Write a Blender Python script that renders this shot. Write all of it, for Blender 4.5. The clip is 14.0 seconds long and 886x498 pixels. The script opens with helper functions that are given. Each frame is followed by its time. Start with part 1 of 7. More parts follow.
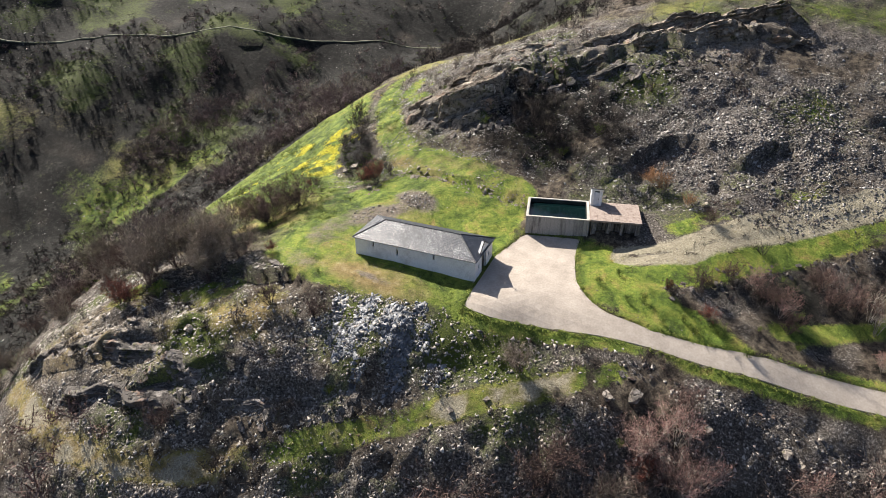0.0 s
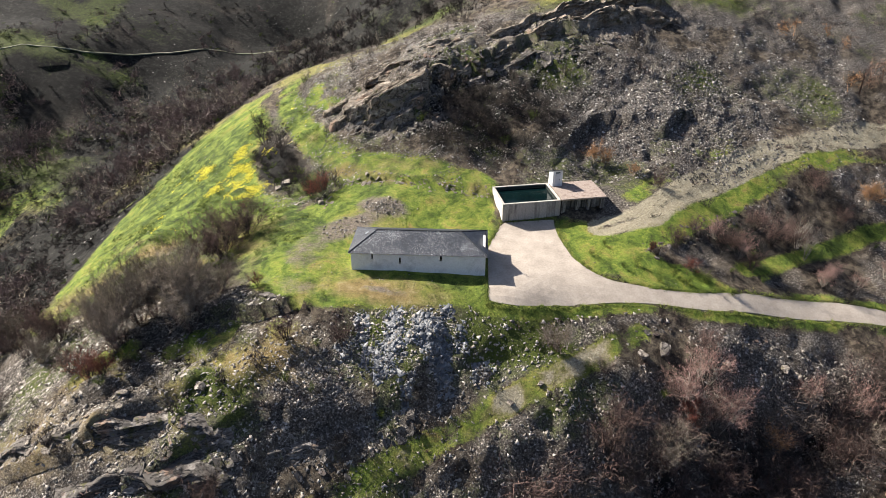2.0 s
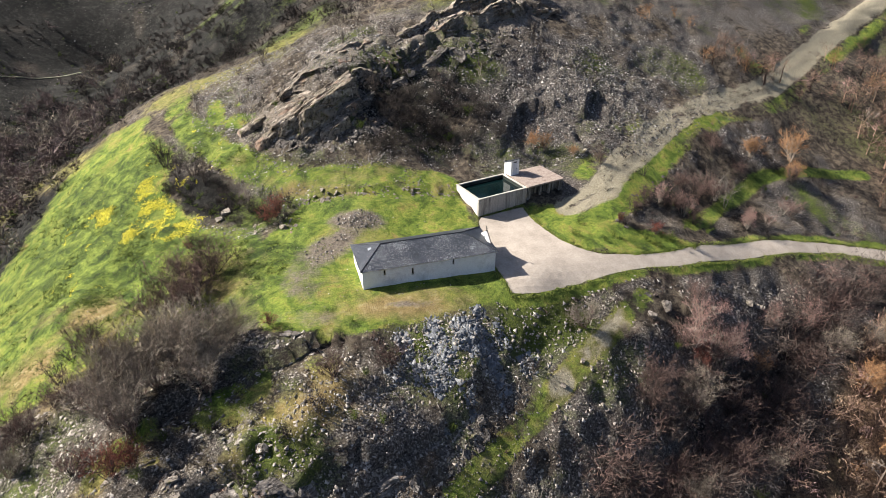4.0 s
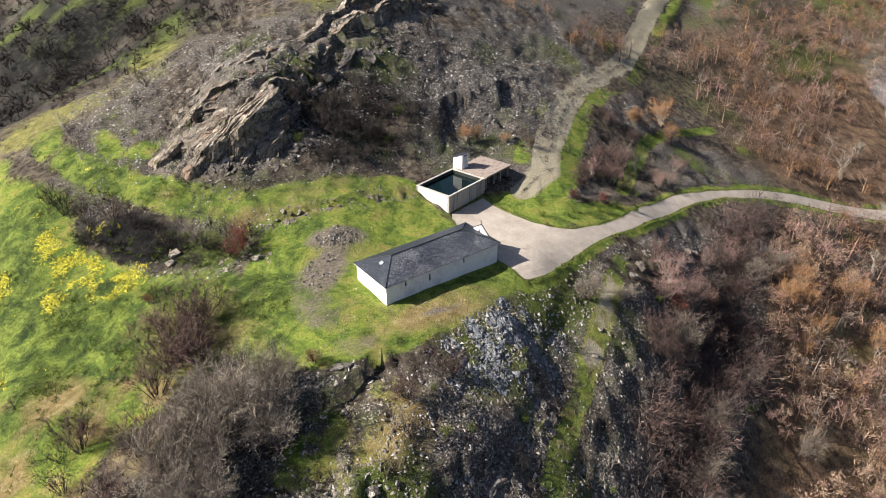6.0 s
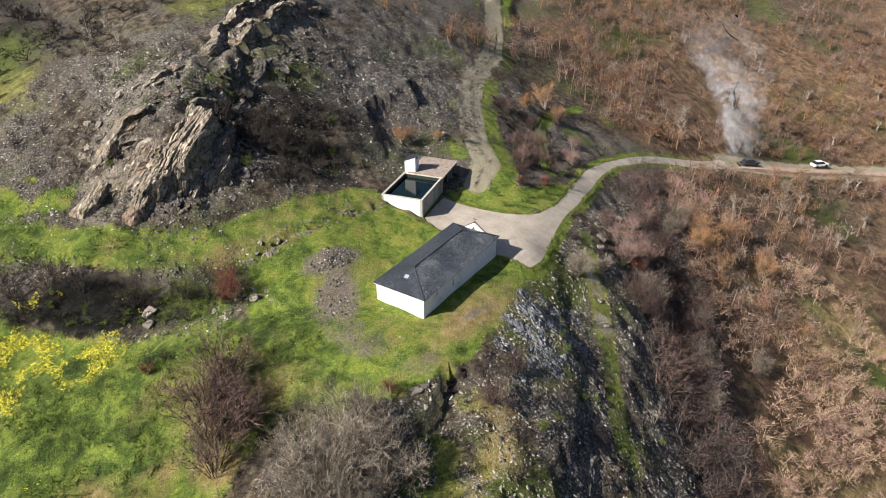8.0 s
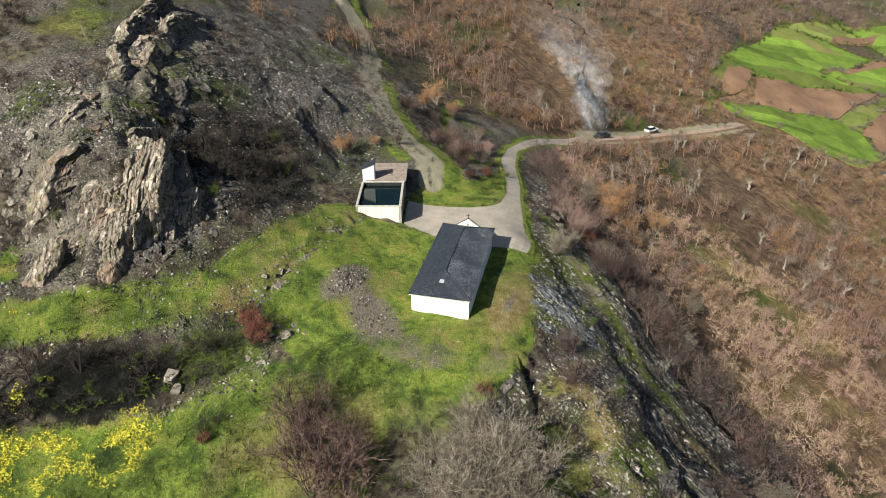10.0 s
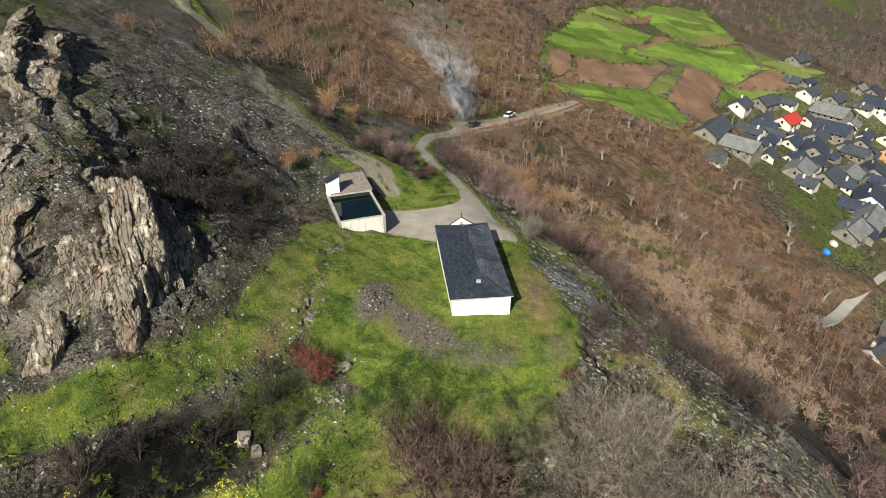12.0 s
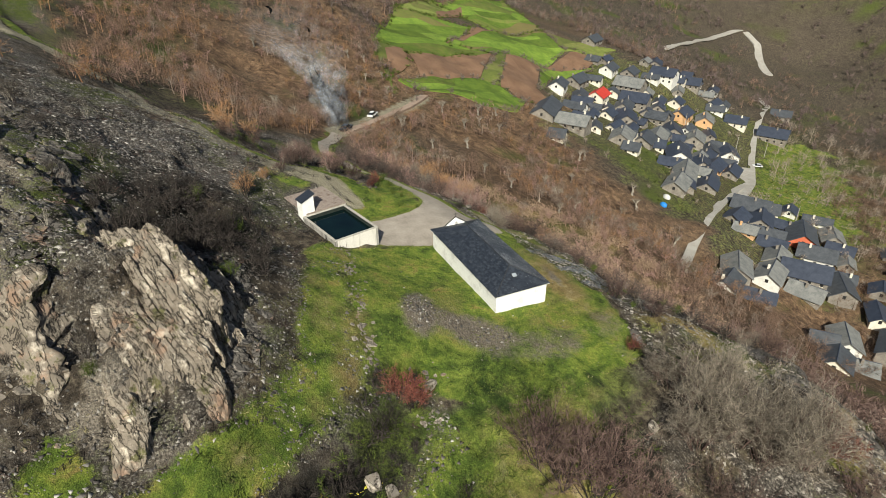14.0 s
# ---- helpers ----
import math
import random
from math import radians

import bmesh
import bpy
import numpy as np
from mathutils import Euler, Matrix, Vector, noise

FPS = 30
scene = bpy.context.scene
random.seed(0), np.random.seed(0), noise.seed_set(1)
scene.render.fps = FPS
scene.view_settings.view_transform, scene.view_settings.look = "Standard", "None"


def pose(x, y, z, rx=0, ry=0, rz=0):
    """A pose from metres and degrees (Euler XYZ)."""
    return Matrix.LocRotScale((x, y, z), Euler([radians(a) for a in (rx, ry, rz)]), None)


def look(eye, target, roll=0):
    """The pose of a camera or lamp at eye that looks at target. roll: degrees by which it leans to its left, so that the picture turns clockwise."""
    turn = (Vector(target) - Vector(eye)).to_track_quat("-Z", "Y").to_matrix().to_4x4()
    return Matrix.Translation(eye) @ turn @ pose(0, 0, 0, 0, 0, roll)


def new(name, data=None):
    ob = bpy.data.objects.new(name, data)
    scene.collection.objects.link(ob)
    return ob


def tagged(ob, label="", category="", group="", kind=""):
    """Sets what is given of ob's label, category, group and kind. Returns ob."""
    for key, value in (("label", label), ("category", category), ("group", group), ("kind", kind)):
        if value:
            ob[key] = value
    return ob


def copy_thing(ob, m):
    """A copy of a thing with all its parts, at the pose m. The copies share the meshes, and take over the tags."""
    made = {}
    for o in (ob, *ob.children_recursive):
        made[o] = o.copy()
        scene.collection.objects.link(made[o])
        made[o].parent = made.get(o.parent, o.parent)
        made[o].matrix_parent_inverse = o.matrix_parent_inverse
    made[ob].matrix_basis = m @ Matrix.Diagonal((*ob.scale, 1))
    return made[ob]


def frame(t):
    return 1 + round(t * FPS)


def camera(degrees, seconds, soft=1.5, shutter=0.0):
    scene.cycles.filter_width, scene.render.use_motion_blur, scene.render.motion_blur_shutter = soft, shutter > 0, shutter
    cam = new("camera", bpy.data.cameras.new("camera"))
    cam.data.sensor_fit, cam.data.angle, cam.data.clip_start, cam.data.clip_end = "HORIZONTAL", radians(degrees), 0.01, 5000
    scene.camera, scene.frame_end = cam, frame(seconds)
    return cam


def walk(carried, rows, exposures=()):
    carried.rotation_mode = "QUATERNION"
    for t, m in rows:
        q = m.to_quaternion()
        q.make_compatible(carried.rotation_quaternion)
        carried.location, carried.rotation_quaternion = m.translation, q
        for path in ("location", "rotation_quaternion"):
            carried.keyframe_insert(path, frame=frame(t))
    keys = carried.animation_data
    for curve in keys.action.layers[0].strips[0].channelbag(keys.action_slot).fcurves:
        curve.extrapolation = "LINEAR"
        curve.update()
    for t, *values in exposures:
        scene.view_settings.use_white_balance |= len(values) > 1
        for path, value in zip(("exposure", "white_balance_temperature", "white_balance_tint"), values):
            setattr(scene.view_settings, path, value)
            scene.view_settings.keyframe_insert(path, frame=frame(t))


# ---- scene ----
cam = camera(71.0, 14.0, soft=0.4)
METRES, EYE, TILT, LEAN, TURN = 140.0, 34.22, -29.2, 0.07, 23.3
ROWS = [
    (0.0, 0.0, 0.0, 0.0, 0.0, 0.0, -0.0),
    (0.5, -0.0355, 0.0021, 0.0014, -4.29, -0.13, 2.41),
    (1.0, -0.0712, 0.0066, 0.0037, -8.64, -0.44, 4.77),
    (1.5, -0.1072, 0.0142, 0.0079, -13.16, -0.97, 7.18),
    (2.0, -0.1416, 0.025, 0.014, -17.72, -1.69, 9.59),
    (2.5, -0.1747, 0.0387, 0.0214, -22.32, -2.55, 11.9),
    (3.0, -0.2062, 0.0548, 0.0304, -26.86, -3.59, 14.12),
    (5.5, -0.3362, 0.168, 0.0937, -51.97, -12.09, 23.69),
    (6.0, -0.3538, 0.196, 0.1094, -57.37, -14.43, 25.14),
    (6.5, -0.3681, 0.2251, 0.1256, -62.83, -16.87, 26.39),
    (7.0, -0.3795, 0.2551, 0.1423, -68.34, -19.4, 27.35),
    (7.5, -0.388, 0.2858, 0.1597, -73.96, -22.08, 28.13),
    (8.0, -0.3945, 0.3176, 0.1773, -79.76, -24.79, 28.7),
    (10.5, -0.3826, 0.4696, 0.2612, -107.39, -38.08, 28.14),
    (11.0, -0.3708, 0.4974, 0.277, -112.62, -40.56, 27.38),
    (11.5, -0.3565, 0.5246, 0.2923, -117.78, -42.91, 26.41),
    (12.0, -0.3397, 0.5504, 0.307, -122.87, -45.18, 25.26),
    (12.5, -0.3199, 0.5758, 0.3213, -127.97, -47.34, 23.9),
    (13.0, -0.2985, 0.599, 0.3345, -132.82, -49.26, 22.43),
    (13.5, -0.2753, 0.6208, 0.3469, -137.61, -51.06, 20.85),
    (14.0, -0.2497, 0.6407, 0.3584, -142.24, -52.68, 19.11),
]
walk(cam, [(t, pose(25.53, -53.82, EYE, TILT, LEAN, TURN) @ pose(METRES * x, METRES * y, METRES * z, 90 + pitch, roll, yaw)) for t, x, y, z, yaw, pitch, roll in ROWS],
     exposures=((0.0, 1.22, 6570, 12), (3.0, 1.2, 6550, 12), (5.5, 1.06, 6480, 12), (8.0, 0.8, 6500, 10), (10.5, 0.55, 6520, 3), (12.5, 0.29, 6520, 3), (14.0, 0.26, 6600, 3)))

# ---- daylight: clear sky, winter sun from beyond the chapel's west end ----
SUN_HIGH, SUN_WAY = radians(37.0), radians(-61.0)   # elevation; bearing from +y towards +x
world = bpy.data.worlds.new("sky")
scene.world = world
world.use_nodes = True
sky = world.node_tree.nodes.new("ShaderNodeTexSky")
sky.sky_type, sky.sun_disc = "NISHITA", False
sky.sun_elevation, sky.sun_rotation = SUN_HIGH, SUN_WAY
sky.altitude, sky.air_density, sky.dust_density = 800, 0.8, 3.0
world.node_tree.links.new(sky.outputs[0], world.node_tree.nodes["Background"].inputs[0])
world.node_tree.nodes["Background"].inputs[1].default_value = 0.07
sun = new("sun", bpy.data.lights.new("sun", "SUN"))
sun.data.energy, sun.data.angle, sun.data.color = 5.7, radians(0.6), (1.0, 0.94, 0.84)
to_sun = Vector((math.cos(SUN_HIGH) * math.sin(SUN_WAY), math.cos(SUN_HIGH) * math.cos(SUN_WAY), math.sin(SUN_HIGH)))
sun.matrix_world = look(to_sun * 100, (0, 0, 0))

# ---- materials ----
def material(name, rough=0.85, metal=0.0, spec=0.3):
    m = bpy.data.materials.new(name)
    m.use_nodes = True
    b = m.node_tree.nodes["Principled BSDF"]
    b.inputs["Roughness"].default_value, b.inputs["Metallic"].default_value = rough, metal
    b.inputs["Specular IOR Level"].default_value = spec
    return m, m.node_tree, b


def node(tree, kind, **inputs):
    n = tree.nodes.new(kind)
    for key, value in inputs.items():
        n.inputs[key.replace("_", " ")].default_value = value
    return n


def noise_tex(tree, scale, detail=5.0, rough=0.6, vector=None, distort=0.0):
    n = node(tree, "ShaderNodeTexNoise", Scale=scale, Detail=detail, Roughness=rough, Distortion=distort)
    if vector is None:
        vector = tree.nodes.new("ShaderNodeNewGeometry").outputs["Position"]
    tree.links.new(vector, n.inputs["Vector"])
    return n.outputs["Fac"]


def ramp(tree, fac, *stops):
    """A colour ramp over (place, colour) stops."""
    n = tree.nodes.new("ShaderNodeValToRGB")
    e = n.color_ramp.elements
    while len(e) < len(stops):
        e.new(0.5)
    for el, (at, c) in zip(e, stops):
        el.position, el.color = at, (*c, 1.0)
    tree.links.new(fac, n.inputs[0])
    return n.outputs[0]


def span(tree, fac, low, high, to_low=0.0, to_high=1.0):
    n = tree.nodes.new("ShaderNodeMapRange")
    n.inputs[1].default_value, n.inputs[2].default_value = low, high
    n.inputs[3].default_value, n.inputs[4].default_value = to_low, to_high
    tree.links.new(fac, n.inputs[0])
    return n.outputs[0]


def maths(tree, op, a, b=None):
    n = tree.nodes.new("ShaderNodeMath")
    n.operation = op
    for slot, v in ((0, a), (1, b)):
        if v is None:
            continue
        if isinstance(v, (int, float)):
            n.inputs[slot].default_value = v
        else:
            tree.links.new(v, n.inputs[slot])
    return n.outputs[0]


def blend(tree, fac, a, b, how="MIX"):
    n = tree.nodes.new("ShaderNodeMix")
    n.data_type, n.blend_type = "RGBA", how
    if isinstance(fac, (int, float)):
        n.inputs[0].default_value = fac
    else:
        tree.links.new(fac, n.inputs[0])
    for slot, v in ((6, a), (7, b)):
        if isinstance(v, tuple):
            n.inputs[slot].default_value = (*v, 1.0)
        else:
            tree.links.new(v, n.inputs[slot])
    return n.outputs[2]


def relief(tree, bsdf, fac, strength, distance=0.05):
    n = node(tree, "ShaderNodeBump", Strength=strength, Distance=distance)
    tree.links.new(fac, n.inputs["Height"])
    tree.links.new(n.outputs[0], bsdf.inputs["Normal"])


def attribute(tree, name):
    n = tree.nodes.new("ShaderNodeAttribute")
    n.attribute_name = name
    return n.outputs["Fac"]


def plain(name, low, high, scale=3.0, fine=25.0, rough=0.85, bump=0.3, metal=0.0, spec=0.3, each=0.0, island=0.0):
    """A surface that varies between two colours at two scales; each: spread of brightness between objects, island: between loose pieces."""
    m, t, b = material(name, rough, metal, spec)
    f = maths(t, "ADD", maths(t, "MULTIPLY", noise_tex(t, scale), 0.6), maths(t, "MULTIPLY", noise_tex(t, fine, 3), 0.4))
    c = ramp(t, f, (0.33, low), (0.67, high))
    for amount, source in ((each, "ShaderNodeObjectInfo"), (island, "ShaderNodeNewGeometry")):
        if amount:
            n = t.nodes.new(source)
            r = n.outputs["Random"] if amount == each and source == "ShaderNodeObjectInfo" else n.outputs["Random Per Island"]
            v = span(t, r, 0, 1, 1 - amount, 1 + amount)
            c = blend(t, 1.0, c, v, "MULTIPLY")
    t.links.new(c, b.inputs["Base Color"])
    if bump:
        relief(t, b, f, bump)
    return m


def ground_material():
    m, t, b = material("ground_cover", 0.95, 0.0, 0.2)
    big, mid, fine = noise_tex(t, 0.16, 6, 0.65), noise_tex(t, 1.1, 6, 0.72), noise_tex(t, 5.0, 6, 0.78)
    grain, patchy = noise_tex(t, 12.0, 4, 0.8), noise_tex(t, 0.45, 5, 0.7, distort=0.6)
    heath = ramp(t, mid, (0.34, (0.012, 0.010, 0.008)), (0.48, (0.065, 0.052, 0.040)), (0.60, (0.150, 0.124, 0.094)), (0.76, (0.17, 0.16, 0.075)))
    # near-black ground: char, with the scrub's own shade put into the colour
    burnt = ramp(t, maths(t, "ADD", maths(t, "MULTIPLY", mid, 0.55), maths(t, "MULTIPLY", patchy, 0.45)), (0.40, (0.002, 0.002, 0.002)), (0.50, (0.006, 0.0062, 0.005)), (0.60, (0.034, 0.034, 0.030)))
    stony = ramp(t, fine, (0.35, (0.010, 0.009, 0.008)), (0.47, (0.072, 0.063, 0.056)), (0.57, (0.20, 0.178, 0.160)), (0.65, (0.56, 0.53, 0.49)))
    rocky = ramp(t, fine, (0.30, (0.06, 0.05, 0.042)), (0.5, (0.21, 0.182, 0.152)), (0.7, (0.40, 0.36, 0.305)))
    grassy = ramp(t, patchy, (0.32, (0.046, 0.070, 0.019)), (0.44, (0.112, 0.172, 0.030)), (0.55, (0.212, 0.262, 0.050)), (0.67, (0.28, 0.225, 0.085)))
    lush = ramp(t, patchy, (0.34, (0.026, 0.048, 0.012)), (0.48, (0.080, 0.124, 0.025)), (0.62, (0.190, 0.248, 0.051)))
    tuft = ramp(t, noise_tex(t, 2.4, 4, 0.75), (0.34, (0.50, 0.55, 0.46)), (0.47, (0.95, 0.95, 0.92)), (0.66, (1.16, 1.12, 1.0)))
    mottle = ramp(t, fine, (0.32, (0.42, 0.45, 0.36)), (0.46, (0.92, 0.92, 0.86)), (0.66, (1.32, 1.3, 1.15)))
    clump = ramp(t, noise_tex(t, 0.9, 5, 0.7), (0.34, (0.60, 0.63, 0.56)), (0.5, (0.95, 0.95, 0.92)), (0.62, (1.1, 1.08, 1.0)))
    speck = ramp(t, noise_tex(t, 3.2, 6, 0.8), (0.34, (0.20, 0.22, 0.17)), (0.47, (0.85, 0.85, 0.8)), (0.64, (1.35, 1.32, 1.15)))
    grassy, lush = blend(t, 0.9, grassy, mottle, "MULTIPLY"), blend(t, 0.9, lush, speck, "MULTIPLY")
    grassy, lush = blend(t, 0.8, grassy, tuft, "MULTIPLY"), blend(t, 0.9, lush, clump, "MULTIPLY")
    parched = ramp(t, mid, (0.3, (0.14, 0.098, 0.042)), (0.52, (0.265, 0.200, 0.088)), (0.70, (0.38, 0.325, 0.18)))
    earthy = ramp(t, fine, (0.3, (0.085, 0.068, 0.052)), (0.52, (0.19, 0.160, 0.130)), (0.72, (0.34, 0.305, 0.26)))
    tracked = ramp(t, fine, (0.30, (0.16, 0.142, 0.098)), (0.5, (0.31, 0.28, 0.205)), (0.70, (0.50, 0.46, 0.365)))
    litter = ramp(t, maths(t, "ADD", maths(t, "MULTIPLY", patchy, 0.45), maths(t, "MULTIPLY", fine, 0.55)), (0.39, (0.018, 0.011, 0.008)), (0.49, (0.135, 0.083, 0.051)), (0.61, (0.36, 0.240, 0.150)))
    moss = ramp(t, fine, (0.3, (0.025, 0.042, 0.010)), (0.5, (0.075, 0.098, 0.020)), (0.7, (0.16, 0.19, 0.04)))

    def edge(name, soft=0.25, rough=1.1):
        rag = maths(t, "ADD", maths(t, "MULTIPLY", mid, 0.55), maths(t, "MULTIPLY", fine, 0.45))
        rag = maths(t, "ADD", attribute(t, name), maths(t, "MULTIPLY", maths(t, "SUBTRACT", rag, 0.5), rough))
        return span(t, rag, 0.5 - soft / 2, 0.5 + soft / 2)
    c = blend(t, edge("stone", 0.35), heath, stony)
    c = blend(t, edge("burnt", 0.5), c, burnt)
    c = blend(t, edge("litter", 0.5), c, litter)
    c = blend(t, edge("rock", 0.3), c, rocky)
    c = blend(t, edge("moss", 0.35, 1.6), c, moss)
    c = blend(t, edge("grass", 0.25, 1.5), c, grassy)
    c = blend(t, edge("lush", 0.6, 1.6), c, lush)
    c = blend(t, edge("dry", 0.7, 1.4), c, parched)
    c = blend(t, edge("earth", 0.5, 1.6), c, earthy)
    c = blend(t, edge("track", 0.3), c, tracked)
    c = blend(t, 0.8, c, ramp(t, grain, (0.32, (0.18, 0.18, 0.18)), (0.5, (0.85, 0.85, 0.84)), (0.66, (1.5, 1.46, 1.4))), "MULTIPLY")
    c = blend(t, 0.5, c, ramp(t, big, (0.35, (0.66, 0.64, 0.62)), (0.65, (1.2, 1.2, 1.16))), "MULTIPLY")
    t.links.new(c, b.inputs["Base Color"])
    relief(t, b, maths(t, "ADD", maths(t, "ADD", fine, maths(t, "MULTIPLY", grain, 0.5)), maths(t, "MULTIPLY", mid, 1.3)), 0.9, 0.14)
    return m


GROUND = ground_material()

# ---- the lie of the land: control lines by landform, x east along the chapel, y across it, z up ----
LANDFORMS = {
    "terrace": [(-16, -7, -.5), (-10.5, -6, -.3), (-6, -8.6, -.5), (1, -7.4, -.5), (7.5, -6.6, -.5), (-7, -2.8, .15), (7, -2.9, -.1), (-7, 2.8, .5),
                (7, 3, .2), (15.5, 3.5, .1), (-15, 0, .3), (-17.4, 5, 0), (9, 8, .7), (16.5, 8, .5), (0, 6, .6), (-7, 8.3, 1.4), (-4.7, 11, 2.4)],
    "upper_path": [(6.5, 15.5, 3.2), (-6.5, 17.8, 3.4), (-10.5, 19.5, 3.8), (-18.6, 27.7, 4.4), (-24.4, 38, 4.8), (-26, 46, 6), (-22, 54, 7.6), (-15, 86, 7.2)],
    "path_bank": [(-12.5, 14.5, 1.2), (-17, 16.2, .6), (-20.5, 19.5, -.3), (-28.2, 23.2, -1.7)],
    "west_meadow": [(-33, 14, -5.0), (-21.8, 12, -.4), (-29.5, 19.2, -1.8), (-28.4, 41, 4), (-36, 40, -.5), (-36, 12.3, -4.6), (-26, 6, -3.2), (-45, 8, -9.3), (-46, 57, -4.8), (-51.5, 47.6, -8.6), (-63, 42, -17), (-30, 60, 5)],
    "west_valley": [(-60, 10, -19), (-85, 40, -29), (-110, 44, -36), (-75, 75, -18), (-60, 105, -12), (-52, 160, -8), (-80, -10, -30), (-130, 0, -48)],
    "west_hillside": [(-88, 101, -13), (-117, 100, -3), (-69, 132, -8), (-86, 136, -.5), (-150, 60, -18), (-200, 120, 25), (-110, 220, 35), (-300, 60, 45), (-60, 260, 40)],
    "crag": [(-2.2, 30.2, 12.1), (-4, 27, 9.6), (-6.9, 25.6, 6.6), (-11, 27.4, 6.6), (-9.6, 31.5, 9.2), (-14, 33.4, 6.8), (-9.8, 37, 10.2), (-12.3, 42.7, 10)],
    "hill": [(5, 35.3, 12.9), (13, 36, 13.3), (1.7, 40, 15.3), (6, 52, 17.1), (24.4, 42.2, 16.9), (5.7, 66.3, 17.5), (-15, 90.7, 12.3), (1.6, 25, 7.9),
             (14, 23, 6.6), (22.4, 33.2, 11.6), (36, 31.6, 10.0), (46.9, 34.6, 9.1), (42.5, 40, 13.1), (63.3, 46.6, 14), (30, 80, 30), (80, 90, 35), (20, 160, 45), (120, 140, 50)],
    "gully": [(1.6, 29.6, 9.2), (3.4, 32.6, 11.2), (-.4, 26, 8.3)],
    "hill_foot": [(7.5, 19, 4), (14.5, 18, 3.9), (21.3, 18.5, 3.5)],
    "dirt_track": [(21, 7, .6), (25.3, 7.2, 1.3), (29.5, 9.5, 2), (37, 16.6, 2.9), (49.5, 22.5, 4.5), (67.5, 31.8, 5.8), (83.7, 39, 7.5), (110, 48, 9)],
    "track_bank": [(28, 1.5, -1.2), (38.4, 7.7, -1.9), (53, 11, -4.2), (54.6, 14.5, -1.8), (75, 20, -2.5), (110, 18.6, -4)],
    "road_edge": [(10, -6.2, -.45), (18, -3.6, -1), (26, -3.2, -2.1), (35, -2.2, -3.4), (50, .5, -5.8), (70, -2, -10.5), (95.7, -7.7, -17), (116, -14, -19.8)],
    "south_bank": [(1.7, -10.5, -2.1), (8, -11, -4.1), (16.5, -8.8, -3.8), (24.6, -8.5, -4.2), (31.2, -5.6, -4.4), (40.4, -5, -6.6)],
    "lower_path": [(-12, -22.4, -7.9), (.9, -18, -7.2), (7, -15.6, -6), (12.3, -13.2, -5.1), (20, -10.8, -4.6)],
    "south_slope": [(-5.5, -15, -4.2), (-7.6, -11.6, -1.8), (-11.7, -14, -2.1), (-17, -15.7, -3), (-9.6, -18.6, -5.2), (-21, -13.6, -3.6), (-25.6, -11.6, -3), (-16.3, -24.4, -7.2),
                    (-26.8, -22, -6.2), (-33, -17, -6), (-31.3, -25.9, -10.6), (-38, -7, -6.6), (-11.6, -27.6, -11), (-22, 0, -1.8)],
    "south_fall": [(13.9, -19.5, -9.6), (18.5, -22, -13.2), (37.5, -14.2, -14), (31, -13, -9.6), (24, -15, -10), (9.5, -23.4, -13.8), (24, -29, -19), (46.8, -18, -15), (49, -28, -24.5),
                   (-25, -45, -26), (17, -49, -31), (60, -30, -24)],
    "south_valley": [(47, -62, -35), (36, -76, -46), (56, -83, -48), (40, -96, -58), (70, -110, -63), (-10, -80, -50), (20, -130, -76), (-60, -60, -48), (-60, -160, -80)],
    "village_slope": [(106, -67, -39), (167, -52, -27), (130, 7, -10), (187, -84, -34), (132, -128, -53), (103, -138, -60), (112, -175, -72), (48.5, -120, -66.5), (73.5, -129, -64), (170, -130, -45), (197, -150, -53),
                      (210, -135, -40), (224, -232, -52), (150, -230, -80), (260, -60, -12), (250, 60, 25), (122, 35, 3.6), (340, -160, -25)],
    "far_hills": [(330, -330, -62), (420, -260, -30), (300, -480, -95), (180, -420, -110), (520, -420, -30), (480, -640, 20), (700, -300, 60), (200, -700, 40), (-100, -500, 30), (600, 100, 110),
                  (-300, -250, 0), (-500, 200, 130), (0, 500, 130), (900, -900, 160), (-900, -900, 160), (-900, 900, 200), (900, 900, 200)],
}


def lattice(ix, iy, seed):
    h = (ix.astype(np.int64) * 374761393 + iy.astype(np.int64) * 668265263 + seed * 1442695041) & 0x7FFFFFFF
    h = ((h ^ (h >> 13)) * 1274126177) & 0x7FFFFFFF
    return ((h ^ (h >> 16)) & 0xFFFF) / 65535.0


def value_noise(x, y, seed=0):
    """Smooth noise from -1 to 1 with cells of one unit."""
    ix, iy = np.floor(x), np.floor(y)
    fx, fy = x - ix, y - iy
    fx, fy = fx * fx * fx * (fx * (fx * 6 - 15) + 10), fy * fy * fy * (fy * (fy * 6 - 15) + 10)
    a, b = lattice(ix, iy, seed), lattice(ix + 1, iy, seed)
    c, d = lattice(ix, iy + 1, seed), lattice(ix + 1, iy + 1, seed)
    return 2 * ((a * (1 - fx) + b * fx) * (1 - fy) + (c * (1 - fx) + d * fx) * fy) - 1


def fbm(x, y, octaves=4, seed=0):
    total, gain = 0, 1.0
    for k in range(octaves):
        total = total + gain * value_noise(x * 2 ** k + 17.3 * k, y * 2 ** k - 9.1 * k, seed + k)
        gain *= 0.5
    return total


CONTROL = np.array([p for line in LANDFORMS.values() for p in line], float)
CORE = 2.5


def kernel(r2):
    return -np.sqrt(r2 + CORE * CORE)


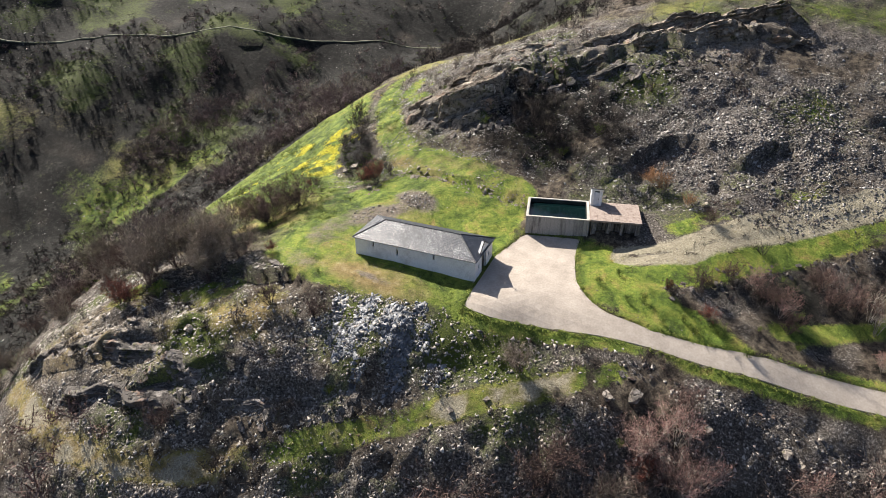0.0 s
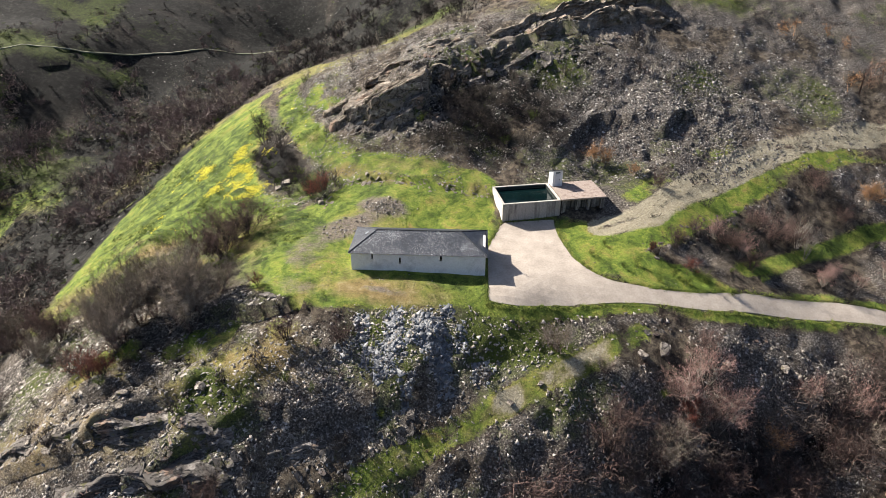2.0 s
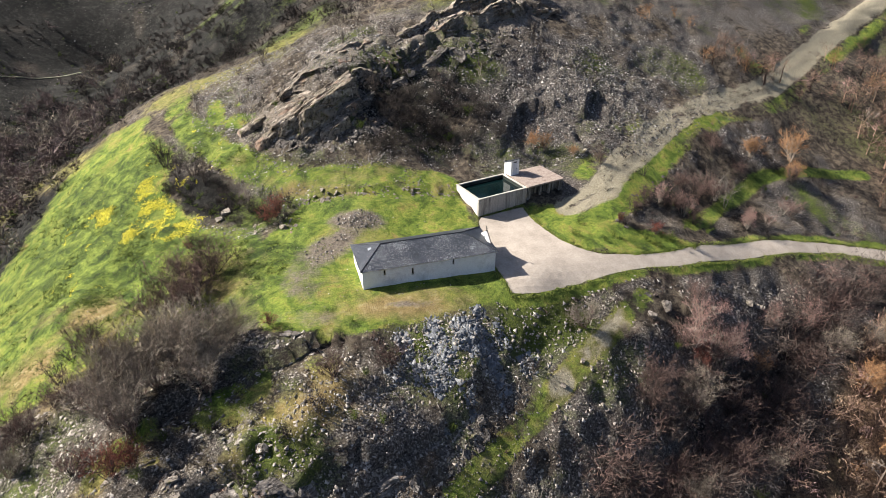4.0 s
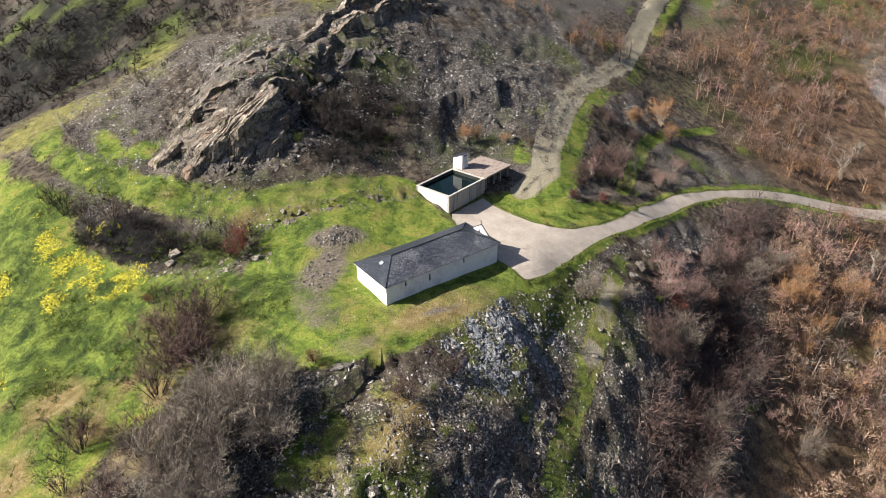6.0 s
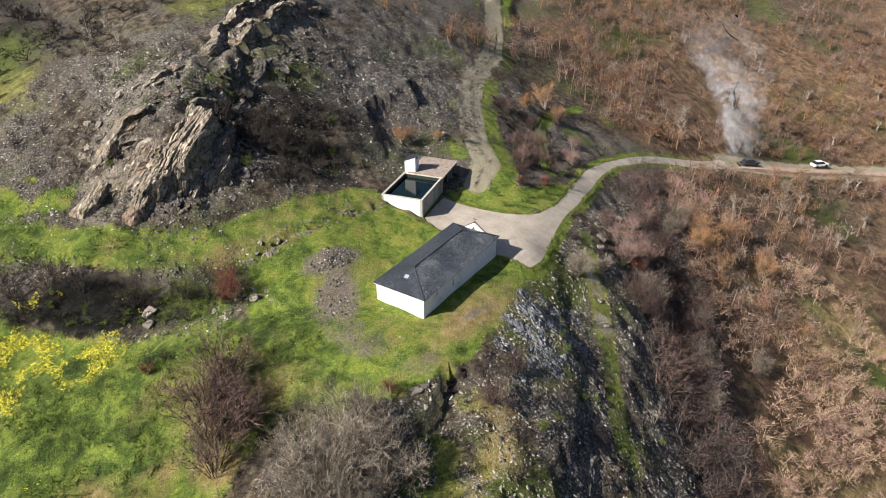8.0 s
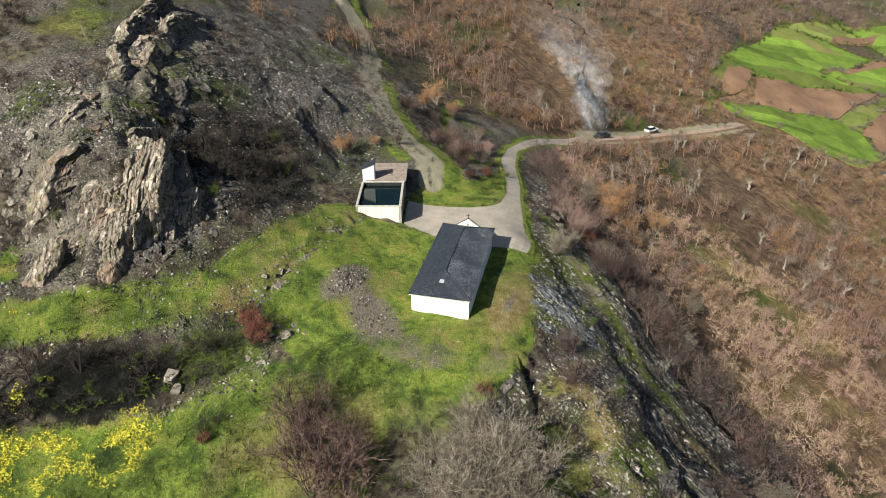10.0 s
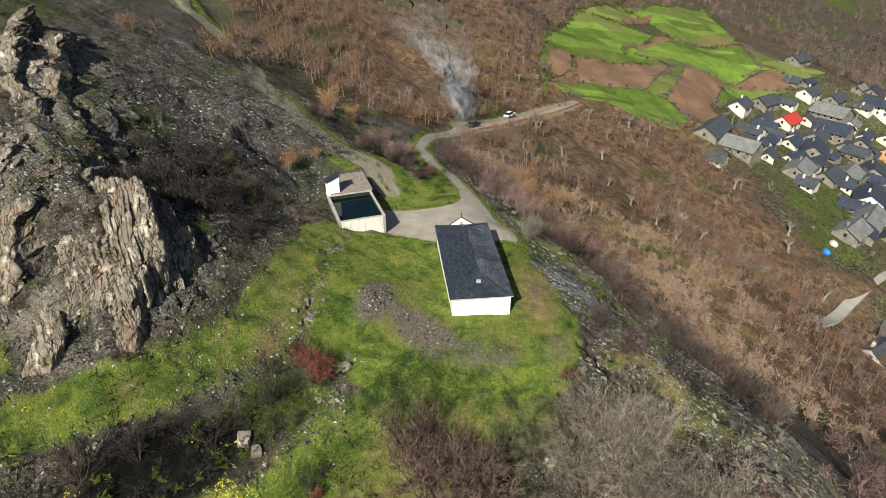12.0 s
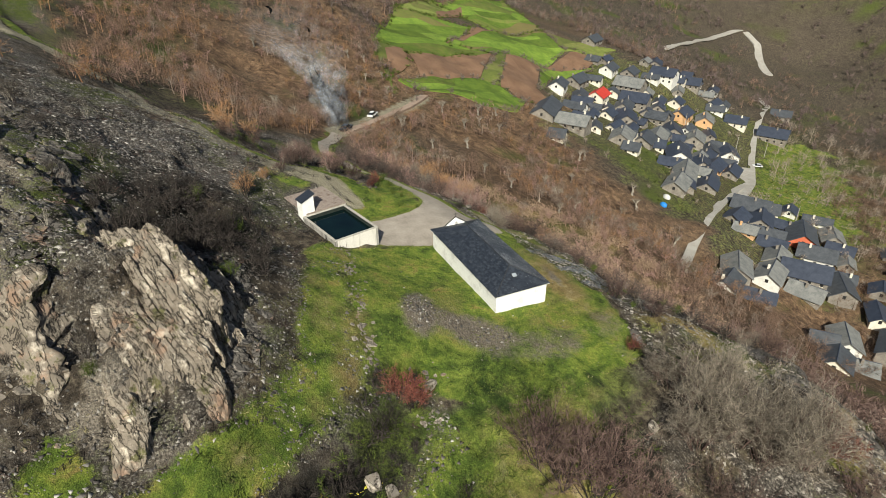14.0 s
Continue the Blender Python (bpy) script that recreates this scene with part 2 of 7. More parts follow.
def fit_land():
    n = len(CONTROL)
    d = CONTROL[:, None, :2] - CONTROL[None, :, :2]
    k = kernel((d ** 2).sum(2))
    p = np.c_[np.ones(n), CONTROL[:, :2] / 100]
    a = np.zeros((n + 3, n + 3))
    a[:n, :n], a[:n, n:], a[n:, :n] = k, p, p.T
    a[:n, :n] += 0.25 * np.eye(n)
    return np.linalg.solve(a, np.r_[CONTROL[:, 2], 0, 0, 0])


LAND = fit_land()


def base_height(x, y):
    """The smooth lie of the land."""
    x, y = np.asarray(x, float), np.asarray(y, float)
    flat_x, flat_y = x.ravel(), y.ravel()
    out = LAND[-3] + LAND[-2] * flat_x / 100 + LAND[-1] * flat_y / 100
    for (cx, cy, _), w in zip(CONTROL, LAND[:-3]):
        out += w * kernel((flat_x - cx) ** 2 + (flat_y - cy) ** 2)
    return out.reshape(x.shape)

# ---- ways across the land, as centre lines or outlines on the plan ----
DIRT_TRACK = [(20.5, 7.6), (26.2, 9.2), (33, 15), (42.6, 21.5), (55, 27.6), (69.4, 31.6), (84.5, 39.5), (104, 50.5), (130, 62), (180, 75)]
GRASS_PATH = [(7, 14.5), (-1.4, 16.6), (-11.8, 20.2), (-17.7, 26.5), (-21.5, 33), (-24.2, 38.5), (-26.7, 46.2), (-26, 52), (-23.5, 57)]
LOWER_PATH = [(22.6, -7.6), (15.8, -11), (11.8, -13.5), (5, -17.2), (-1.4, -20.7), (-7.1, -24.2), (-12.8, -27.5), (-18.2, -28.9), (-25, -29), (-31.5, -27.2), (-41, -23.4)]
SIDE_PATH = [(36, 3.5), (45, 8.5), (55, 13.8), (66, 15.5), (78, 15)]
ROAD_UPPER = [(15.3, 7.1), (15.8, 4.4), (16.6, 1.5), (18.3, -.7), (20.3, -1.75), (24.8, -1.95), (29.8, -1.4), (37.3, .1), (45.9, 1.6), (57.6, 1.9), (65.7, .7), (78.7, -2.4), (102, -11.6)]
ROAD_LOWER = [(7.35, -2.75), (7.35, -6.7), (10.4, -6.8), (14.8, -5.6), (20.2, -4.6), (25, -3.9), (30.1, -3.4), (37.4, -2.3), (45.2, -.9), (58.4, .1), (66, -1.4), (77, -4.4), (100, -13.8)]
VALLEY_TRACK = [(102, -12.7), (109, -18.5), (128, -33.8), (144.6, -49.2), (160, -62)]
VILLAGE_ROAD = [(52, -88), (60, -98), (73.5, -116.2), (90.2, -141.9), (112.4, -179.2), (123.9, -203.1), (148.9, -232.3), (167.3, -254.2), (187.4, -281.5), (223.3, -333.3), (239, -340.7)]
FAR_TRACK = [(300, -310), (330, -365), (356, -420), (362, -458), (338.7, -452.6), (313.7, -429.7), (287.8, -410.6)]
CATTLE_TRACK = [(-240, 52), (-178, 75), (-156.6, 86.7), (-131.6, 97), (-101, 115), (-76, 133), (-56.5, 150)]


def line_distance(x, y, line):
    """Distance on the plan to a line of points."""
    best = np.full(x.shape, 1e9)
    for (ax, ay), (bx, by) in zip(line, line[1:]):
        ux, uy = bx - ax, by - ay
        s = np.clip(((x - ax) * ux + (y - ay) * uy) / (ux * ux + uy * uy), 0, 1)
        best = np.minimum(best, np.hypot(x - ax - s * ux, y - ay - s * uy))
    return best


def inside(x, y, outline):
    """Signed distance on the plan to a closed outline, positive inside."""
    d = line_distance(x, y, outline + outline[:1])
    odd = np.zeros(x.shape, bool)
    for (ax, ay), (bx, by) in zip(outline, outline[1:] + outline[:1]):
        if ay != by:
            odd ^= ((ay > y) != (by > y)) & (x < (bx - ax) * (y - ay) / (by - ay) + ax)
    return np.where(odd, d, -d)


def right_of(x, y, line):
    """Distance on the plan to a line, positive on its right; far off past its ends."""
    best, side = np.full(x.shape, 1e9), np.ones(x.shape)
    for (ax, ay), (bx, by) in zip(line, line[1:]):
        ux, uy = bx - ax, by - ay
        s = np.clip(((x - ax) * ux + (y - ay) * uy) / (ux * ux + uy * uy), 0, 1)
        d = np.hypot(x - ax - s * ux, y - ay - s * uy)
        side = np.where(d < best, np.sign((x - ax) * uy - (y - ay) * ux), side)
        best = np.minimum(best, d)
    ends = np.minimum(np.hypot(x - line[0][0], y - line[0][1]), np.hypot(x - line[-1][0], y - line[-1][1]))
    return side * (best + 1.5 * np.clip((2.0 - ends) / 2.0, 0, 1) * 2)


def near(d, reach, soft):
    """1 within reach of a line, falling to 0 over soft."""
    return np.clip((reach + soft - d) / soft, 0, 1)


def patch(x, y, cx, cy, rx, ry, turn=0.0):
    """A soft oval: 1 in the middle, 0.5 on its rim."""
    c, s = math.cos(radians(turn)), math.sin(radians(turn))
    u, v = ((x - cx) * c + (y - cy) * s) / rx, (-(x - cx) * s + (y - cy) * c) / ry
    return np.clip(1 - 0.5 * (u * u + v * v), 0, 1)


PAVED = ROAD_UPPER + ROAD_LOWER[::-1] + [(7.35, 3), (9.0, 8.0), (15.2, 9.2)]
MEADOW = [(-17.5, 10), (-22, 18), (-27, 27), (-29, 42), (-32, 52), (-38, 56), (-45, 48), (-52, 30), (-52, 10), (-46, -2), (-36, -3), (-27, .5), (-21, 1), (-17, 1)]
TERRACE = [(-16.8, -6.2), (-13, -7.6), (-7, -8.9), (1, -7.6), (7.4, -7.1), (8, 8), (8, 13), (-4, 15.5), (-9, 17.5), (-13, 14.5), (-17.5, 9), (-19, 4), (-17.5, 0)]
VERGE = [(15.8, 8.8), (16.6, 1.5), (18.3, -.9), (24.8, -1.9), (30, -1.4), (33.5, -.7), (30, 1.2), (25.5, 3.2), (22.5, 5.6), (20, 8)]
GULLY = [(57, -2.5), (28.6, -12), (13, -18.6), (6.4, -23.8), (.7, -27.6), (-4, -33), (0, -39), (9.4, -32), (19.6, -26.6), (36, -20.8), (47, -13.2), (69.8, -4.5)]
EAST_SLOPE = [(70, -5), (47.4, -13.8), (36.4, -21.4), (20, -27.2), (9.8, -32.6), (0, -40), (10, -70), (70, -60)]
# scarps: lines with a drop on their right, and its height
SCARPS = [([(-11, 16.6), (-7, 15.6), (-3, 14.7), (2, 14), (7.4, 13.2)], .4), ([(-27.5, -12.9), (-23.5, -9.6), (-17.6, -9), (-11.9, -8.3), (-9.5, -9.2)], 1.1), ([(-37, -22.3), (-30, -22.8), (-27.5, -22.1), (-24.1, -19.4), (-21.5, -18.6)], 1.0),
          ([(-28, -25), (-20.7, -24.3), (-16.8, -21.2), (-12.9, -18.8), (-8.6, -19), (-5, -17.3), (0, -16)], .9), ([(-29.5, -18.4), (-25.2, -17.2), (-23, -16)], .6),
          ([(17.6, 20.8), (18.6, 21.9), (20.3, 24.6), (23.4, 26.1), (26.2, 25.8), (27.4, 24.4)], 1.0), ([(29.2, 22.4), (30.3, 23.9), (32.3, 26), (35.6, 28), (36.4, 26.6)], 1.0),
          ([(.7, 34.2), (5.7, 35), (9.9, 38), (15.4, 41.4), (21, 42.6), (28.5, 45.4), (36, 47)], 1.3)]
VILLAGE = [(110, -120), (150, -100), (200, -140), (262, -205), (205, -270), (150, -275), (60, -175), (45, -130), (75, -120)]
VILLAGE_GREEN = [(72, -180), (95, -172), (130, -215), (165, -262), (150, -300), (100, -260), (60, -215)]
FIELDS = [(213, -61), (274, -96), (342, -195), (315, -228), (250, -222), (219, -164), (162, -108), (150, -72), (186, -58)]


CRAGS = [[(-2.6, 29.6), (-4.5, 28.4), (-7, 28.4), (-9.5, 29.8)], [(-9.5, 29.5), (-12, 31.5), (-14.5, 33.4), (-12, 36)], [(-9, 38), (-4, 40), (4, 38.5), (11, 38), (18, 41), (28, 44)],
         [(-38, -21.5), (-30, -19.5), (-24, -19.5), (-17, -20)]]


def covers(x, y):
    """What lies on the ground, each from 0 to 1."""
    n1, n2, n3 = fbm(x / 9, y / 9, 4, 3), fbm(x / 3, y / 3, 4, 11), fbm(x / 40, y / 40, 4, 21)
    paved = inside(x, y, PAVED)
    far = np.hypot(x, y)
    west = np.clip((-x - 45 + .26 * np.clip(y - 20, 0, 200)) / 10, 0, 1) * (inside(x, y, MEADOW) < 1)
    terrace = np.clip(0.5 + inside(x, y, TERRACE) / 1.6 + 0.18 * n2, 0, 1)
    meadow = np.clip(0.5 + inside(x, y, MEADOW) / 4 + 0.3 * n1, 0, 1)
    path = near(line_distance(x, y, GRASS_PATH), 1.2, 1.8) * (0.85 + 0.3 * n2)
    bench = near(line_distance(x, y, GRASS_PATH[:4]), .8, 2.6) * np.clip(0.75 + 0.45 * n2, 0, 1)
    lower = line_distance(x, y, LOWER_PATH)
    low = near(lower, .6, 1.1) * np.clip(1.1 + 0.3 * n1, 0, 1)
    side = near(line_distance(x, y, SIDE_PATH), 0.4, 1.2) * np.clip(0.95 + 0.2 * n2, 0, 1)
    verge = np.clip(0.55 + inside(x, y, VERGE) / 2 + 0.3 * n2, 0, 1)
    kerbside = near(-paved, 0.8, 1.0) * (paved < 0) * np.clip(0.9 + 0.5 * n1, 0, 1)
    track = line_distance(x, y, DIRT_TRACK)
    crown = near(np.abs(track - 3.3), 0.9, 1.4) * np.clip(np.where(right_of(x, y, DIRT_TRACK) > 0, .8, .12) + 0.5 * n1, 0, 1)
    woods = np.clip((np.hypot(x - 8, y + 2) - 58) / 25, 0, 1) * (x > -20) * np.clip((60 - y) / 40, 0, 1)
    woods = np.maximum(woods, np.clip(.5 + inside(x, y, EAST_SLOPE) / 5 + .3 * n1, 0, 1))
    glades = np.clip(np.maximum(0.05 + 0.9 * fbm(x / 26, y / 26, 4, 31), .6 * near(line_distance(x, y, [(66, -185), (110, -212), (160, -280), (200, -335)]), 8, 22)), 0, 1) * woods * 0.7
    hillgrass = .95 * west * np.clip((-x - 70) / 25, 0, 1) * np.clip((165 - y) / 60, 0, 1) * np.clip(-.16 + 1.0 * fbm(x / 15, y / 15, 5, 41), 0, .8)
    tops = np.clip((y - 44) / 10, 0, 1) * np.clip((72 - y) / 14, 0, 1) * np.clip((30 - x) / 20, 0, 1) * np.clip(.3 + .6 * n1, 0, 1)
    knoll = np.maximum.reduce([patch(x, y, -17.5, 40, 5, 7, 10) * np.clip(.35 + .8 * n2, 0, 1), patch(x, y, -22, -14, 10, 3.4, 15) * np.clip(.42 + .8 * n2, 0, 1), patch(x, y, -25, 17, 8, 2.2, 128) * np.clip(.5 + .8 * n2, 0, 1)]) * 1.2
    grass = np.maximum.reduce([knoll, terrace, meadow * 0.95, path, bench, low * np.clip(.75 + .5 * n2, 0, 1), side, verge, kerbside, crown, hillgrass, tops * .7, 0.5 * np.clip(n1 - .35, 0, 1) * (far < 90) * (y > 0)])
    lush = np.maximum.reduce([np.clip(0.22 + inside(x, y, MEADOW) / 9 + 0.7 * n1, 0, 1) * meadow * np.clip(.45 + y / 18, .3, 1), patch(x, y, -12, 9.5, 6, 5) * np.clip(.85 + .7 * n2, 0, 1), patch(x, y, -9, 15, 6, 3, -25) * np.clip(.8 + .6 * n2, 0, 1), patch(x, y, 5.5, -5, 5, 2.2) * np.clip(.7 + .6 * n2, 0, 1), verge * np.clip(.5 + .7 * n1, 0, 1),
                              patch(x, y, -17, 6, 8, 9) * np.clip(.9 + .6 * n2, 0, 1), kerbside * .55, low * np.clip(.5 + .5 * n1, 0, 1) * np.clip((x + 6) / 8, 0, 1), side * .7, path * np.clip(.75 + .5 * n1, 0, 1), hillgrass * .8])
    dry = np.maximum.reduce([patch(x, y, -3.5, -6.0, 6.5, 2.0, -4) * np.clip(.8 + .5 * n2, 0, 1), low * np.clip(np.clip((-2 - x) / 8, .25, .85) + .5 * n2, 0, 1), bench * np.clip(.1 + .4 * n2, 0, 1), patch(x, y, 0, 8.5, 7, 4.5) * np.clip(.5 + .5 * n1, 0, 1), patch(x, y, -10.5, -3.5, 3.5, 4) * np.clip(.5 + .5 * n2, 0, 1),
                             patch(x, y, -24, -18, 12, 4.5, 12) * np.clip(.5 + .6 * n2, 0, 1), patch(x, y, -14, -14, 6, 3) * np.clip(.45 + .6 * n2, 0, 1), tops * .55, near(line_distance(x, y, [(8.5, 12.6), (0, 14.2), (-8, 16.4), (-13, 19)]), .6, 1.5) * np.clip(.3 + .5 * n2, 0, 1), patch(x, y, -34, 4, 15, 9) * np.clip(.42 + .7 * n2, 0, 1), np.clip(inside(x, y, EAST_SLOPE) / 6, 0, 1) * np.clip(.36 + .8 * n1, 0, 1)])
    earth = np.maximum.reduce([patch(x, y, -5.4, 9.6, 3.1, 1.6, -20) * 1.1, patch(x, y, -9.3, 5.8, 5.4, 2.1, 40) * np.clip(.9 + .4 * n2, 0, 1), patch(x, y, -12.8, .4, 2.0, 5.5, -10) * np.clip(.82 + .5 * n2, 0, 1),
                               patch(x, y, -3.0, -6.1, 2.2, .45, -8) * np.clip(.75 + .6 * n2, 0, 1), patch(x, y, -13, -5.5, 3.5, 1.6, -10) * np.clip(.5 + .5 * n2, 0, 1)])
    rut = np.maximum.reduce([near(np.abs(track - .85), .42, .5), near(track, 1.7, .8) * np.clip(.88 + .4 * n2, 0, 1) * np.clip((x - 19) / 8, .2, 1)])
    trodden = np.maximum.reduce([rut * (0.9 + 0.2 * n2), near(line_distance(x, y, VALLEY_TRACK), 2, 2), near(lower, .6, .9) * np.clip(np.clip(-x / 14, .1, .34) + .7 * n2, 0, 1)])
    rock = np.maximum.reduce([near(line_distance(x, y, c), 1.2, 2.2) * np.clip(.7 + .4 * n2, 0, 1) for c in CRAGS] + [patch(x, y, -11, 31.5, 9, 5.5, 10) * np.clip(.45 + .5 * n2, 0, 1)])
    scree = np.maximum.reduce([np.clip(0.70 + 0.5 * n1 + 0.3 * n2, 0, 1), patch(x, y, 31, 29, 17, 11, 10) * .95 + 0.15 * n2, patch(x, y, 1, -11.5, 9, 3) + .1 * n2, patch(x, y, -18, -17, 16, 6, 8) * np.clip(.9 + .3 * n2, 0, 1)])
    stone = scree * (1 - grass) * np.clip(1.25 - woods * 1.6, 0, 1) * (1 - 0.9 * west)
    # scorched cover; on the west side its black also carries scrub shade
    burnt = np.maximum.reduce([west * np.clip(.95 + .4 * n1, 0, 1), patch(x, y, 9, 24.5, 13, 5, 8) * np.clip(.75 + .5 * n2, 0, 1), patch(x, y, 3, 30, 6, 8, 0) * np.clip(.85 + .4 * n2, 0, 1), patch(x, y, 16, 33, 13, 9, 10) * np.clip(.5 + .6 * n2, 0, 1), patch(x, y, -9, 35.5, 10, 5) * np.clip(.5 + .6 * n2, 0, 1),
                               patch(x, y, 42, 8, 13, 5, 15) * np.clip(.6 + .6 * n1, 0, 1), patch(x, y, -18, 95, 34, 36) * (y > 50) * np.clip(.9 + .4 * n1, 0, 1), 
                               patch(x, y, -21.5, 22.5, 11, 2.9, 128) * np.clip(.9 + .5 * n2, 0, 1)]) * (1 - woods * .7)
    litter = woods * np.clip(0.8 + 0.4 * n3, 0, 1) * (1 - glades) * np.clip(1.6 - far / 330, .25, 1)
    hamlet = np.clip(.35 + np.maximum(inside(x, y, VILLAGE), inside(x, y, VILLAGE_GREEN)) / 14 + .8 * fbm(x / 9, y / 9, 4, 33) - .3, 0, .75)
    grass, lush, litter = np.maximum(grass, np.minimum(hamlet, np.where(inside(x, y, VILLAGE_GREEN) > 0, .62, .42))), np.maximum(lush, hamlet * np.clip(.6 * n1, 0, .5)), litter * (1 - .8 * hamlet)
    # gully: the ridge's shade put into the cover as near-black ground
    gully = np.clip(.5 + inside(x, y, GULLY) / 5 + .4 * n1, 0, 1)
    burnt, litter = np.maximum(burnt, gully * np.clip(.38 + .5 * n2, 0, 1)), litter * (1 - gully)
    moss = np.maximum(np.clip(0.24 + 0.38 * n1 + 0.3 * n3, 0, 1) * (1 - woods * .4) * (1 - .5 * west), west * np.clip((-x - 65) / 30, .2, 1) * np.clip(.12 + .9 * fbm(x / 12, y / 12, 4, 43), 0, .58)) * (1 - .7 * gully)
    return dict(grass=grass, lush=lush, dry=dry, earth=earth, track=trodden, rock=rock, stone=stone, burnt=burnt, litter=litter, moss=np.maximum(moss, glades), paved=paved, woods=woods)


def ground_height(x, y, cover=None):
    """The ground's height with its roughness."""
    x, y = np.asarray(x, float), np.asarray(y, float)
    c = cover or covers(x, y)
    z = base_height(x, y)
    far = np.hypot(x, y)
    soft = np.clip(np.maximum.reduce([c["grass"], c["earth"], c["track"], near(-c["paved"], 0.5, 1.5)]) * 1.2, 0, 1)
    rugged = 1 - soft
    tops = 1 - np.abs(value_noise((x * .8 + y * .5) / 3.4, (y * .8 - x * .5) / 1.6, 51))
    crag = np.maximum.reduce([patch(x, y, -7, 30, 9, 6, 20), patch(x, y, 8, 36, 14, 5, 10) * .8, patch(x, y, -24, -17, 9, 4, 20) * .8, patch(x, y, 0, -21.5, 18, 2.2, 18) * .6])
    coarse = .47 + .034 * np.maximum.reduce([-46 - x, x - 60, -33 - y, y - 56, 0 * x])   # spacing of the ground's grid
    z = z + rugged * (0.42 * fbm(x / 4.5, y / 4.5, 4, 61) / (1 + (coarse - .47) ** 2) + 0.16 * fbm(x / 1.1, y / 1.1, 3, 71) / (1 + (3 * (coarse - .47)) ** 2))
    z = z + rugged * crag * (1.3 * tops ** 2 - 0.5 + 0.7 * np.abs(fbm(x / 1.9, y / 2.6, 3, 81)))
    z = z + rugged * np.clip((far - 60) / 80, 0, 1) * 2.2 * fbm(x / 28, y / 28, 3, 91)
    for line, drop in SCARPS:
        side = right_of(x, y, line) + (.35 * fbm(x / 1.3, y / 1.3, 3, 121) + .5 * fbm(x / 4, y / 4, 2, 131)) * (far < 80)
        z = z + drop * np.where(side < 0, .75 * np.exp(np.maximum(side, -30) / 2.6), -.7 * np.exp(-np.maximum(side, 0) / 1.5))
    z = z + soft * 0.07 * fbm(x / 1.5, y / 1.5, 3, 101)
    z = z - 0.10 * near(np.abs(line_distance(x, y, DIRT_TRACK) - .85), .35, .4) + 0.25 * patch(x, y, -5.2, 9.8, 2.4, 1.2, -20) * np.abs(fbm(x / .8, y / .8, 3, 111))
    g = np.clip(inside(x, y, GULLY) / 6.5, 0, 1)
    z = z - 3.2 * g * g * (3 - 2 * g)
    # cut flat under the concrete and the buildings
    p = c["paved"]
    z = z - 0.3 * np.clip((p - 0.05) / 0.5, 0, 1) + 0.07 * near(-p, .5, .6) * (p < .05)
    return z


def spread(low, high, step, grow, reach):
    """Grid lines: even from low to high, then ever wider out to reach."""
    mid = np.arange(low, high + step, step)
    out, s, v = [], step, 0.0
    while v < reach:
        s *= grow
        v += s
        out.append(v)
    out = np.array(out)
    return np.r_[low - out[::-1], mid, mid[-1] + out]


def mesh_object(name, verts, faces, mat, smooth=True):
    me = bpy.data.meshes.new(name)
    me.from_pydata(verts, [], faces) if isinstance(verts, list) else fill_mesh(me, verts, faces)
    if mat:
        me.materials.append(mat)
    if smooth:
        me.polygons.foreach_set("use_smooth", np.ones(len(me.polygons), bool))
    me.update()
    return new(name, me)


def fill_mesh(me, verts, faces):
    """Fast fill from arrays; faces is an (n, k) array."""
    faces = np.asarray(faces, np.int32)
    k = faces.shape[1]
    me.vertices.add(len(verts))
    me.vertices.foreach_set("co", np.asarray(verts, np.float32).ravel())
    me.loops.add(faces.size)
    me.loops.foreach_set("vertex_index", faces.ravel())
    me.polygons.add(len(faces))
    me.polygons.foreach_set("loop_start", np.arange(0, faces.size, k, dtype=np.int32))
    me.polygons.foreach_set("loop_total", np.full(len(faces), k, np.int32))
    me.update(calc_edges=True)


GRID_X, GRID_Y = spread(-46, 60, 0.47, 1.035, 2400), spread(-33, 56, 0.47, 1.035, 2400)


def build_ground():
    x, y = np.meshgrid(GRID_X, GRID_Y)
    c = covers(x, y)
    z = ground_height(x, y, c)
    ny, nx = x.shape
    i = np.arange(nx * ny).reshape(ny, nx)
    quads = np.stack([i[:-1, :-1], i[:-1, 1:], i[1:, 1:], i[1:, :-1]], -1).reshape(-1, 4)
    ob = mesh_object("ground", np.stack([x, y, z], -1).reshape(-1, 3), quads, GROUND)
    for key in ("grass", "lush", "dry", "earth", "track", "rock", "stone", "burnt", "litter", "moss"):
        ob.data.attributes.new(key, "FLOAT", "POINT").data.foreach_set("value", np.clip(c[key], 0, 1).astype(np.float32).ravel())
    tagged(ob, "steep hillside of grass terraces, dark slate scree and winter heath", "ground", kind="structure")
    return z


GRID_Z = build_ground()


def lie(x, y):
    """Height of the ground's mesh at places on the plan."""
    x, y = np.asarray(x, float), np.asarray(y, float)
    i = np.clip(np.searchsorted(GRID_X, x) - 1, 0, len(GRID_X) - 2)
    j = np.clip(np.searchsorted(GRID_Y, y) - 1, 0, len(GRID_Y) - 2)
    u = (x - GRID_X[i]) / (GRID_X[i + 1] - GRID_X[i])
    v = (y - GRID_Y[j]) / (GRID_Y[j + 1] - GRID_Y[j])
    return (GRID_Z[j, i] * (1 - u) + GRID_Z[j, i + 1] * u) * (1 - v) + (GRID_Z[j + 1, i] * (1 - u) + GRID_Z[j + 1, i + 1] * u) * v


def ground_at(x, y):
    return float(lie(x, y))

# ---- helpers for things ----
def thing(name, x, y, z, turn=0.0, label="", category="", group="", kind=""):
    e = new(name)
    e.empty_display_size = 0.3
    e.matrix_world = pose(x, y, z, 0, 0, turn)
    return tagged(e, label, category, group, kind)


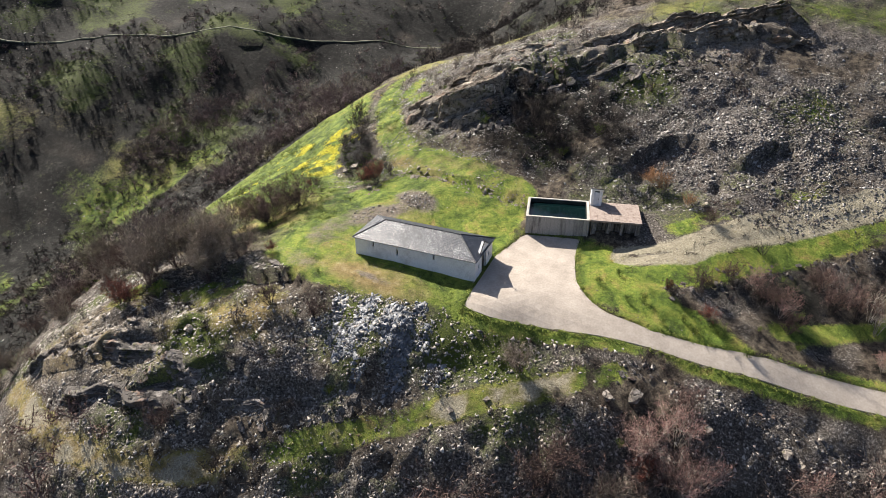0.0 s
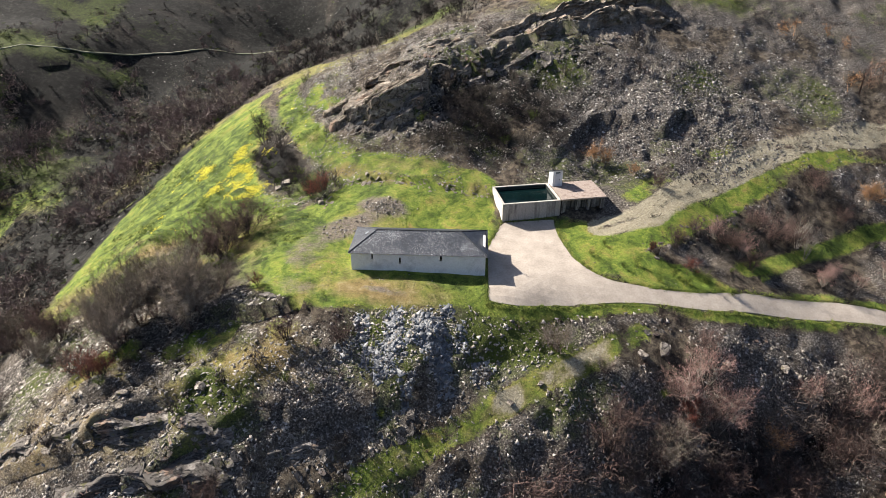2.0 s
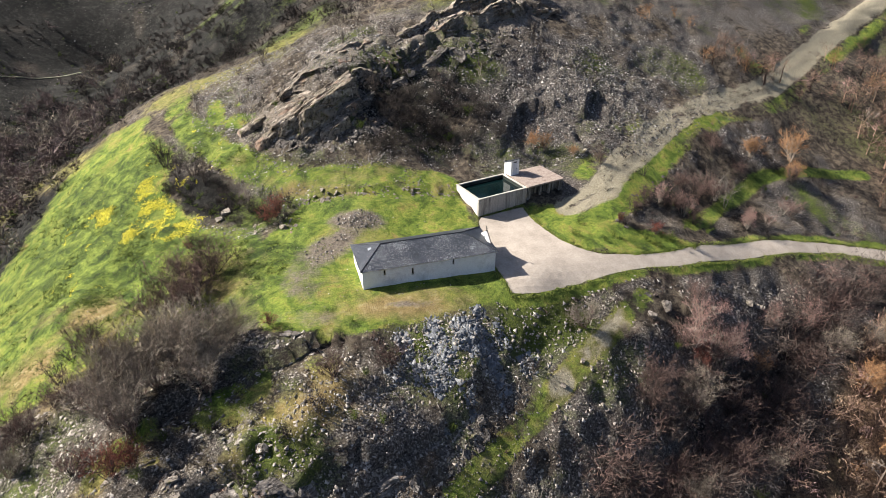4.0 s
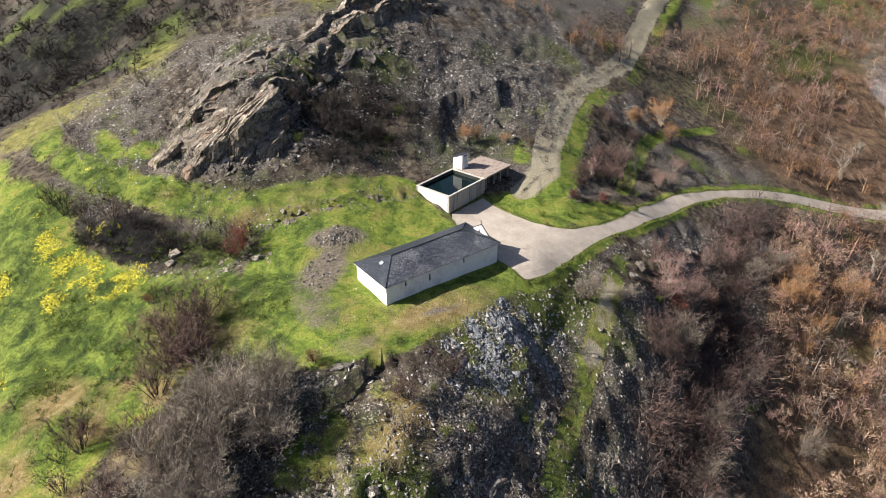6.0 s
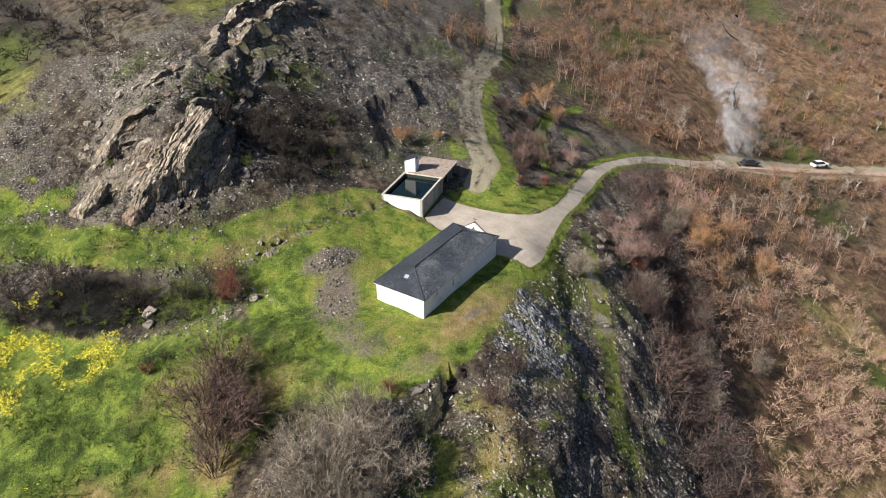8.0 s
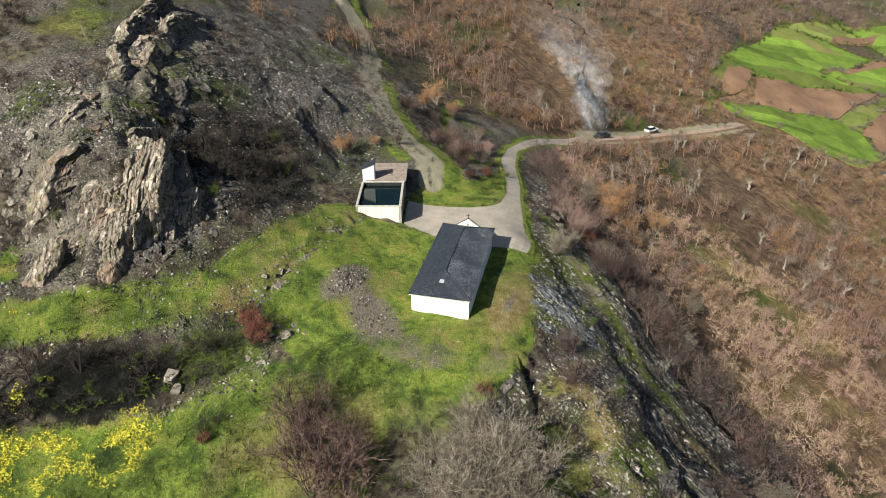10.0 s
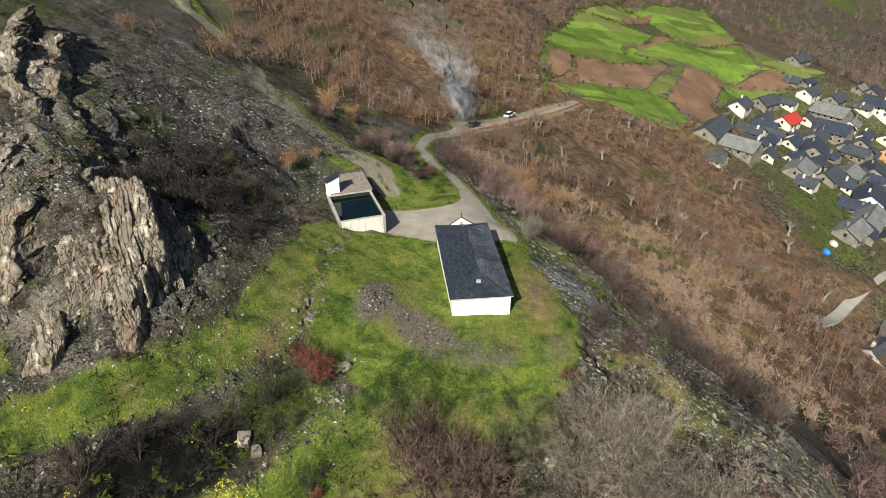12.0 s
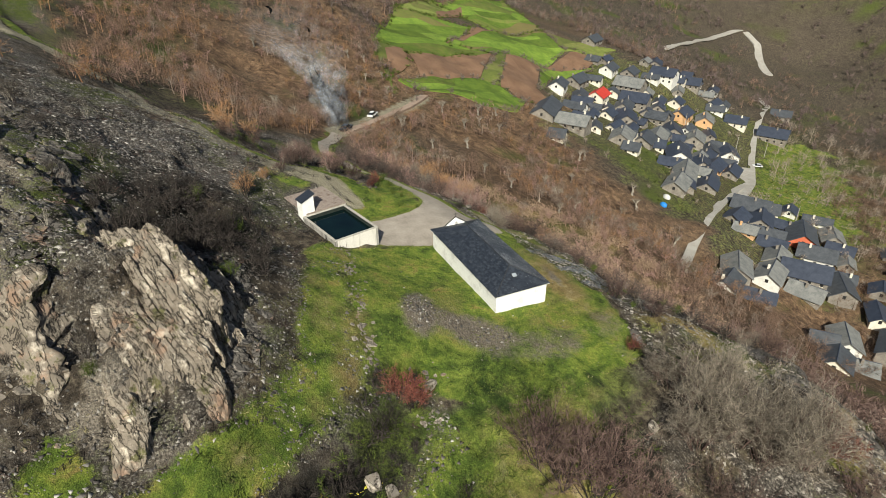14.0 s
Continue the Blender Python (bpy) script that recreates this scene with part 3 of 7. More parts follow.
def part(name, bm, mat, parent=None, label="", kind="", smooth=False):
    """Links a bmesh as one mesh object under a thing or under a part."""
    me = bpy.data.meshes.new(name)
    bmesh.ops.recalc_face_normals(bm, faces=bm.faces)
    bm.to_mesh(me)
    bm.free()
    me.materials.append(mat)
    if smooth:
        me.polygons.foreach_set("use_smooth", np.ones(len(me.polygons), bool))
    ob = new(name, me)
    ob.parent = parent
    return tagged(ob, label, kind=kind)


def box(bm, x0, y0, z0, x1, y1, z1, bevel=0.0):
    """Adds a box between two corners, its edges rounded by bevel."""
    r = bmesh.ops.create_cube(bm, size=1, matrix=Matrix.Translation(((x0 + x1) / 2, (y0 + y1) / 2, (z0 + z1) / 2)) @ Matrix.Diagonal((abs(x1 - x0), abs(y1 - y0), abs(z1 - z0), 1)))
    if bevel:
        edges = {e for v in r["verts"] for e in v.link_edges}
        bmesh.ops.bevel(bm, geom=list(edges), offset=bevel, segments=1, affect="EDGES")
    return bm


def boxed(*args, bevel=0.0):
    return box(bmesh.new(), *args, bevel=bevel)


def prism(bm, outline, z0, z1):
    """Adds an upright block over an outline of (x, y); z0 and z1 may be lists, one height a corner."""
    n = len(outline)
    lo = z0 if isinstance(z0, list) else [z0] * n
    hi = z1 if isinstance(z1, list) else [z1] * n
    a = [bm.verts.new((x, y, z)) for (x, y), z in zip(outline, lo)]
    b = [bm.verts.new((x, y, z)) for (x, y), z in zip(outline, hi)]
    bm.faces.new(a[::-1]), bm.faces.new(b)
    for k in range(n):
        bm.faces.new((a[k], a[(k + 1) % n], b[(k + 1) % n], b[k]))
    return bm


def rod(bm, p, q, r0, r1=None, sides=6):
    """Adds a tapered rod between two points."""
    p, q = Vector(p), Vector(q)
    m = Matrix.Translation((p + q) / 2) @ (q - p).to_track_quat("Z", "Y").to_matrix().to_4x4()
    bmesh.ops.create_cone(bm, cap_ends=True, segments=sides, radius1=r0, radius2=r0 if r1 is None else r1, depth=(q - p).length, matrix=m)
    return bm


CONCRETE = plain("pale_road_concrete", (0.25, 0.215, 0.18), (0.42, 0.37, 0.315), 0.5, 5.0, 0.9, 0.25)


def resample(line, step):
    """Points along a line, about step apart."""
    p = np.array(line, float)
    s = np.r_[0, np.cumsum(np.hypot(*np.diff(p, axis=0).T))]
    at = np.linspace(0, s[-1], max(2, int(s[-1] / step) + 1))
    return np.c_[np.interp(at, s, p[:, 0]), np.interp(at, s, p[:, 1])]


def slab(name, outline, mat, up=0.05, thick=0.3, step=1.0, height=base_height):
    """A thin slab laid over the land: outline filled on a grid, its rim turned down."""
    p = [Vector((x, y, 0)) for x, y in resample(outline + outline[:1], step)[:-1]]
    bm = bmesh.new()
    vs = [bm.verts.new(q) for q in p]
    bm.faces.new(vs)
    xs, ys = [q.x for q in p], [q.y for q in p]
    for axis, lo, hi in ((0, min(xs), max(xs)), (1, min(ys), max(ys))):
        k = math.ceil(lo / step)
        while k * step < hi:
            co = Vector((k * step + .013, 0, 0)) if axis == 0 else Vector((0, k * step + .013, 0))
            bmesh.ops.bisect_plane(bm, geom=bm.verts[:] + bm.edges[:] + bm.faces[:], plane_co=co, plane_no=(1, 0, 0) if axis == 0 else (0, 1, 0))
            k += 1
    z = height(np.array([v.co.x for v in bm.verts]), np.array([v.co.y for v in bm.verts]))
    for v, h in zip(bm.verts, z):
        v.co.z = h + up
    rim = [e for e in bm.edges if e.is_boundary]
    low = bmesh.ops.extrude_edge_only(bm, edges=rim)["geom"]
    for v in low:
        if isinstance(v, bmesh.types.BMVert):
            v.co.z -= thick
    return part(name, bm, mat)


tagged(slab("road", PAVED, CONCRETE), "pale worn concrete yard and access road beside the chapel", "road", kind="structure")

# ---- the chapel ----
def limewash():
    m, t, b = material("old_limewash", 0.92, 0.0, 0.2)
    big, fine = noise_tex(t, 0.7, 6, 0.65), noise_tex(t, 9.0, 5, 0.7)
    c = ramp(t, fine, (0.25, (0.62, 0.61, 0.59)), (0.6, (0.82, 0.815, 0.80)))
    c = blend(t, 0.8, c, ramp(t, big, (0.32, (0.70, 0.69, 0.68)), (0.5, (1.0, 1.0, 1.0))), "MULTIPLY")
    t.links.new(c, b.inputs["Base Color"])
    relief(t, b, fine, 0.5, 0.03)
    return m


def slate_material(name, worn):
    """Dark roof slate; worn: how much of it has flaked pale."""
    m, t, b = material(name, 0.42, 0.0, 0.5)
    g = t.nodes.new("ShaderNodeNewGeometry")
    big = noise_tex(t, 0.35, 4, 0.6)
    c = ramp(t, g.outputs["Random Per Island"], (0.0, (0.016, 0.020, 0.029)), (0.7, (0.027, 0.033, 0.045)), (1.0, (0.046, 0.053, 0.066)))
    flake = maths(t, "ADD", noise_tex(t, 10.0, 3, 0.7), maths(t, "MULTIPLY", big, 0.35))
    c = blend(t, span(t, flake, 0.89 - worn, 0.905 - worn), c, (0.40, 0.41, 0.42))
    t.links.new(c, b.inputs["Base Color"])
    t.links.new(span(t, noise_tex(t, 6.0), 0.3, 0.7, 0.34, 0.6), b.inputs["Roughness"])
    relief(t, b, noise_tex(t, 14.0, 4, 0.7), 0.25, 0.02)
    return m


LIMEWASH = limewash()
SLATE = slate_material("roof_slate", 0.0)
SLATE_WORN = slate_material("flaking_roof_slate", 0.135)
CAP = plain("ridge_mortar", (0.022, 0.024, 0.03), (0.05, 0.053, 0.06), 2, 12, 0.6, 0.3)
MORTAR = plain("eaves_mortar", (0.40, 0.39, 0.37), (0.66, 0.65, 0.62), 3, 18, 0.95, 0.6)
DARKWOOD = plain("weathered_dark_wood", (0.030, 0.022, 0.017), (0.085, 0.062, 0.045), 2, 24, 0.75, 0.4)
IRON = plain("black_iron", (0.018, 0.018, 0.02), (0.045, 0.043, 0.042), 6, 30, 0.55, 0.1, metal=0.6)
# near-black panels: the unlit inside of windows and vents put into the colour
DARK_VOID = plain("dark_window_void", (0.010, 0.010, 0.011), (0.028, 0.027, 0.026), 3, 20, 0.5, 0.0)


def wall_blocks(bm, length, height, thick, openings, low=-0.7):
    """A wall along +x from 0, its outer face on y = 0 and its back on y = thick, with openings (x0, x1, z0, z1)."""
    xs = sorted({0.0, length, *[o[0] for o in openings], *[o[1] for o in openings]})
    for x0, x1 in zip(xs, xs[1:]):
        cut = [o for o in openings if o[0] <= x0 + 1e-6 and o[1] >= x1 - 1e-6]
        z = low
        for o in sorted(cut, key=lambda o: o[2]):
            if o[2] > z:
                box(bm, x0, 0, z, x1, thick, o[2])
            z = o[3]
        box(bm, x0, 0, z, x1, thick, height)
    bmesh.ops.remove_doubles(bm, verts=bm.verts[:], dist=0.001)
    inner = [f for f in bm.faces if all(len(e.link_faces) > 2 for e in f.edges)]
    bmesh.ops.delete(bm, geom=inner, context="FACES_ONLY")
    return bm


def placed(ob, *args):
    ob.matrix_basis = pose(*args)
    return ob


HALF_L, HALF_W, WALL_TOP = 7.0, 2.7, 2.36
chapel = thing("chapel", 0, 0, 0, 0, "long low whitewashed chapel with hipped slate roof on a grass terrace", "chapel")
SLITS = [(2.13, 2.33, 1.64, 2.30), (5.0, 5.22, 1.15, 1.88), (9.3, 9.5, 1.64, 2.24)]
south = placed(part("wall", wall_blocks(bmesh.new(), 14, WALL_TOP, .5, SLITS), LIMEWASH, chapel), -7, -2.7, 0)
placed(part("wall", wall_blocks(bmesh.new(), 14, WALL_TOP, .5, []), LIMEWASH, chapel), 7, 2.7, 0, 0, 0, 180)
placed(part("wall", wall_blocks(bmesh.new(), 4.4, WALL_TOP, .5, []), LIMEWASH, chapel), -7, 2.2, 0, 0, 0, -90)
DOORWAY, SIDE_LIGHTS = (1.6, 2.8, -.7, 1.98), [(.45, .85, .9, 1.5), (3.55, 3.95, .9, 1.5)]
east = placed(part("wall", wall_blocks(bmesh.new(), 4.4, WALL_TOP, .5, [DOORWAY] + SIDE_LIGHTS), LIMEWASH, chapel), 7, -2.2, 0, 0, 0, 90)
for x0, x1, z0, z1 in SLITS:
    w = part("window", boxed(x0, .22, z0, x1, .27, z1), DARK_VOID, chapel, "narrow dark slit window")
    w.location = (-7, -2.7, 0)
    s = part("window_sill", boxed(x0 - .05, -.03, z0 - .05, x1 + .05, .2, z0, bevel=.01), MORTAR, w)
for x0, x1, z0, z1 in SIDE_LIGHTS:
    w = placed(part("window", boxed(x0, .22, z0, x1, .27, z1), DARK_VOID, chapel, "small dark window"), 7, -2.2, 0, 0, 0, 90)
    part("frame", boxed(x0 + .17, .17, z0, x0 + .23, .22, z1), IRON, w)
bm = bmesh.new()
for k in range(6):
    box(bm, 1.62 + k * .195, .2, -.1, 1.80 + k * .195, .26, 1.96, bevel=.008)
door = placed(part("door", bm, DARKWOOD, chapel, "dark plank door"), 7, -2.2, 0, 0, 0, 90)
part("handle", boxed(2.6, .14, .9, 2.66, .2, 1.05, bevel=.01), IRON, door)
bm = bmesh.new()
for b6 in ((1.46, -.03, -.1, 1.6, .06, 2.12), (2.8, -.03, -.1, 2.94, .06, 2.12), (1.6, -.03, 1.98, 2.8, .06, 2.12)):
    box(bm, *b6, bevel=.01)
part("frame", bm, MORTAR, door, "pale rendered door surround")

# the bell gable over the door, with its niche, iron verge and cross
bm = bmesh.new()
rim = [(-1.45, WALL_TOP), (1.45, WALL_TOP), (0, 3.36)]
niche = [(-.16, 2.56), (.16, 2.56), (.16, 2.86), (0, 2.98), (-.16, 2.86)]
faces = {}
for x in (6.72, 7.06):
    o = [bm.verts.new((x, y, z)) for y, z in rim]
    n = [bm.verts.new((x, y, z)) for y, z in niche]
    faces[x] = (o, n)
    for f in ((o[0], o[1], n[1], n[0]), (o[1], o[2], n[3], n[2], n[1]), (o[2], o[0], n[0], n[4], n[3])):
        bm.faces.new(f)
for which in (0, 1):
    a, b = faces[6.72][which], faces[7.06][which]
    for k in range(len(a)):
        bm.faces.new((a[k], a[(k + 1) % len(a)], b[(k + 1) % len(b)], b[k]))
gable = part("gable", bm, LIMEWASH, chapel, "small white bell gable with a niche")
for s in (-1, 1):
    bm = bmesh.new()
    rod(bm, (7.02, s * 1.55, 2.33), (7.02, 0, 3.42), .05, sides=6)
    part("verge", bm, IRON, gable, "dark iron verge")
bm = rod(bmesh.new(), (6.95, 0, 3.36), (6.95, 0, 3.98), .028)
rod(bm, (6.95, -.26, 3.78), (6.95, .26, 3.78), .025)
part("cross", bm, IRON, chapel, "thin black iron cross")

# roof: boards, then courses of slate
EAVE_Z, RIDGE_Z, OVER = 2.40, 3.66, 0.2
EAVE = [(-7 - OVER, -2.7 - OVER), (7 + OVER, -2.7 - OVER), (7 + OVER, 2.7 + OVER), (-7 - OVER, 2.7 + OVER)]
RIDGE = [(-4.55, 0), (4.3, 0)]
bm = bmesh.new()
a = [bm.verts.new((x, y, EAVE_Z - .02)) for x, y in EAVE] + [bm.verts.new((x, y, RIDGE_Z - .02)) for x, y in RIDGE]
b = [bm.verts.new((x, y, EAVE_Z - .1)) for x, y in EAVE]
for f in ((0, 1, 5, 4), (1, 2, 5), (2, 3, 4, 5), (3, 0, 4)):
    bm.faces.new([a[k] for k in f])
for k in range(4):
    bm.faces.new((a[k], b[k], b[(k + 1) % 4], a[(k + 1) % 4]))
bm.faces.new(b[::-1])
roof = part("roof", bm, CAP, chapel)


def slated(name, left, right, top_left, top_right, mat, parent, course=.2, width=.26, seed=1):
    """Overlapping slates over one roof slope; left to right as seen from outside, corners as Vectors."""
    rng = random.Random(seed)
    up_l, up_r = top_left - left, top_right - right
    along = (right - left).normalized()
    rise = (top_left - left) - along * (top_left - left).dot(along)
    if rise.length < .01:
        rise = (top_right - right) - along * (top_right - right).dot(along)
    height, up = rise.length, rise.normalized()
    normal = along.cross(up)
    verts, quads = [], []
    rows = int(height / course) + 1
    for k in range(rows):
        v = k * course
        s0, s1 = min(1, v / height), min(1, (v + course) / height)
        a, b = (left + up_l * s0), (right + up_r * s0)
        a2, b2 = (left + up_l * s1), (right + up_r * s1)
        lo, hi = max((a - left).dot(along), (a2 - left).dot(along)), min((b - left).dot(along), (b2 - left).dot(along))
        u = (a - left).dot(along) - (width / 2 if k % 2 else 0)
        end = (b - left).dot(along)
        while u < end:
            w = width * rng.uniform(.85, 1.15)
            u0, u1 = max(u, (a - left).dot(along) if u < lo else u), min(u + w - .012, end)
            if u1 - u0 > .03:
                d0, d1 = rng.uniform(0, .012), rng.uniform(-.015, .015)
                t0, t1 = rng.uniform(.018, .034), .004
                slant0, slant1 = max(0, lo - u0) if u0 < lo else 0, max(0, u1 - hi) if u1 > hi else 0
                base = len(verts)
                for uu, vv, nn in ((u0, v + d1 - .03, t0), (u1, v + d1 - .03, t0 + d0), (u1 - slant1, min(v + course * 1.25, height), t1 + .01), (u0 + slant0, min(v + course * 1.25, height), t1 + .01)):
                    p = left + along * uu + up * vv
                    verts.append(p + normal * nn), verts.append(p + normal * (nn - .014))
                quads += [[base, base + 2, base + 4, base + 6], [base + 1, base, base + 6, base + 7], [base + 1, base + 3, base + 2, base], [base + 3, base + 5, base + 4, base + 2]]
            u += w
    me = bpy.data.meshes.new(name)
    me.from_pydata([tuple(v) for v in verts], [], quads)
    me.materials.append(mat)
    ob = new(name, me)
    ob.parent = parent
    return tagged(ob, kind="stuff")


E3 = [Vector((x, y, EAVE_Z)) for x, y in EAVE]
R3 = [Vector((x, y, RIDGE_Z)) for x, y in RIDGE]
slated("slating", E3[0], E3[1], R3[0], R3[1], SLATE_WORN, roof, seed=1)
slated("slating", E3[1], E3[2], R3[1], R3[1], SLATE, roof, seed=2)
slated("slating", E3[2], E3[3], R3[1], R3[0], SLATE, roof, seed=3)
slated("slating", E3[3], E3[0], R3[0], R3[0], SLATE, roof, seed=4)
for p, q in ((R3[0], R3[1]), (E3[0], R3[0]), (E3[3], R3[0]), (E3[1], R3[1]), (E3[2], R3[1])):
    part("ridge_cap", rod(bmesh.new(), p + Vector((0, 0, .03)), q + Vector((0, 0, .03)), .055, sides=6), CAP, roof, "dark mortared ridge")
for k, (p, q) in enumerate(((E3[0], E3[1]), (E3[3], E3[0]), (E3[2], E3[3]))):
    rng, bm = random.Random(60 + k), bmesh.new()
    n = int((q - p).length / .32)
    inward = Vector((0, 0, 1)).cross((q - p).normalized()) * .14
    for j in range(n):
        c = p + (q - p) * ((j + .5) / n) + inward + Vector((0, 0, -.07))
        h = rng.uniform(.05, .09)
        box(bm, c.x - .15, c.y - .15, c.z - h / 2, c.x + .15, c.y + .15, c.z + h / 2)
    part("eaves_bedding", bm, MORTAR, roof, "pale mortar bedding under the eaves", kind="stuff")
slope = math.degrees(math.atan2(RIDGE_Z - EAVE_Z, 2.65))
bm = boxed(-.24, -.26, .02, .24, .26, .07, bevel=.01)
skylight = placed(part("skylight", bm, IRON, roof, "small square skylight"), -5.65, .1, EAVE_Z + (7.2 - 5.65) / 2.65 * (RIDGE_Z - EAVE_Z), 0, -slope, 0)
GLASS, gt, gb = material("skylight_glass", 0.08, 0.0, 0.8)
gb.inputs["Base Color"].default_value = (0.30, 0.33, 0.36, 1)
part("pane", boxed(-.2, -.22, .071, .2, .22, .078), GLASS, skylight)

# ---- the water tank, its pump deck and hut ----
def stained(name, low, high, streak, amount):
    """Concrete with dark streaks that run down it."""
    m, t, b = material(name, 0.93, 0.0, 0.2)
    co = t.nodes.new("ShaderNodeTexCoord")
    mp = t.nodes.new("ShaderNodeMapping")
    mp.inputs["Scale"].default_value = (1.6, 1.6, 0.16)
    t.links.new(co.outputs["Object"], mp.inputs[0])
    run = noise_tex(t, 1.3, 6, 0.7, mp.outputs[0])
    fine = noise_tex(t, 7.0, 6, 0.7)
    c = ramp(t, fine, (0.3, low), (0.7, high))
    c = blend(t, span(t, run, 0.5 - amount, 0.72 - amount), c, streak)
    t.links.new(c, b.inputs["Base Color"])
    relief(t, b, fine, 0.4, 0.04)
    return m


TANKWALL = stained("stained_tank_concrete", (0.23, 0.215, 0.20), (0.40, 0.38, 0.35), (0.10, 0.095, 0.09), 0.02)
TANKPALE = stained("limewashed_tank_concrete", (0.55, 0.52, 0.48), (0.74, 0.71, 0.66), (0.36, 0.34, 0.30), -0.05)
TANKRIM = plain("pale_tank_coping", (0.22, 0.205, 0.18), (0.52, 0.49, 0.44), 2, 9, 0.9, 0.4)
SEEPAGE = stained("seeping_pump_wall", (0.12, 0.115, 0.11), (0.36, 0.34, 0.32), (0.022, 0.022, 0.021), 0.10)
DECK = stained("brown_deck_concrete", (0.20, 0.160, 0.138), (0.34, 0.285, 0.25), (0.14, 0.10, 0.078), 0.02)
HUTWHITE = plain("white_hut_render", (0.66, 0.66, 0.64), (0.84, 0.84, 0.82), 1.5, 12, 0.9, 0.2)
HUTDOOR = plain("pale_grey_door_paint", (0.48, 0.50, 0.52), (0.62, 0.64, 0.66), 2, 16, 0.6, 0.1)
TX, TY, TURN_T, RIM, DECK_Z = 9.05, 8.25, 13.0, 3.08, 3.24
tank = thing("water_tank", TX, TY, 0, TURN_T, "open concrete water tank with stained walls beside the yard", "water tank")
# west wall in the paler concrete, the other three in the darker
for b4, mat in (((0, 0, 7.1, .28), TANKWALL), ((0, 4.95, 7.1, 5.23), TANKWALL), ((0, .28, .28, 4.95), TANKPALE), ((6.82, .28, 7.1, 4.95), TANKWALL)):
    part("tank_wall", boxed(b4[0], b4[1], -.2, b4[2], b4[3], RIM - .06), mat, tank)
for b4 in ((-.03, -.03, 7.13, .25), (-.03, 4.98, 7.13, 5.26), (-.03, .25, .25, 4.98), (6.85, .25, 7.13, 4.98)):
    lengthwise = b4[2] - b4[0] > 1
    n = 7 if lengthwise else 5
    w = ((b4[2] - b4[0]) if lengthwise else (b4[3] - b4[1])) / n
    for k in range(n):
        top = RIM + .004 * (k % 3)
        b6 = (b4[0] + k * w, b4[1], RIM - .06, b4[0] + (k + 1) * w - .012, b4[3], top) if lengthwise else (b4[0], b4[1] + k * w, RIM - .06, b4[2], b4[1] + (k + 1) * w - .012, top)
        part("coping", boxed(*b6, bevel=.015), TANKRIM, tank, "pale weathered concrete coping")
part("tank_floor", boxed(.28, .28, .3, 6.82, 4.95, .5), TANKWALL, tank)
WATER, wt, wb = material("dark_tank_water", 0.08, 0.0, 0.2)
wt.links.new(ramp(wt, noise_tex(wt, .5), (.3, (.001, .005, .006)), (.7, (.003, .011, .011))), wb.inputs["Base Color"])
relief(wt, wb, noise_tex(wt, 3.0, 3), 0.05, 0.02)
bm = bmesh.new()
bmesh.ops.create_grid(bm, x_segments=12, y_segments=10, size=.5, matrix=Matrix.Translation((3.55, 2.615, 2.62)) @ Matrix.Diagonal((6.54, 4.67, 1, 1)))
part("water", bm, WATER, tank, "dark green still water")

LINING = plain("slimy_tank_lining", (0.012, 0.016, 0.014), (0.034, 0.042, 0.036), 1.5, 9, 0.6, 0.3)
for b4 in ((.28, .28, 6.82, .31), (.28, 4.92, 6.82, 4.95), (.28, .31, .31, 4.92), (6.79, .31, 6.82, 4.92)):
    part("lining", boxed(b4[0], b4[1], .5, b4[2], b4[3], RIM - .07), LINING, tank, "dark slimy inner face")

pump = thing("pump_house", TX, TY, 0, TURN_T, "low concrete pump chamber with seeping walls beside the tank", "pump house")
for k in range(7):
    part("deck_panel", boxed(7.16 + k * .8, -.25, DECK_Z - .2, 7.16 + k * .8 + .79, 4.75, DECK_Z + (.012 if k % 2 else 0), bevel=.012), DECK, pump, "brown-stained concrete deck slab")
part("back_wall", boxed(7.16, .5, -.4, 12.6, .8, DECK_Z - .2), SEEPAGE, pump)
part("side_wall", boxed(12.3, .8, -.4, 12.6, 4.7, DECK_Z - .2), SEEPAGE, pump)
part("side_wall", boxed(7.16, 4.4, -.4, 12.3, 4.7, DECK_Z - .2), SEEPAGE, pump)
for k, x in enumerate((7.3, 8.9, 10.5, 12.15)):
    part("buttress", boxed(x, -.02 if k else .1, -.4, x + .5, .5, DECK_Z - .2, bevel=.03), SEEPAGE, pump, "streaked concrete pier")
part("hatch", boxed(9.6, .44, .6, 10.2, .5, 1.7, bevel=.02), IRON, pump, "rusted steel hatch")

pipe = thing("overflow_pipe", TX, TY, 0, TURN_T, "pale plastic overflow pipe down the tank corner", "pipe")
bm = rod(bmesh.new(), (6.95, -.09, .45), (6.95, -.09, 3.12), .055, sides=8)
part("riser", bm, TANKRIM, pipe)
part("elbow", rod(bmesh.new(), (6.95, -.09, 3.1), (6.95, .3, 3.16), .055, sides=8), TANKRIM, pipe)
part("outlet", rod(bmesh.new(), (6.95, -.09, .5), (7.25, -.55, .36), .055, sides=8), TANKRIM, pipe)

hut = thing("hut", TX, TY, DECK_Z, TURN_T, "small white rendered valve hut with a lean-to slate roof", "hut")
HX0, HX1, HY0, HY1 = 7.2, 8.45, 3.7, 5.15
bm = prism(bmesh.new(), [(HX0, HY0), (HX1, HY0), (HX1, HY1), (HX0, HY1)], -.9, [2.05, 2.05, 1.45, 1.45])
part("wall", bm, HUTWHITE, hut)
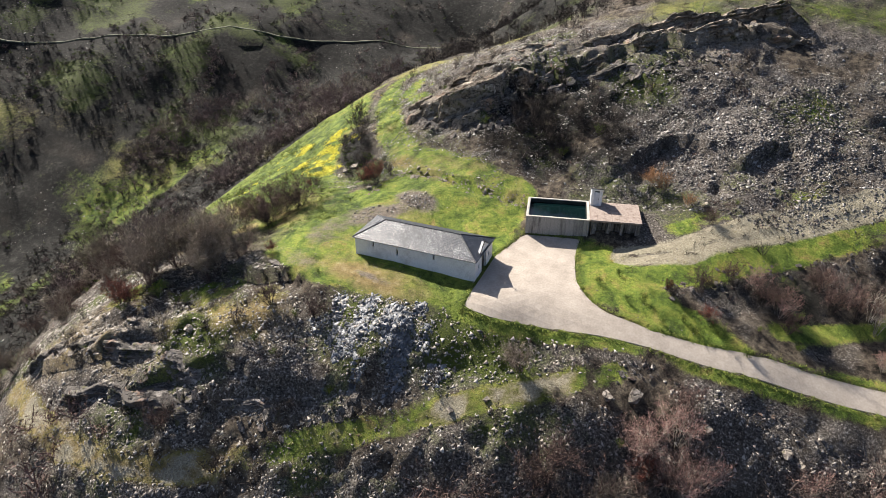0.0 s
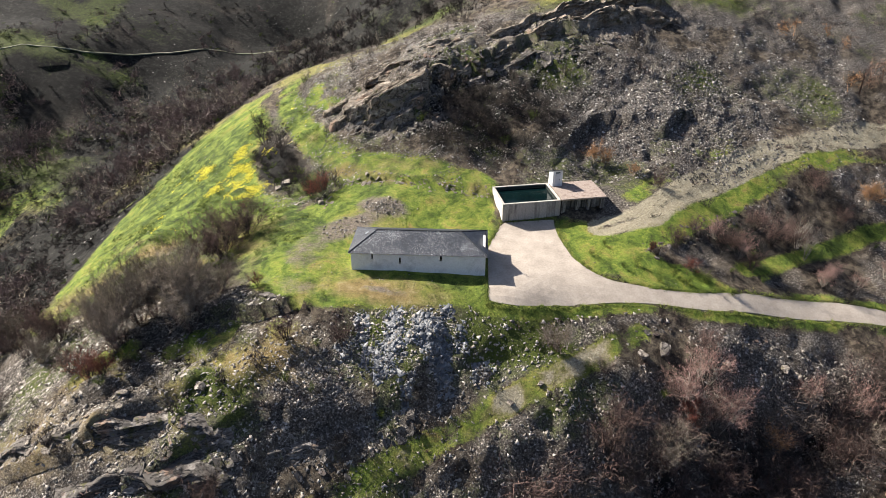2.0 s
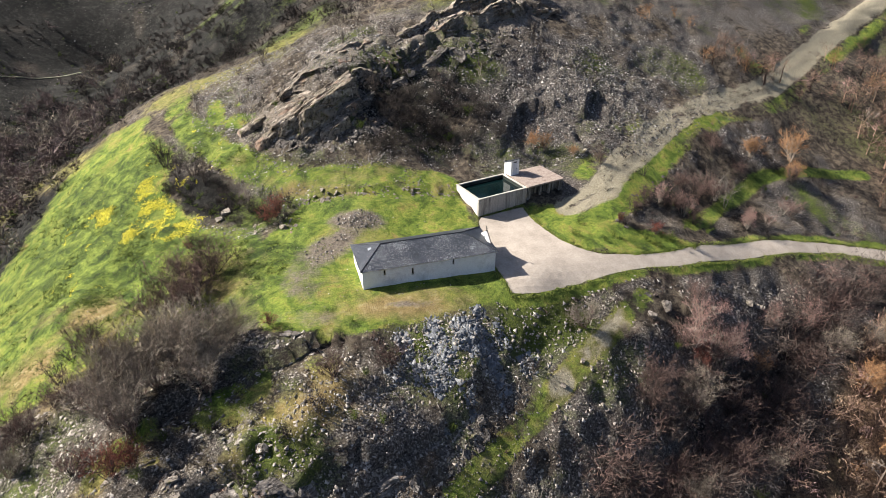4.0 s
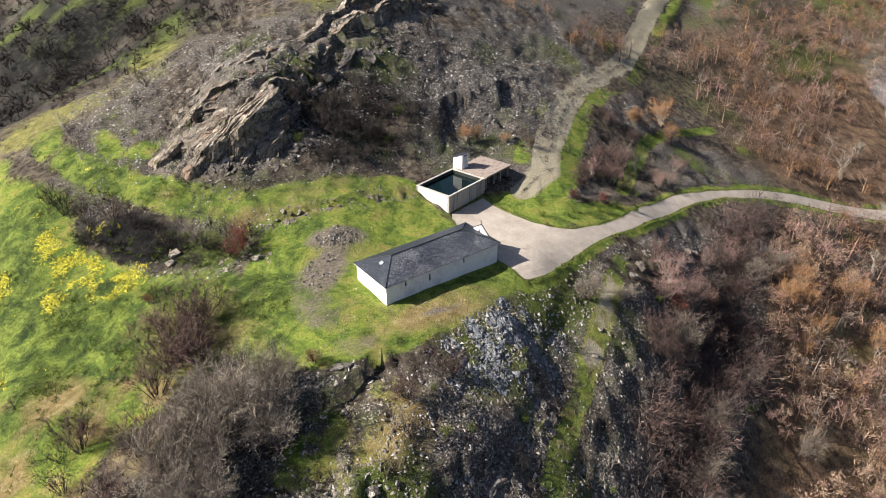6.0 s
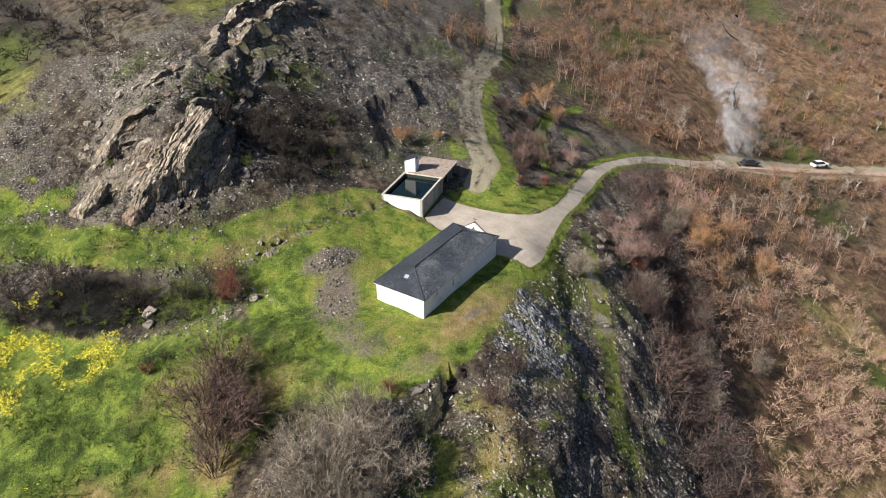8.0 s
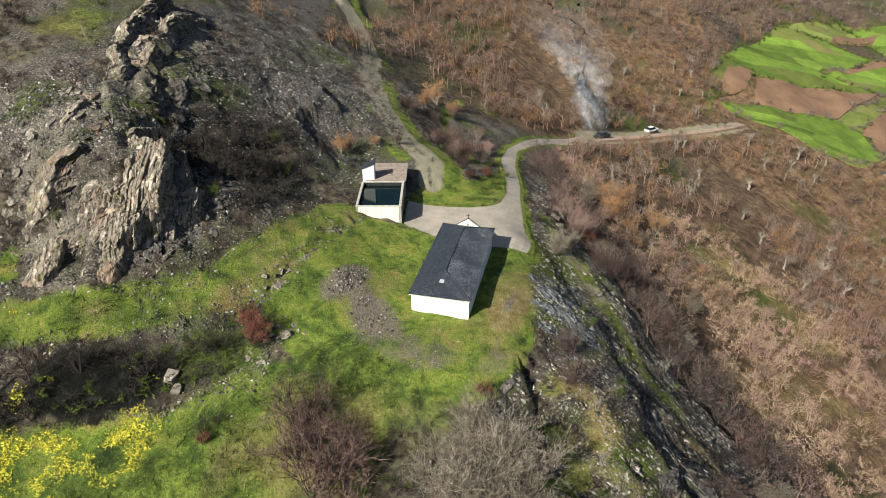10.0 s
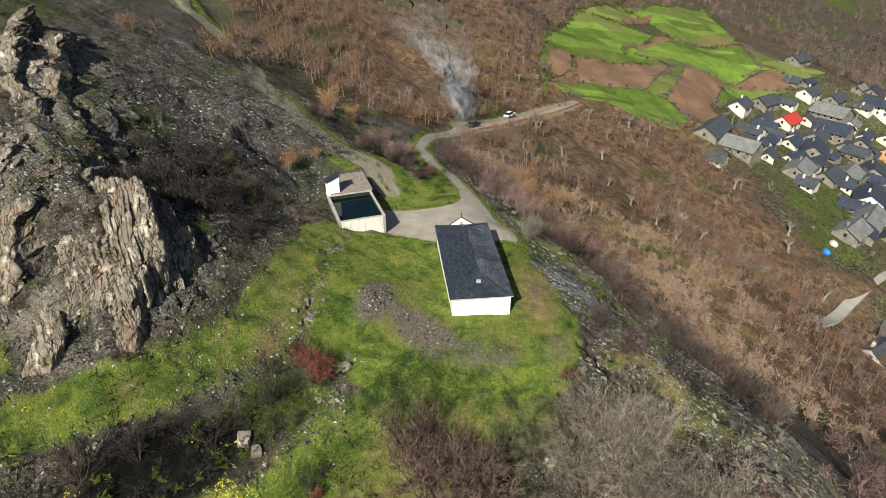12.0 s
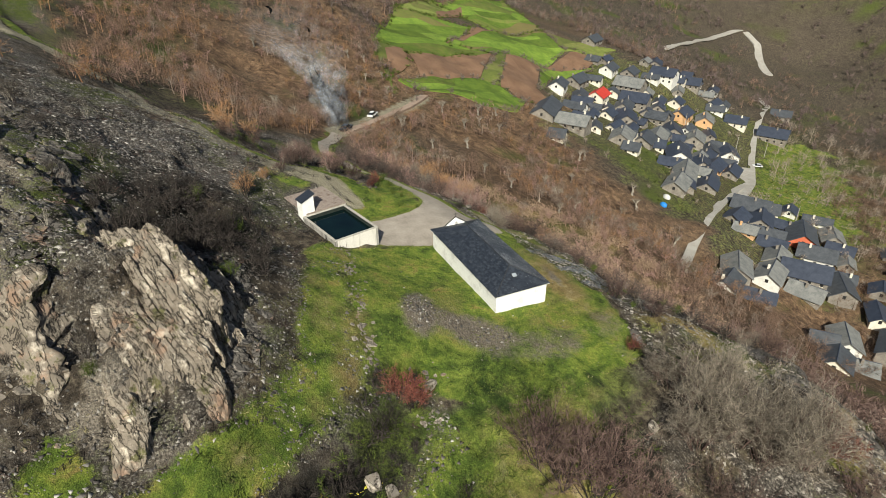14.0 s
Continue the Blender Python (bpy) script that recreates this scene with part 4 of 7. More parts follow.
bm = prism(bmesh.new(), [(HX0 - .1, HY0 - .16), (HX1 + .1, HY0 - .16), (HX1 + .1, HY1 + .12), (HX0 - .1, HY1 + .12)], [2.12, 2.12, 1.40, 1.40], [2.2, 2.2, 1.48, 1.48])
part("roof", bm, SLATE, hut, "dark slate lean-to roof")
hd = part("door", boxed(HX0 + .3, HY0 - .04, .04, HX1 - .3, HY0 + .01, 1.62, bevel=.01), HUTDOOR, hut, "pale grey metal door")
part("handle", boxed(HX1 - .42, HY0 - .08, .8, HX1 - .37, HY0 - .04, .95), IRON, hd)
for dx in (.27, .95):
    part("jamb", boxed(HX0 + dx, HY0 - .05, 0, HX0 + dx + .03, HY0 + .01, 1.66), HUTWHITE, hut)
part("vent", boxed(HX0 + .35, HY0 - .03, 1.68, HX1 - .35, HY0 + .01, 1.84), DARK_VOID, hut, "dark vent over the door")

# ---- loose stone and rock ----
def stone_material(name, dark, mid, pale, gloss=0.75, pale_from=0.75):
    m, t, b = material(name, gloss, 0.0, 0.35)
    g = t.nodes.new("ShaderNodeNewGeometry")
    c = ramp(t, g.outputs["Random Per Island"], (0.0, dark), (pale_from * 0.6, mid), (pale_from, mid), (1.0, pale))
    c = blend(t, 0.6, c, ramp(t, noise_tex(t, 6.0, 5, 0.7), (0.3, (0.5, 0.48, 0.46)), (0.7, (1.2, 1.18, 1.15))), "MULTIPLY")
    t.links.new(c, b.inputs["Base Color"])
    relief(t, b, noise_tex(t, 16.0, 4, 0.7), 0.5, 0.03)
    return m


# pale share: lighter chips, and sun glints off slate put into the colour
SCREE = stone_material("slate_scree", (0.024, 0.022, 0.020), (0.115, 0.103, 0.094), (0.46, 0.44, 0.41), gloss=.45, pale_from=.78)
SPOIL = stone_material("brown_slate_spoil", (0.040, 0.035, 0.031), (0.26, 0.232, 0.202), (0.46, 0.43, 0.39), .6, .58)
WASTE = stone_material("pale_slate_waste", (0.040, 0.045, 0.052), (0.125, 0.136, 0.152), (0.255, 0.27, 0.29), 0.55, 0.7)
FIELDSTONE = stone_material("pale_field_stone", (0.065, 0.057, 0.048), (0.22, 0.20, 0.172), (0.44, 0.415, 0.37))


def slopes(x, y):
    h = 0.4
    return (base_height(x + h, y) - base_height(x - h, y)) / (2 * h), (base_height(x, y + h) - base_height(x, y - h)) / (2 * h)


def thrown(rng, count, region, weight):
    """Random places in a region (x0, y0, x1, y1), kept as often as weight(x, y, covers) says."""
    x, y = rng.uniform(region[0], region[2], count), rng.uniform(region[1], region[3], count)
    keep = rng.random(count) < weight(x, y, covers(x, y))
    return x[keep], y[keep]


CHIP = np.array([(-1, -.9, -1), (1.1, -.2, -1), (-.5, 1.1, -1), (-.9, -.8, 1), (1, -.2, 1), (-.45, 1, 1)], float)
SIDES = np.array([(3, 4, 5), (0, 1, 4), (0, 4, 3), (1, 2, 5), (1, 5, 4), (2, 0, 3), (2, 3, 5)])


def stones(name, x, y, low, high, flat, mat, label, category, rng, sink=0.25, follow=0.8):
    """A spread of broken flat stones as one mesh, on the ground at the places given."""
    n = len(x)
    size = low * (high / low) ** (rng.random(n) ** 2.2)
    shape = CHIP[None] * (1 + rng.uniform(-.45, .25, (n, 6, 3)))
    shape = shape * (size[:, None] * np.c_[rng.uniform(.6, 1.2, n), rng.uniform(.45, .9, n), flat * rng.uniform(.5, 1.3, n)] / 2)[:, None, :]
    a, tilt, way = rng.uniform(0, 2 * np.pi, n), rng.normal(0, .1 + .6 * flat, n), rng.uniform(0, 2 * np.pi, n)
    gx, gy = slopes(x, y)
    nrm = np.c_[-gx * follow + np.sin(tilt) * np.cos(way), -gy * follow + np.sin(tilt) * np.sin(way), np.ones(n)]
    nrm /= np.linalg.norm(nrm, axis=1)[:, None]
    u = np.cross(nrm, np.c_[-np.sin(a), np.cos(a), np.zeros(n)])
    u /= np.linalg.norm(u, axis=1)[:, None]
    v = np.cross(nrm, u)
    world_shape = shape[..., :1] * u[:, None] + shape[..., 1:2] * v[:, None] + shape[..., 2:] * nrm[:, None]
    z = lie(x, y) + size * flat * (0.5 - sink)
    verts = (world_shape + np.stack([x, y, z], -1)[:, None]).reshape(-1, 3)
    faces = (SIDES[None] + 6 * np.arange(n)[:, None, None]).reshape(-1, 3)
    return tagged(mesh_object(name, verts, faces, mat, smooth=False), label, category, kind="stuff")


rng = np.random.default_rng(5)
bare = lambda x, y, c: np.clip(c["stone"] * 1.3 - .15, 0, 1) * (c["paved"] < -.6) * (c["earth"] < .4)
x, y = thrown(rng, 54000, (-6, 16, 62, 48), bare)
stones("hill_scree", x, y, .09, .55, .17, SCREE, "dark broken slate scree on the hillside", "scree", rng, follow=1.0)
x, y = thrown(rng, 9000, (18, 20, 46, 40), lambda x, y, c: patch(x, y, 31, 29, 11, 8, 10) * bare(x, y, c))
stones("quarry_scree", x, y, .14, .75, .2, SCREE, "coarse grey slate rubble on the quarry slope", "scree", rng)
x, y = thrown(rng, 5200, (36, 18, 44, 42), lambda x, y, c: near(np.abs(x - 38.5 - .12 * (y - 25)), .8, 1.2) * bare(x, y, c))
stones("scree_chute", x, y, .12, .6, .18, FIELDSTONE, "paler stone chute down the quarry slope", "scree", rng)
x, y = thrown(rng, 43000, (-44, -32, 60, -5), bare)
stones("slope_scree", x, y, .10, .6, .16, SPOIL, "dark slate scree on the slope under the terrace", "scree", rng)
x, y = thrown(rng, 34000, (-9, -17, 14, -7), lambda x, y, c: np.clip(patch(x, y, 1.6, -11.2, 6.5, 3.4, -3) * 1.3 - .62 + .9 * fbm(x / 1.6, y / 3.2, 3, 7), 0, 1) * (c["grass"] < .6))
stones("slate_waste", x, y, .16, .95, .06, WASTE, "pale bluish slate waste tipped below the terrace", "slate waste", rng, sink=.4, follow=1.0)
x, y = thrown(rng, 15000, (-42, -31, 6, -8), lambda x, y, c: np.clip(.5 + .6 * fbm(x / 3, y / 3, 3, 8), 0, 1) * (c["grass"] < .6))
stones("shoulder_stone", x, y, .09, .5, .18, FIELDSTONE, "pale broken stone on the grassy shoulder", "stones", rng)
x, y = thrown(rng, 44000, (-24, 12, 4, 58), lambda x, y, c: np.clip(c["stone"] + .2 * (c["grass"] < .75), 0, 1) * .8 * (patch(x, y, -21.5, 22.5, 11, 2.9, 128) < .45))
stones("crag_rubble", x, y, .09, .5, .2, SCREE, "weathered stone rubble at the foot of the crag", "rubble", rng)
# broken rock whose pale chips also paint in far glints of slate
x, y = thrown(rng, 26000, (-230, -30, -42, 240), lambda x, y, c: np.clip((-x - 45 + .26 * np.clip(y - 20, 0, 200)) / 10, 0, 1) * (inside(x, y, MEADOW) < -2) * np.clip(.3 + .8 * fbm(x / 20, y / 20, 3, 19), 0, 1))
stones("valley_scree", x, y, .2, .8, .12, SCREE, "grey broken rock showing through the burnt valley side", "scree", rng)
x, y = thrown(rng, 5200, (-40, -8, 30, 45), lambda x, y, c: (c["paved"] < -.3) * (c["grass"] > .5) * np.clip(.35 + .9 * fbm(x / 4, y / 4, 3, 9), 0, 1))
stones("field_stones", x, y, .05, .22, .5, FIELDSTONE, "pale stones scattered in the grass", "stones", rng)
x, y = thrown(rng, 6500, (-14, 3, -1, 12.5), lambda x, y, c: np.maximum(np.clip(patch(x, y, -5.4, 9.6, 2.9, 1.5, -20) * 2.2 - 1.0, 0, 1), .16 * (c["earth"] > .55)))
stones("rubble_heap", x, y, .08, .42, .4, SCREE, "low heap of grey rubble on bare earth", "rubble", rng)
x, y = thrown(rng, 30000, (-42, -32, 10, -14), lambda x, y, c: (line_distance(x, y, LOWER_PATH) < 1.7) * np.clip(.25 - x / 40, 0, .8))
stones("path_stones", x, y, .06, .3, .25, FIELDSTONE, "pale stones strewn over the lower path", "stones", rng)
x, y = thrown(rng, 2500, (18, 4, 90, 42), lambda x, y, c: (line_distance(x, y, DIRT_TRACK) < 1.9) * .5)
stones("track_gravel", x, y, .08, .3, .45, FIELDSTONE, "loose gravel on the dirt track", "gravel", rng)


def unit(v):
    return v / np.maximum(np.linalg.norm(v, axis=-1, keepdims=True), 1e-9)


# ---- bedded rock: outcrops of slabs that dip with the strata ----
BEDDING = Vector((-.30, .60, .74)).normalized()   # normal of the beds
STEEP = Vector((-.4, .9, .07)).normalized()   # normal of the tall crag's steeper beds


def rock_material(name, low, mid, high, beds_normal):
    """Bedded rock: thin streaks along the beds, blotches, lichen and pockets of turf."""
    m, t, b = material(name, 0.9, 0.0, 0.25)
    co = t.nodes.new("ShaderNodeTexCoord")
    turn = t.nodes.new("ShaderNodeVectorRotate")
    turn.rotation_type = "EULER_XYZ"
    turn.inputs["Rotation"].default_value = beds_normal.rotation_difference(Vector((0, 0, 1))).to_euler()
    t.links.new(co.outputs["Object"], turn.inputs["Vector"])
    mp = t.nodes.new("ShaderNodeMapping")
    mp.inputs["Scale"].default_value = (0.55, 0.8, 2.2)
    t.links.new(turn.outputs[0], mp.inputs[0])
    beds, fine = noise_tex(t, 0.9, 4, 0.6, mp.outputs[0], .5), noise_tex(t, 1.6, 8, 0.72)
    rnd = t.nodes.new("ShaderNodeObjectInfo").outputs["Random"]
    c = ramp(t, maths(t, "ADD", maths(t, "MULTIPLY", beds, 0.4), maths(t, "MULTIPLY", fine, 0.6)), (0.36, low), (0.44, mid), (0.52, mid), (0.62, high))
    c = blend(t, 1.0, c, span(t, rnd, 0, 1, 0.8, 1.15), "MULTIPLY")
    c = blend(t, span(t, noise_tex(t, 0.35, 6, 0.7), 0.56, 0.64, 0, 0.6), c, (0.30, 0.185, 0.125))
    c = blend(t, span(t, noise_tex(t, 0.6, 6, 0.75), 0.56, 0.61, 0, 0.9), c, ramp(t, fine, (0.35, (0.025, 0.024, 0.012)), (0.65, (0.14, 0.135, 0.05))))
    crack = maths(t, "ABSOLUTE", maths(t, "SUBTRACT", beds, 0.5))
    c = blend(t, span(t, crack, 0.006, 0.022, 0.85, 0), c, low)
    t.links.new(c, b.inputs["Base Color"])
    relief(t, b, maths(t, "ADD", span(t, crack, 0.0, 0.03), maths(t, "MULTIPLY", fine, 0.8)), 0.8, 0.10)
    return m


CRAGROCK = rock_material("weathered_bedded_rock", (0.035, 0.030, 0.026), (0.235, 0.205, 0.172), (0.56, 0.50, 0.43), BEDDING)
CRAGFACE = rock_material("weathered_steep_rock", (0.022, 0.018, 0.014), (0.200, 0.168, 0.134), (0.50, 0.44, 0.36), STEEP)
DARKROCK = rock_material("dark_bedded_slate", (0.018, 0.016, 0.015), (0.115, 0.103, 0.092), (0.34, 0.31, 0.28), BEDDING)


def slab_mesh(seed, steep=.35):
    """A chipped block, about one unit across, cut by a few random planes."""
    r = random.Random(seed)
    bm = bmesh.new()
    bmesh.ops.create_cube(bm, size=1)
    for k in range(9):
        d = Vector((r.uniform(-1, 1), r.uniform(-1, 1), r.uniform(-steep, steep))).normalized()
        reach = sum(abs(c) for c in d) * .5
        cut = bmesh.ops.bisect_plane(bm, geom=bm.verts[:] + bm.edges[:] + bm.faces[:], plane_co=d * reach * r.uniform(.5, .88), plane_no=d, clear_outer=True)
        rim = [e for e in cut["geom_cut"] if isinstance(e, bmesh.types.BMEdge)]
        if rim:
            bmesh.ops.edgeloop_fill(bm, edges=rim)
    bmesh.ops.recalc_face_normals(bm, faces=bm.faces)
    me = bpy.data.meshes.new("slab")
    bm.to_mesh(me)
    bm.free()
    return me


SLAB_LIGHT = [slab_mesh(k) for k in range(7)]
SLAB_DARK = [slab_mesh(20 + k) for k in range(7)]
for meshes, mat in ((SLAB_LIGHT, CRAGROCK), (SLAB_DARK, DARKROCK)):
    for me in meshes:
        me.materials.append(mat)

def outcrop(label, line, half_width, count, low, high, meshes, seed, bed=BEDDING, sink=.25, loose=False):
    """A run of bedded rock along a line on the plan, or of loose slabs that lie on the slope; each slab is a part."""
    r = random.Random(seed)
    p = resample(line, .25)
    cx, cy = p[len(p) // 2]
    rock = thing("rock_outcrop", cx, cy, ground_at(cx, cy), 0, label, "rock", "rock outcrops")
    inv = rock.matrix_world.inverted()
    spots = [(*p[r.randrange(len(p))], r.gauss(0, half_width * .5), r.gauss(0, half_width * .5)) for _ in range(count)]
    xs, ys = np.array([s[0] + s[2] for s in spots]), np.array([s[1] + s[3] for s in spots])
    zs = lie(xs, ys)
    gx, gy = slopes(xs, ys)
    for k, (x, y, z) in enumerate(zip(xs, ys, zs)):
        size = low * (high / low) ** (r.random() ** 1.6)
        n = Vector((-gx[k], -gy[k], 1)).normalized() + Vector((r.gauss(0, .25), r.gauss(0, .25), 0)) if loose else bed + Vector((r.gauss(0, .10), r.gauss(0, .10), r.gauss(0, .08)))
        n.normalize()
        q = n.to_track_quat("Z", "X").to_matrix().to_4x4() @ Matrix.Rotation(r.gauss(.4, .5) + r.choice((0, math.pi)), 4, "Z")
        dims = (size * r.uniform(1.0, 1.9), size * r.uniform(.6, 1.2), size * r.uniform(.14, .4))
        ob = new("slab", meshes[r.randrange(len(meshes))])
        ob.parent = rock
        ob.matrix_basis = inv @ Matrix.Translation((x, y, z + size * (.36 - sink) * .3)) @ q @ Matrix.Diagonal((*dims, 1))
    return rock


def hashed(a, b, c, seed):
    return lattice(np.floor(a) * 7 + np.floor(c) * 131, np.floor(b) * 3 + np.floor(c) * 17, seed)


def crag(label, x, y, z, planes, mat, seed, bed=BEDDING, thick=.42, rough=1.0, fine=5, parent=None):
    """A mass of bedded, jointed rock: a block bounded by planes, whose beds and joint blocks stand out unevenly."""
    bm = bmesh.new()
    bmesh.ops.create_icosphere(bm, subdivisions=fine, radius=1)
    d = unit(np.array([v.co[:] for v in bm.verts]))
    far = np.full(len(d), 1e3)
    for n, reach in planes:
        far = np.minimum(far, reach / np.maximum(d @ np.array(n), 1e-3))
    p = d * far[:, None]
    n = unit(np.array(bed)[None])[0]
    u = unit(np.cross(n, [0, 0, 1.0])[None])[0]
    v = np.cross(n, u)
    pu, pv, pn = p @ u + x * .7, p @ v + y * .7, p @ n
    beds = pn / thick + .7 * fbm(pu / 3.5, pv / 3.5, 3, seed)
    k = np.floor(beds)
    joint_u, joint_v = pu / 2.4 + 3 * lattice(k, k * 0, seed + 1) + .2 * fbm(pv, pn, 2, seed + 5), pv / 1.2 + 3 * lattice(k, k * 0 + 4, seed + 2) + .2 * fbm(pu, pn, 2, seed + 6)
    stand = hashed(joint_u, joint_v, k, seed + 3)
    wide = hashed(joint_u / 2.3, joint_v / 2.3, np.floor(beds / 3), seed + 7)
    crack = np.minimum(np.abs(joint_u - np.round(joint_u)), np.abs(beds - np.round(beds)))
    out = .42 * (stand - .5) + .5 * (wide - .5) - .2 * np.clip(1 - crack / .10, 0, 1) + .45 * fbm(pu / 3.5, pv / 3.5 + pn / 3, 3, seed + 4) + .05 * fbm(pu / .6, pv / .6 + pn, 2, seed + 8)
    p = p + d * (rough * out)[:, None]
    for vert, q in zip(bm.verts, p):
        vert.co = q
    ob = part("rock_block" if parent else "rock_outcrop", bm, mat, parent)
    ob.location = Vector((x, y, z)) - (parent.location if parent else Vector())
    return ob if parent else tagged(ob, label, "rock", "rock outcrops")


def plate(s, seed):
    """Planes of a leaning plate of rock, s times the tall crag's size: a broad dip slope to the west, sheer to the east and south."""
    r = random.Random(seed)
    base = (((-.445, -.089, .891), 2.75), ((.37, -.92, .1), 2.9), ((.97, .2, .1), 5.2), ((-.1, .95, .3), 4.2), ((-.9, -.3, .3), 6.4), ((0, 0, -1), 6.0), ((-.35, -.9, .25), 4.4), ((.7, -.65, .3), 5.2))
    return [((Vector(n) + Vector((r.gauss(0, .04), r.gauss(0, .04), r.gauss(0, .03)))).normalized(), d * s) for n, d in base]


tall = thing("rock_outcrop", -6.5, 29.8, ground_at(-6.5, 29.8), 0, "tall sunlit crag of weathered bedded rock beside the grass path", "rock", "rock outcrops")
for x, y, z, s, k, thick, fine in ((-6.5, 29.8, 8.0, 1.0, 1, .34, 7), (-4.2, 31.0, 9.6, .62, 2, .34, 6), (-12.6, 33.2, 5.2, .62, 3, .34, 6), (-12.6, 28.2, None, .40, 4, .4, 5), (-15.2, 32.4, None, .30, 5, .4, 5),
                                   (-8.8, 25.8, None, .34, 6, .4, 5), (-4.6, 25.6, None, .32, 7, .4, 5), (-2.4, 27.4, None, .30, 18, .4, 5), (-.2, 29.0, None, .26, 19, .4, 5)):
    crag("", x, y, ground_at(x, y) - 1.3 * s if z is None else z, plate(s, k), CRAGFACE if k < 18 else DARKROCK, 200 + k, STEEP, thick, .5 + .5 * s, fine, tall)


def strata(label, line, lip, drop, reach, mat, seed, thick=.3, dip=.35, bold=1.0):
    """A scarp of bedded rock along a line on the plan, its broken face on the line's right: layers that stand out unevenly between joints."""
    p = resample(line, .2)
    d = np.gradient(p, axis=0)
    d /= np.linalg.norm(d, axis=1)[:, None]
    side = np.stack([d[:, 1], -d[:, 0]], -1)
    rows, n = 44, len(p)
    u = np.arange(n)[:, None] * .2 + np.zeros((1, rows))
    f = np.linspace(0, 1, rows)[None] + np.zeros((n, 1))
    taper = np.clip(np.minimum(u, u.max() - u) / 4, 0, 1) ** .6
    rise = (lip * (.75 + .7 * bold * fbm(u / 5, f * 0, 3, seed)) + .35) * taper - .35
    back = np.clip(f / .3, 0, 1)
    face = np.clip((f - .3) / .7, 0, 1)
    out = -3.2 * (1 - back) + reach * face ** 1.3 + .9 * fbm(u / 4, face * .6, 3, seed + 2) * back
    x, y = p[:, None, 0] + side[:, None, 0] * out, p[:, None, 1] + side[:, None, 1] * out
    z = base_height(x, y) * .5 + base_height(p[:, 0], p[:, 1])[:, None] * .5 + rise * back ** .7 - .9 * (1 - back) ** 2 - (rise + drop) * face
    beds = (z * .92 - u * dip + out * .25) / thick + .5 * fbm(u / 3, f * 3, 2, seed + 3)
    k = np.floor(beds)
    joint = u / 1.5 + 4 * lattice(k, k * 0 + 2, seed + 4)
    stand = hashed(joint, k * 0, k, seed + 5) - .5
    wide = hashed(joint / 3, k * 0, np.floor(beds / 4), seed + 6) - .5
    gap = np.clip(1 - np.abs(beds - np.round(beds)) / .16, 0, 1)
    push = bold * (.55 * stand + .8 * wide - .25 * gap) * np.clip(back * 1.4 - .4, 0, 1)
    x, y, z = x + side[:, None, 0] * push, y + side[:, None, 1] * push, z + .25 * stand * back + .05 * fbm(u * 2, f * 20, 2, seed + 7)
    rock = thing("rock_outcrop", x[n // 2, 9], y[n // 2, 9], z[n // 2, 9], 0, label, "rock", "rock outcrops")
    at = np.stack([x, y, z], -1) - np.array([x[n // 2, 9], y[n // 2, 9], z[n // 2, 9]])
    for a in range(0, n - 1, 26):
        b = min(a + 27, n) if n - a > 40 else n
        i = np.arange((b - a) * rows).reshape(b - a, rows)
        quads = np.stack([i[:-1, :-1], i[:-1, 1:], i[1:, 1:], i[1:, :-1]], -1).reshape(-1, 4)
        mesh_object("rock_block", at[a:b].reshape(-1, 3), quads, mat, smooth=False).parent = rock
        if b == n:
            break
    return rock


strata("long bedded rock scarp above the quarry slope", [(-1.5, 33.4), (3.5, 34.6), (8.5, 37), (13.5, 40.4), (20, 42.8), (28, 45.4), (37, 47.6)], 1.9, 1.5, 1.6, CRAGFACE, 301, .22, .3)
strata("upper bedded rock scarp on the hill crest", [(-4, 38.6), (2, 38.8), (8, 40.4), (14, 44), (20, 46.4), (28, 49.5), (36, 52)], 1.7, .9, 1.4, CRAGFACE, 321, .2, .3)
strata("low broken rock rib below the hill scarp", [(4, 32), (9, 34.2), (15, 37.4), (20, 39.6)], .8, 1.0, 1.2, DARKROCK, 341, .2, .3)
strata("pale bedded rib beside the tall crag", [(-15, 36), (-11, 36.2), (-7.4, 36.4), (-3.5, 36.4)], 1.0, .7, 1.2, CRAGFACE, 351, .26, .3)
strata("pale layered rock ledges on the shoulder below the terrace", [(-41, -21.6), (-35, -21.4), (-30, -20.6), (-24.5, -20.8), (-19, -20.2), (-14, -20.6)], .95, 1.6, 1.5, DARKROCK, 361, .16, .06, .5)
strata("dark undercut rock face above the lower path", [(-31, -25.4), (-26, -24.6), (-20, -24), (-14, -23.2), (-9, -21.4), (-3, -19)], .3, .9, 1.2, DARKROCK, 371, .15, .06, .45)
strata("layered rock step on the grassy shoulder", [(-33, -17.8), (-28, -17), (-23, -16.2), (-18, -15.8)], .6, .9, 1.0, CRAGROCK, 381, .14, .06, .45)
strata("dark rock ledge under the terrace's edge", [(-19.4, -9.8), (-16.5, -8.6), (-13, -8), (-9.5, -8.8)], .7, 1.7, .8, DARKROCK, 391, .24, .1)
outcrop("fallen slabs round the tall crag", [(-1.2, 28), (-4.5, 26.2), (-8, 26.4), (-12, 28.6)], 1.5, 140, .25, 1.1, SLAB_LIGHT, 1, loose=True)
outcrop("jumbled grey slabs at the foot of the crag", [(-12, 26), (-7, 24.4), (-3, 24), (1, 25.4), (2.5, 28)], 1.6, 280, .2, 1.0, SLAB_DARK, 3, loose=True)
outcrop("broken slabs above the quarry slope", [(-4, 36.5), (2, 35.5), (8, 34.8), (14, 35.8), (20, 37.8), (27, 41)], 1.5, 200, .25, 1.2, SLAB_DARK, 4, loose=True)
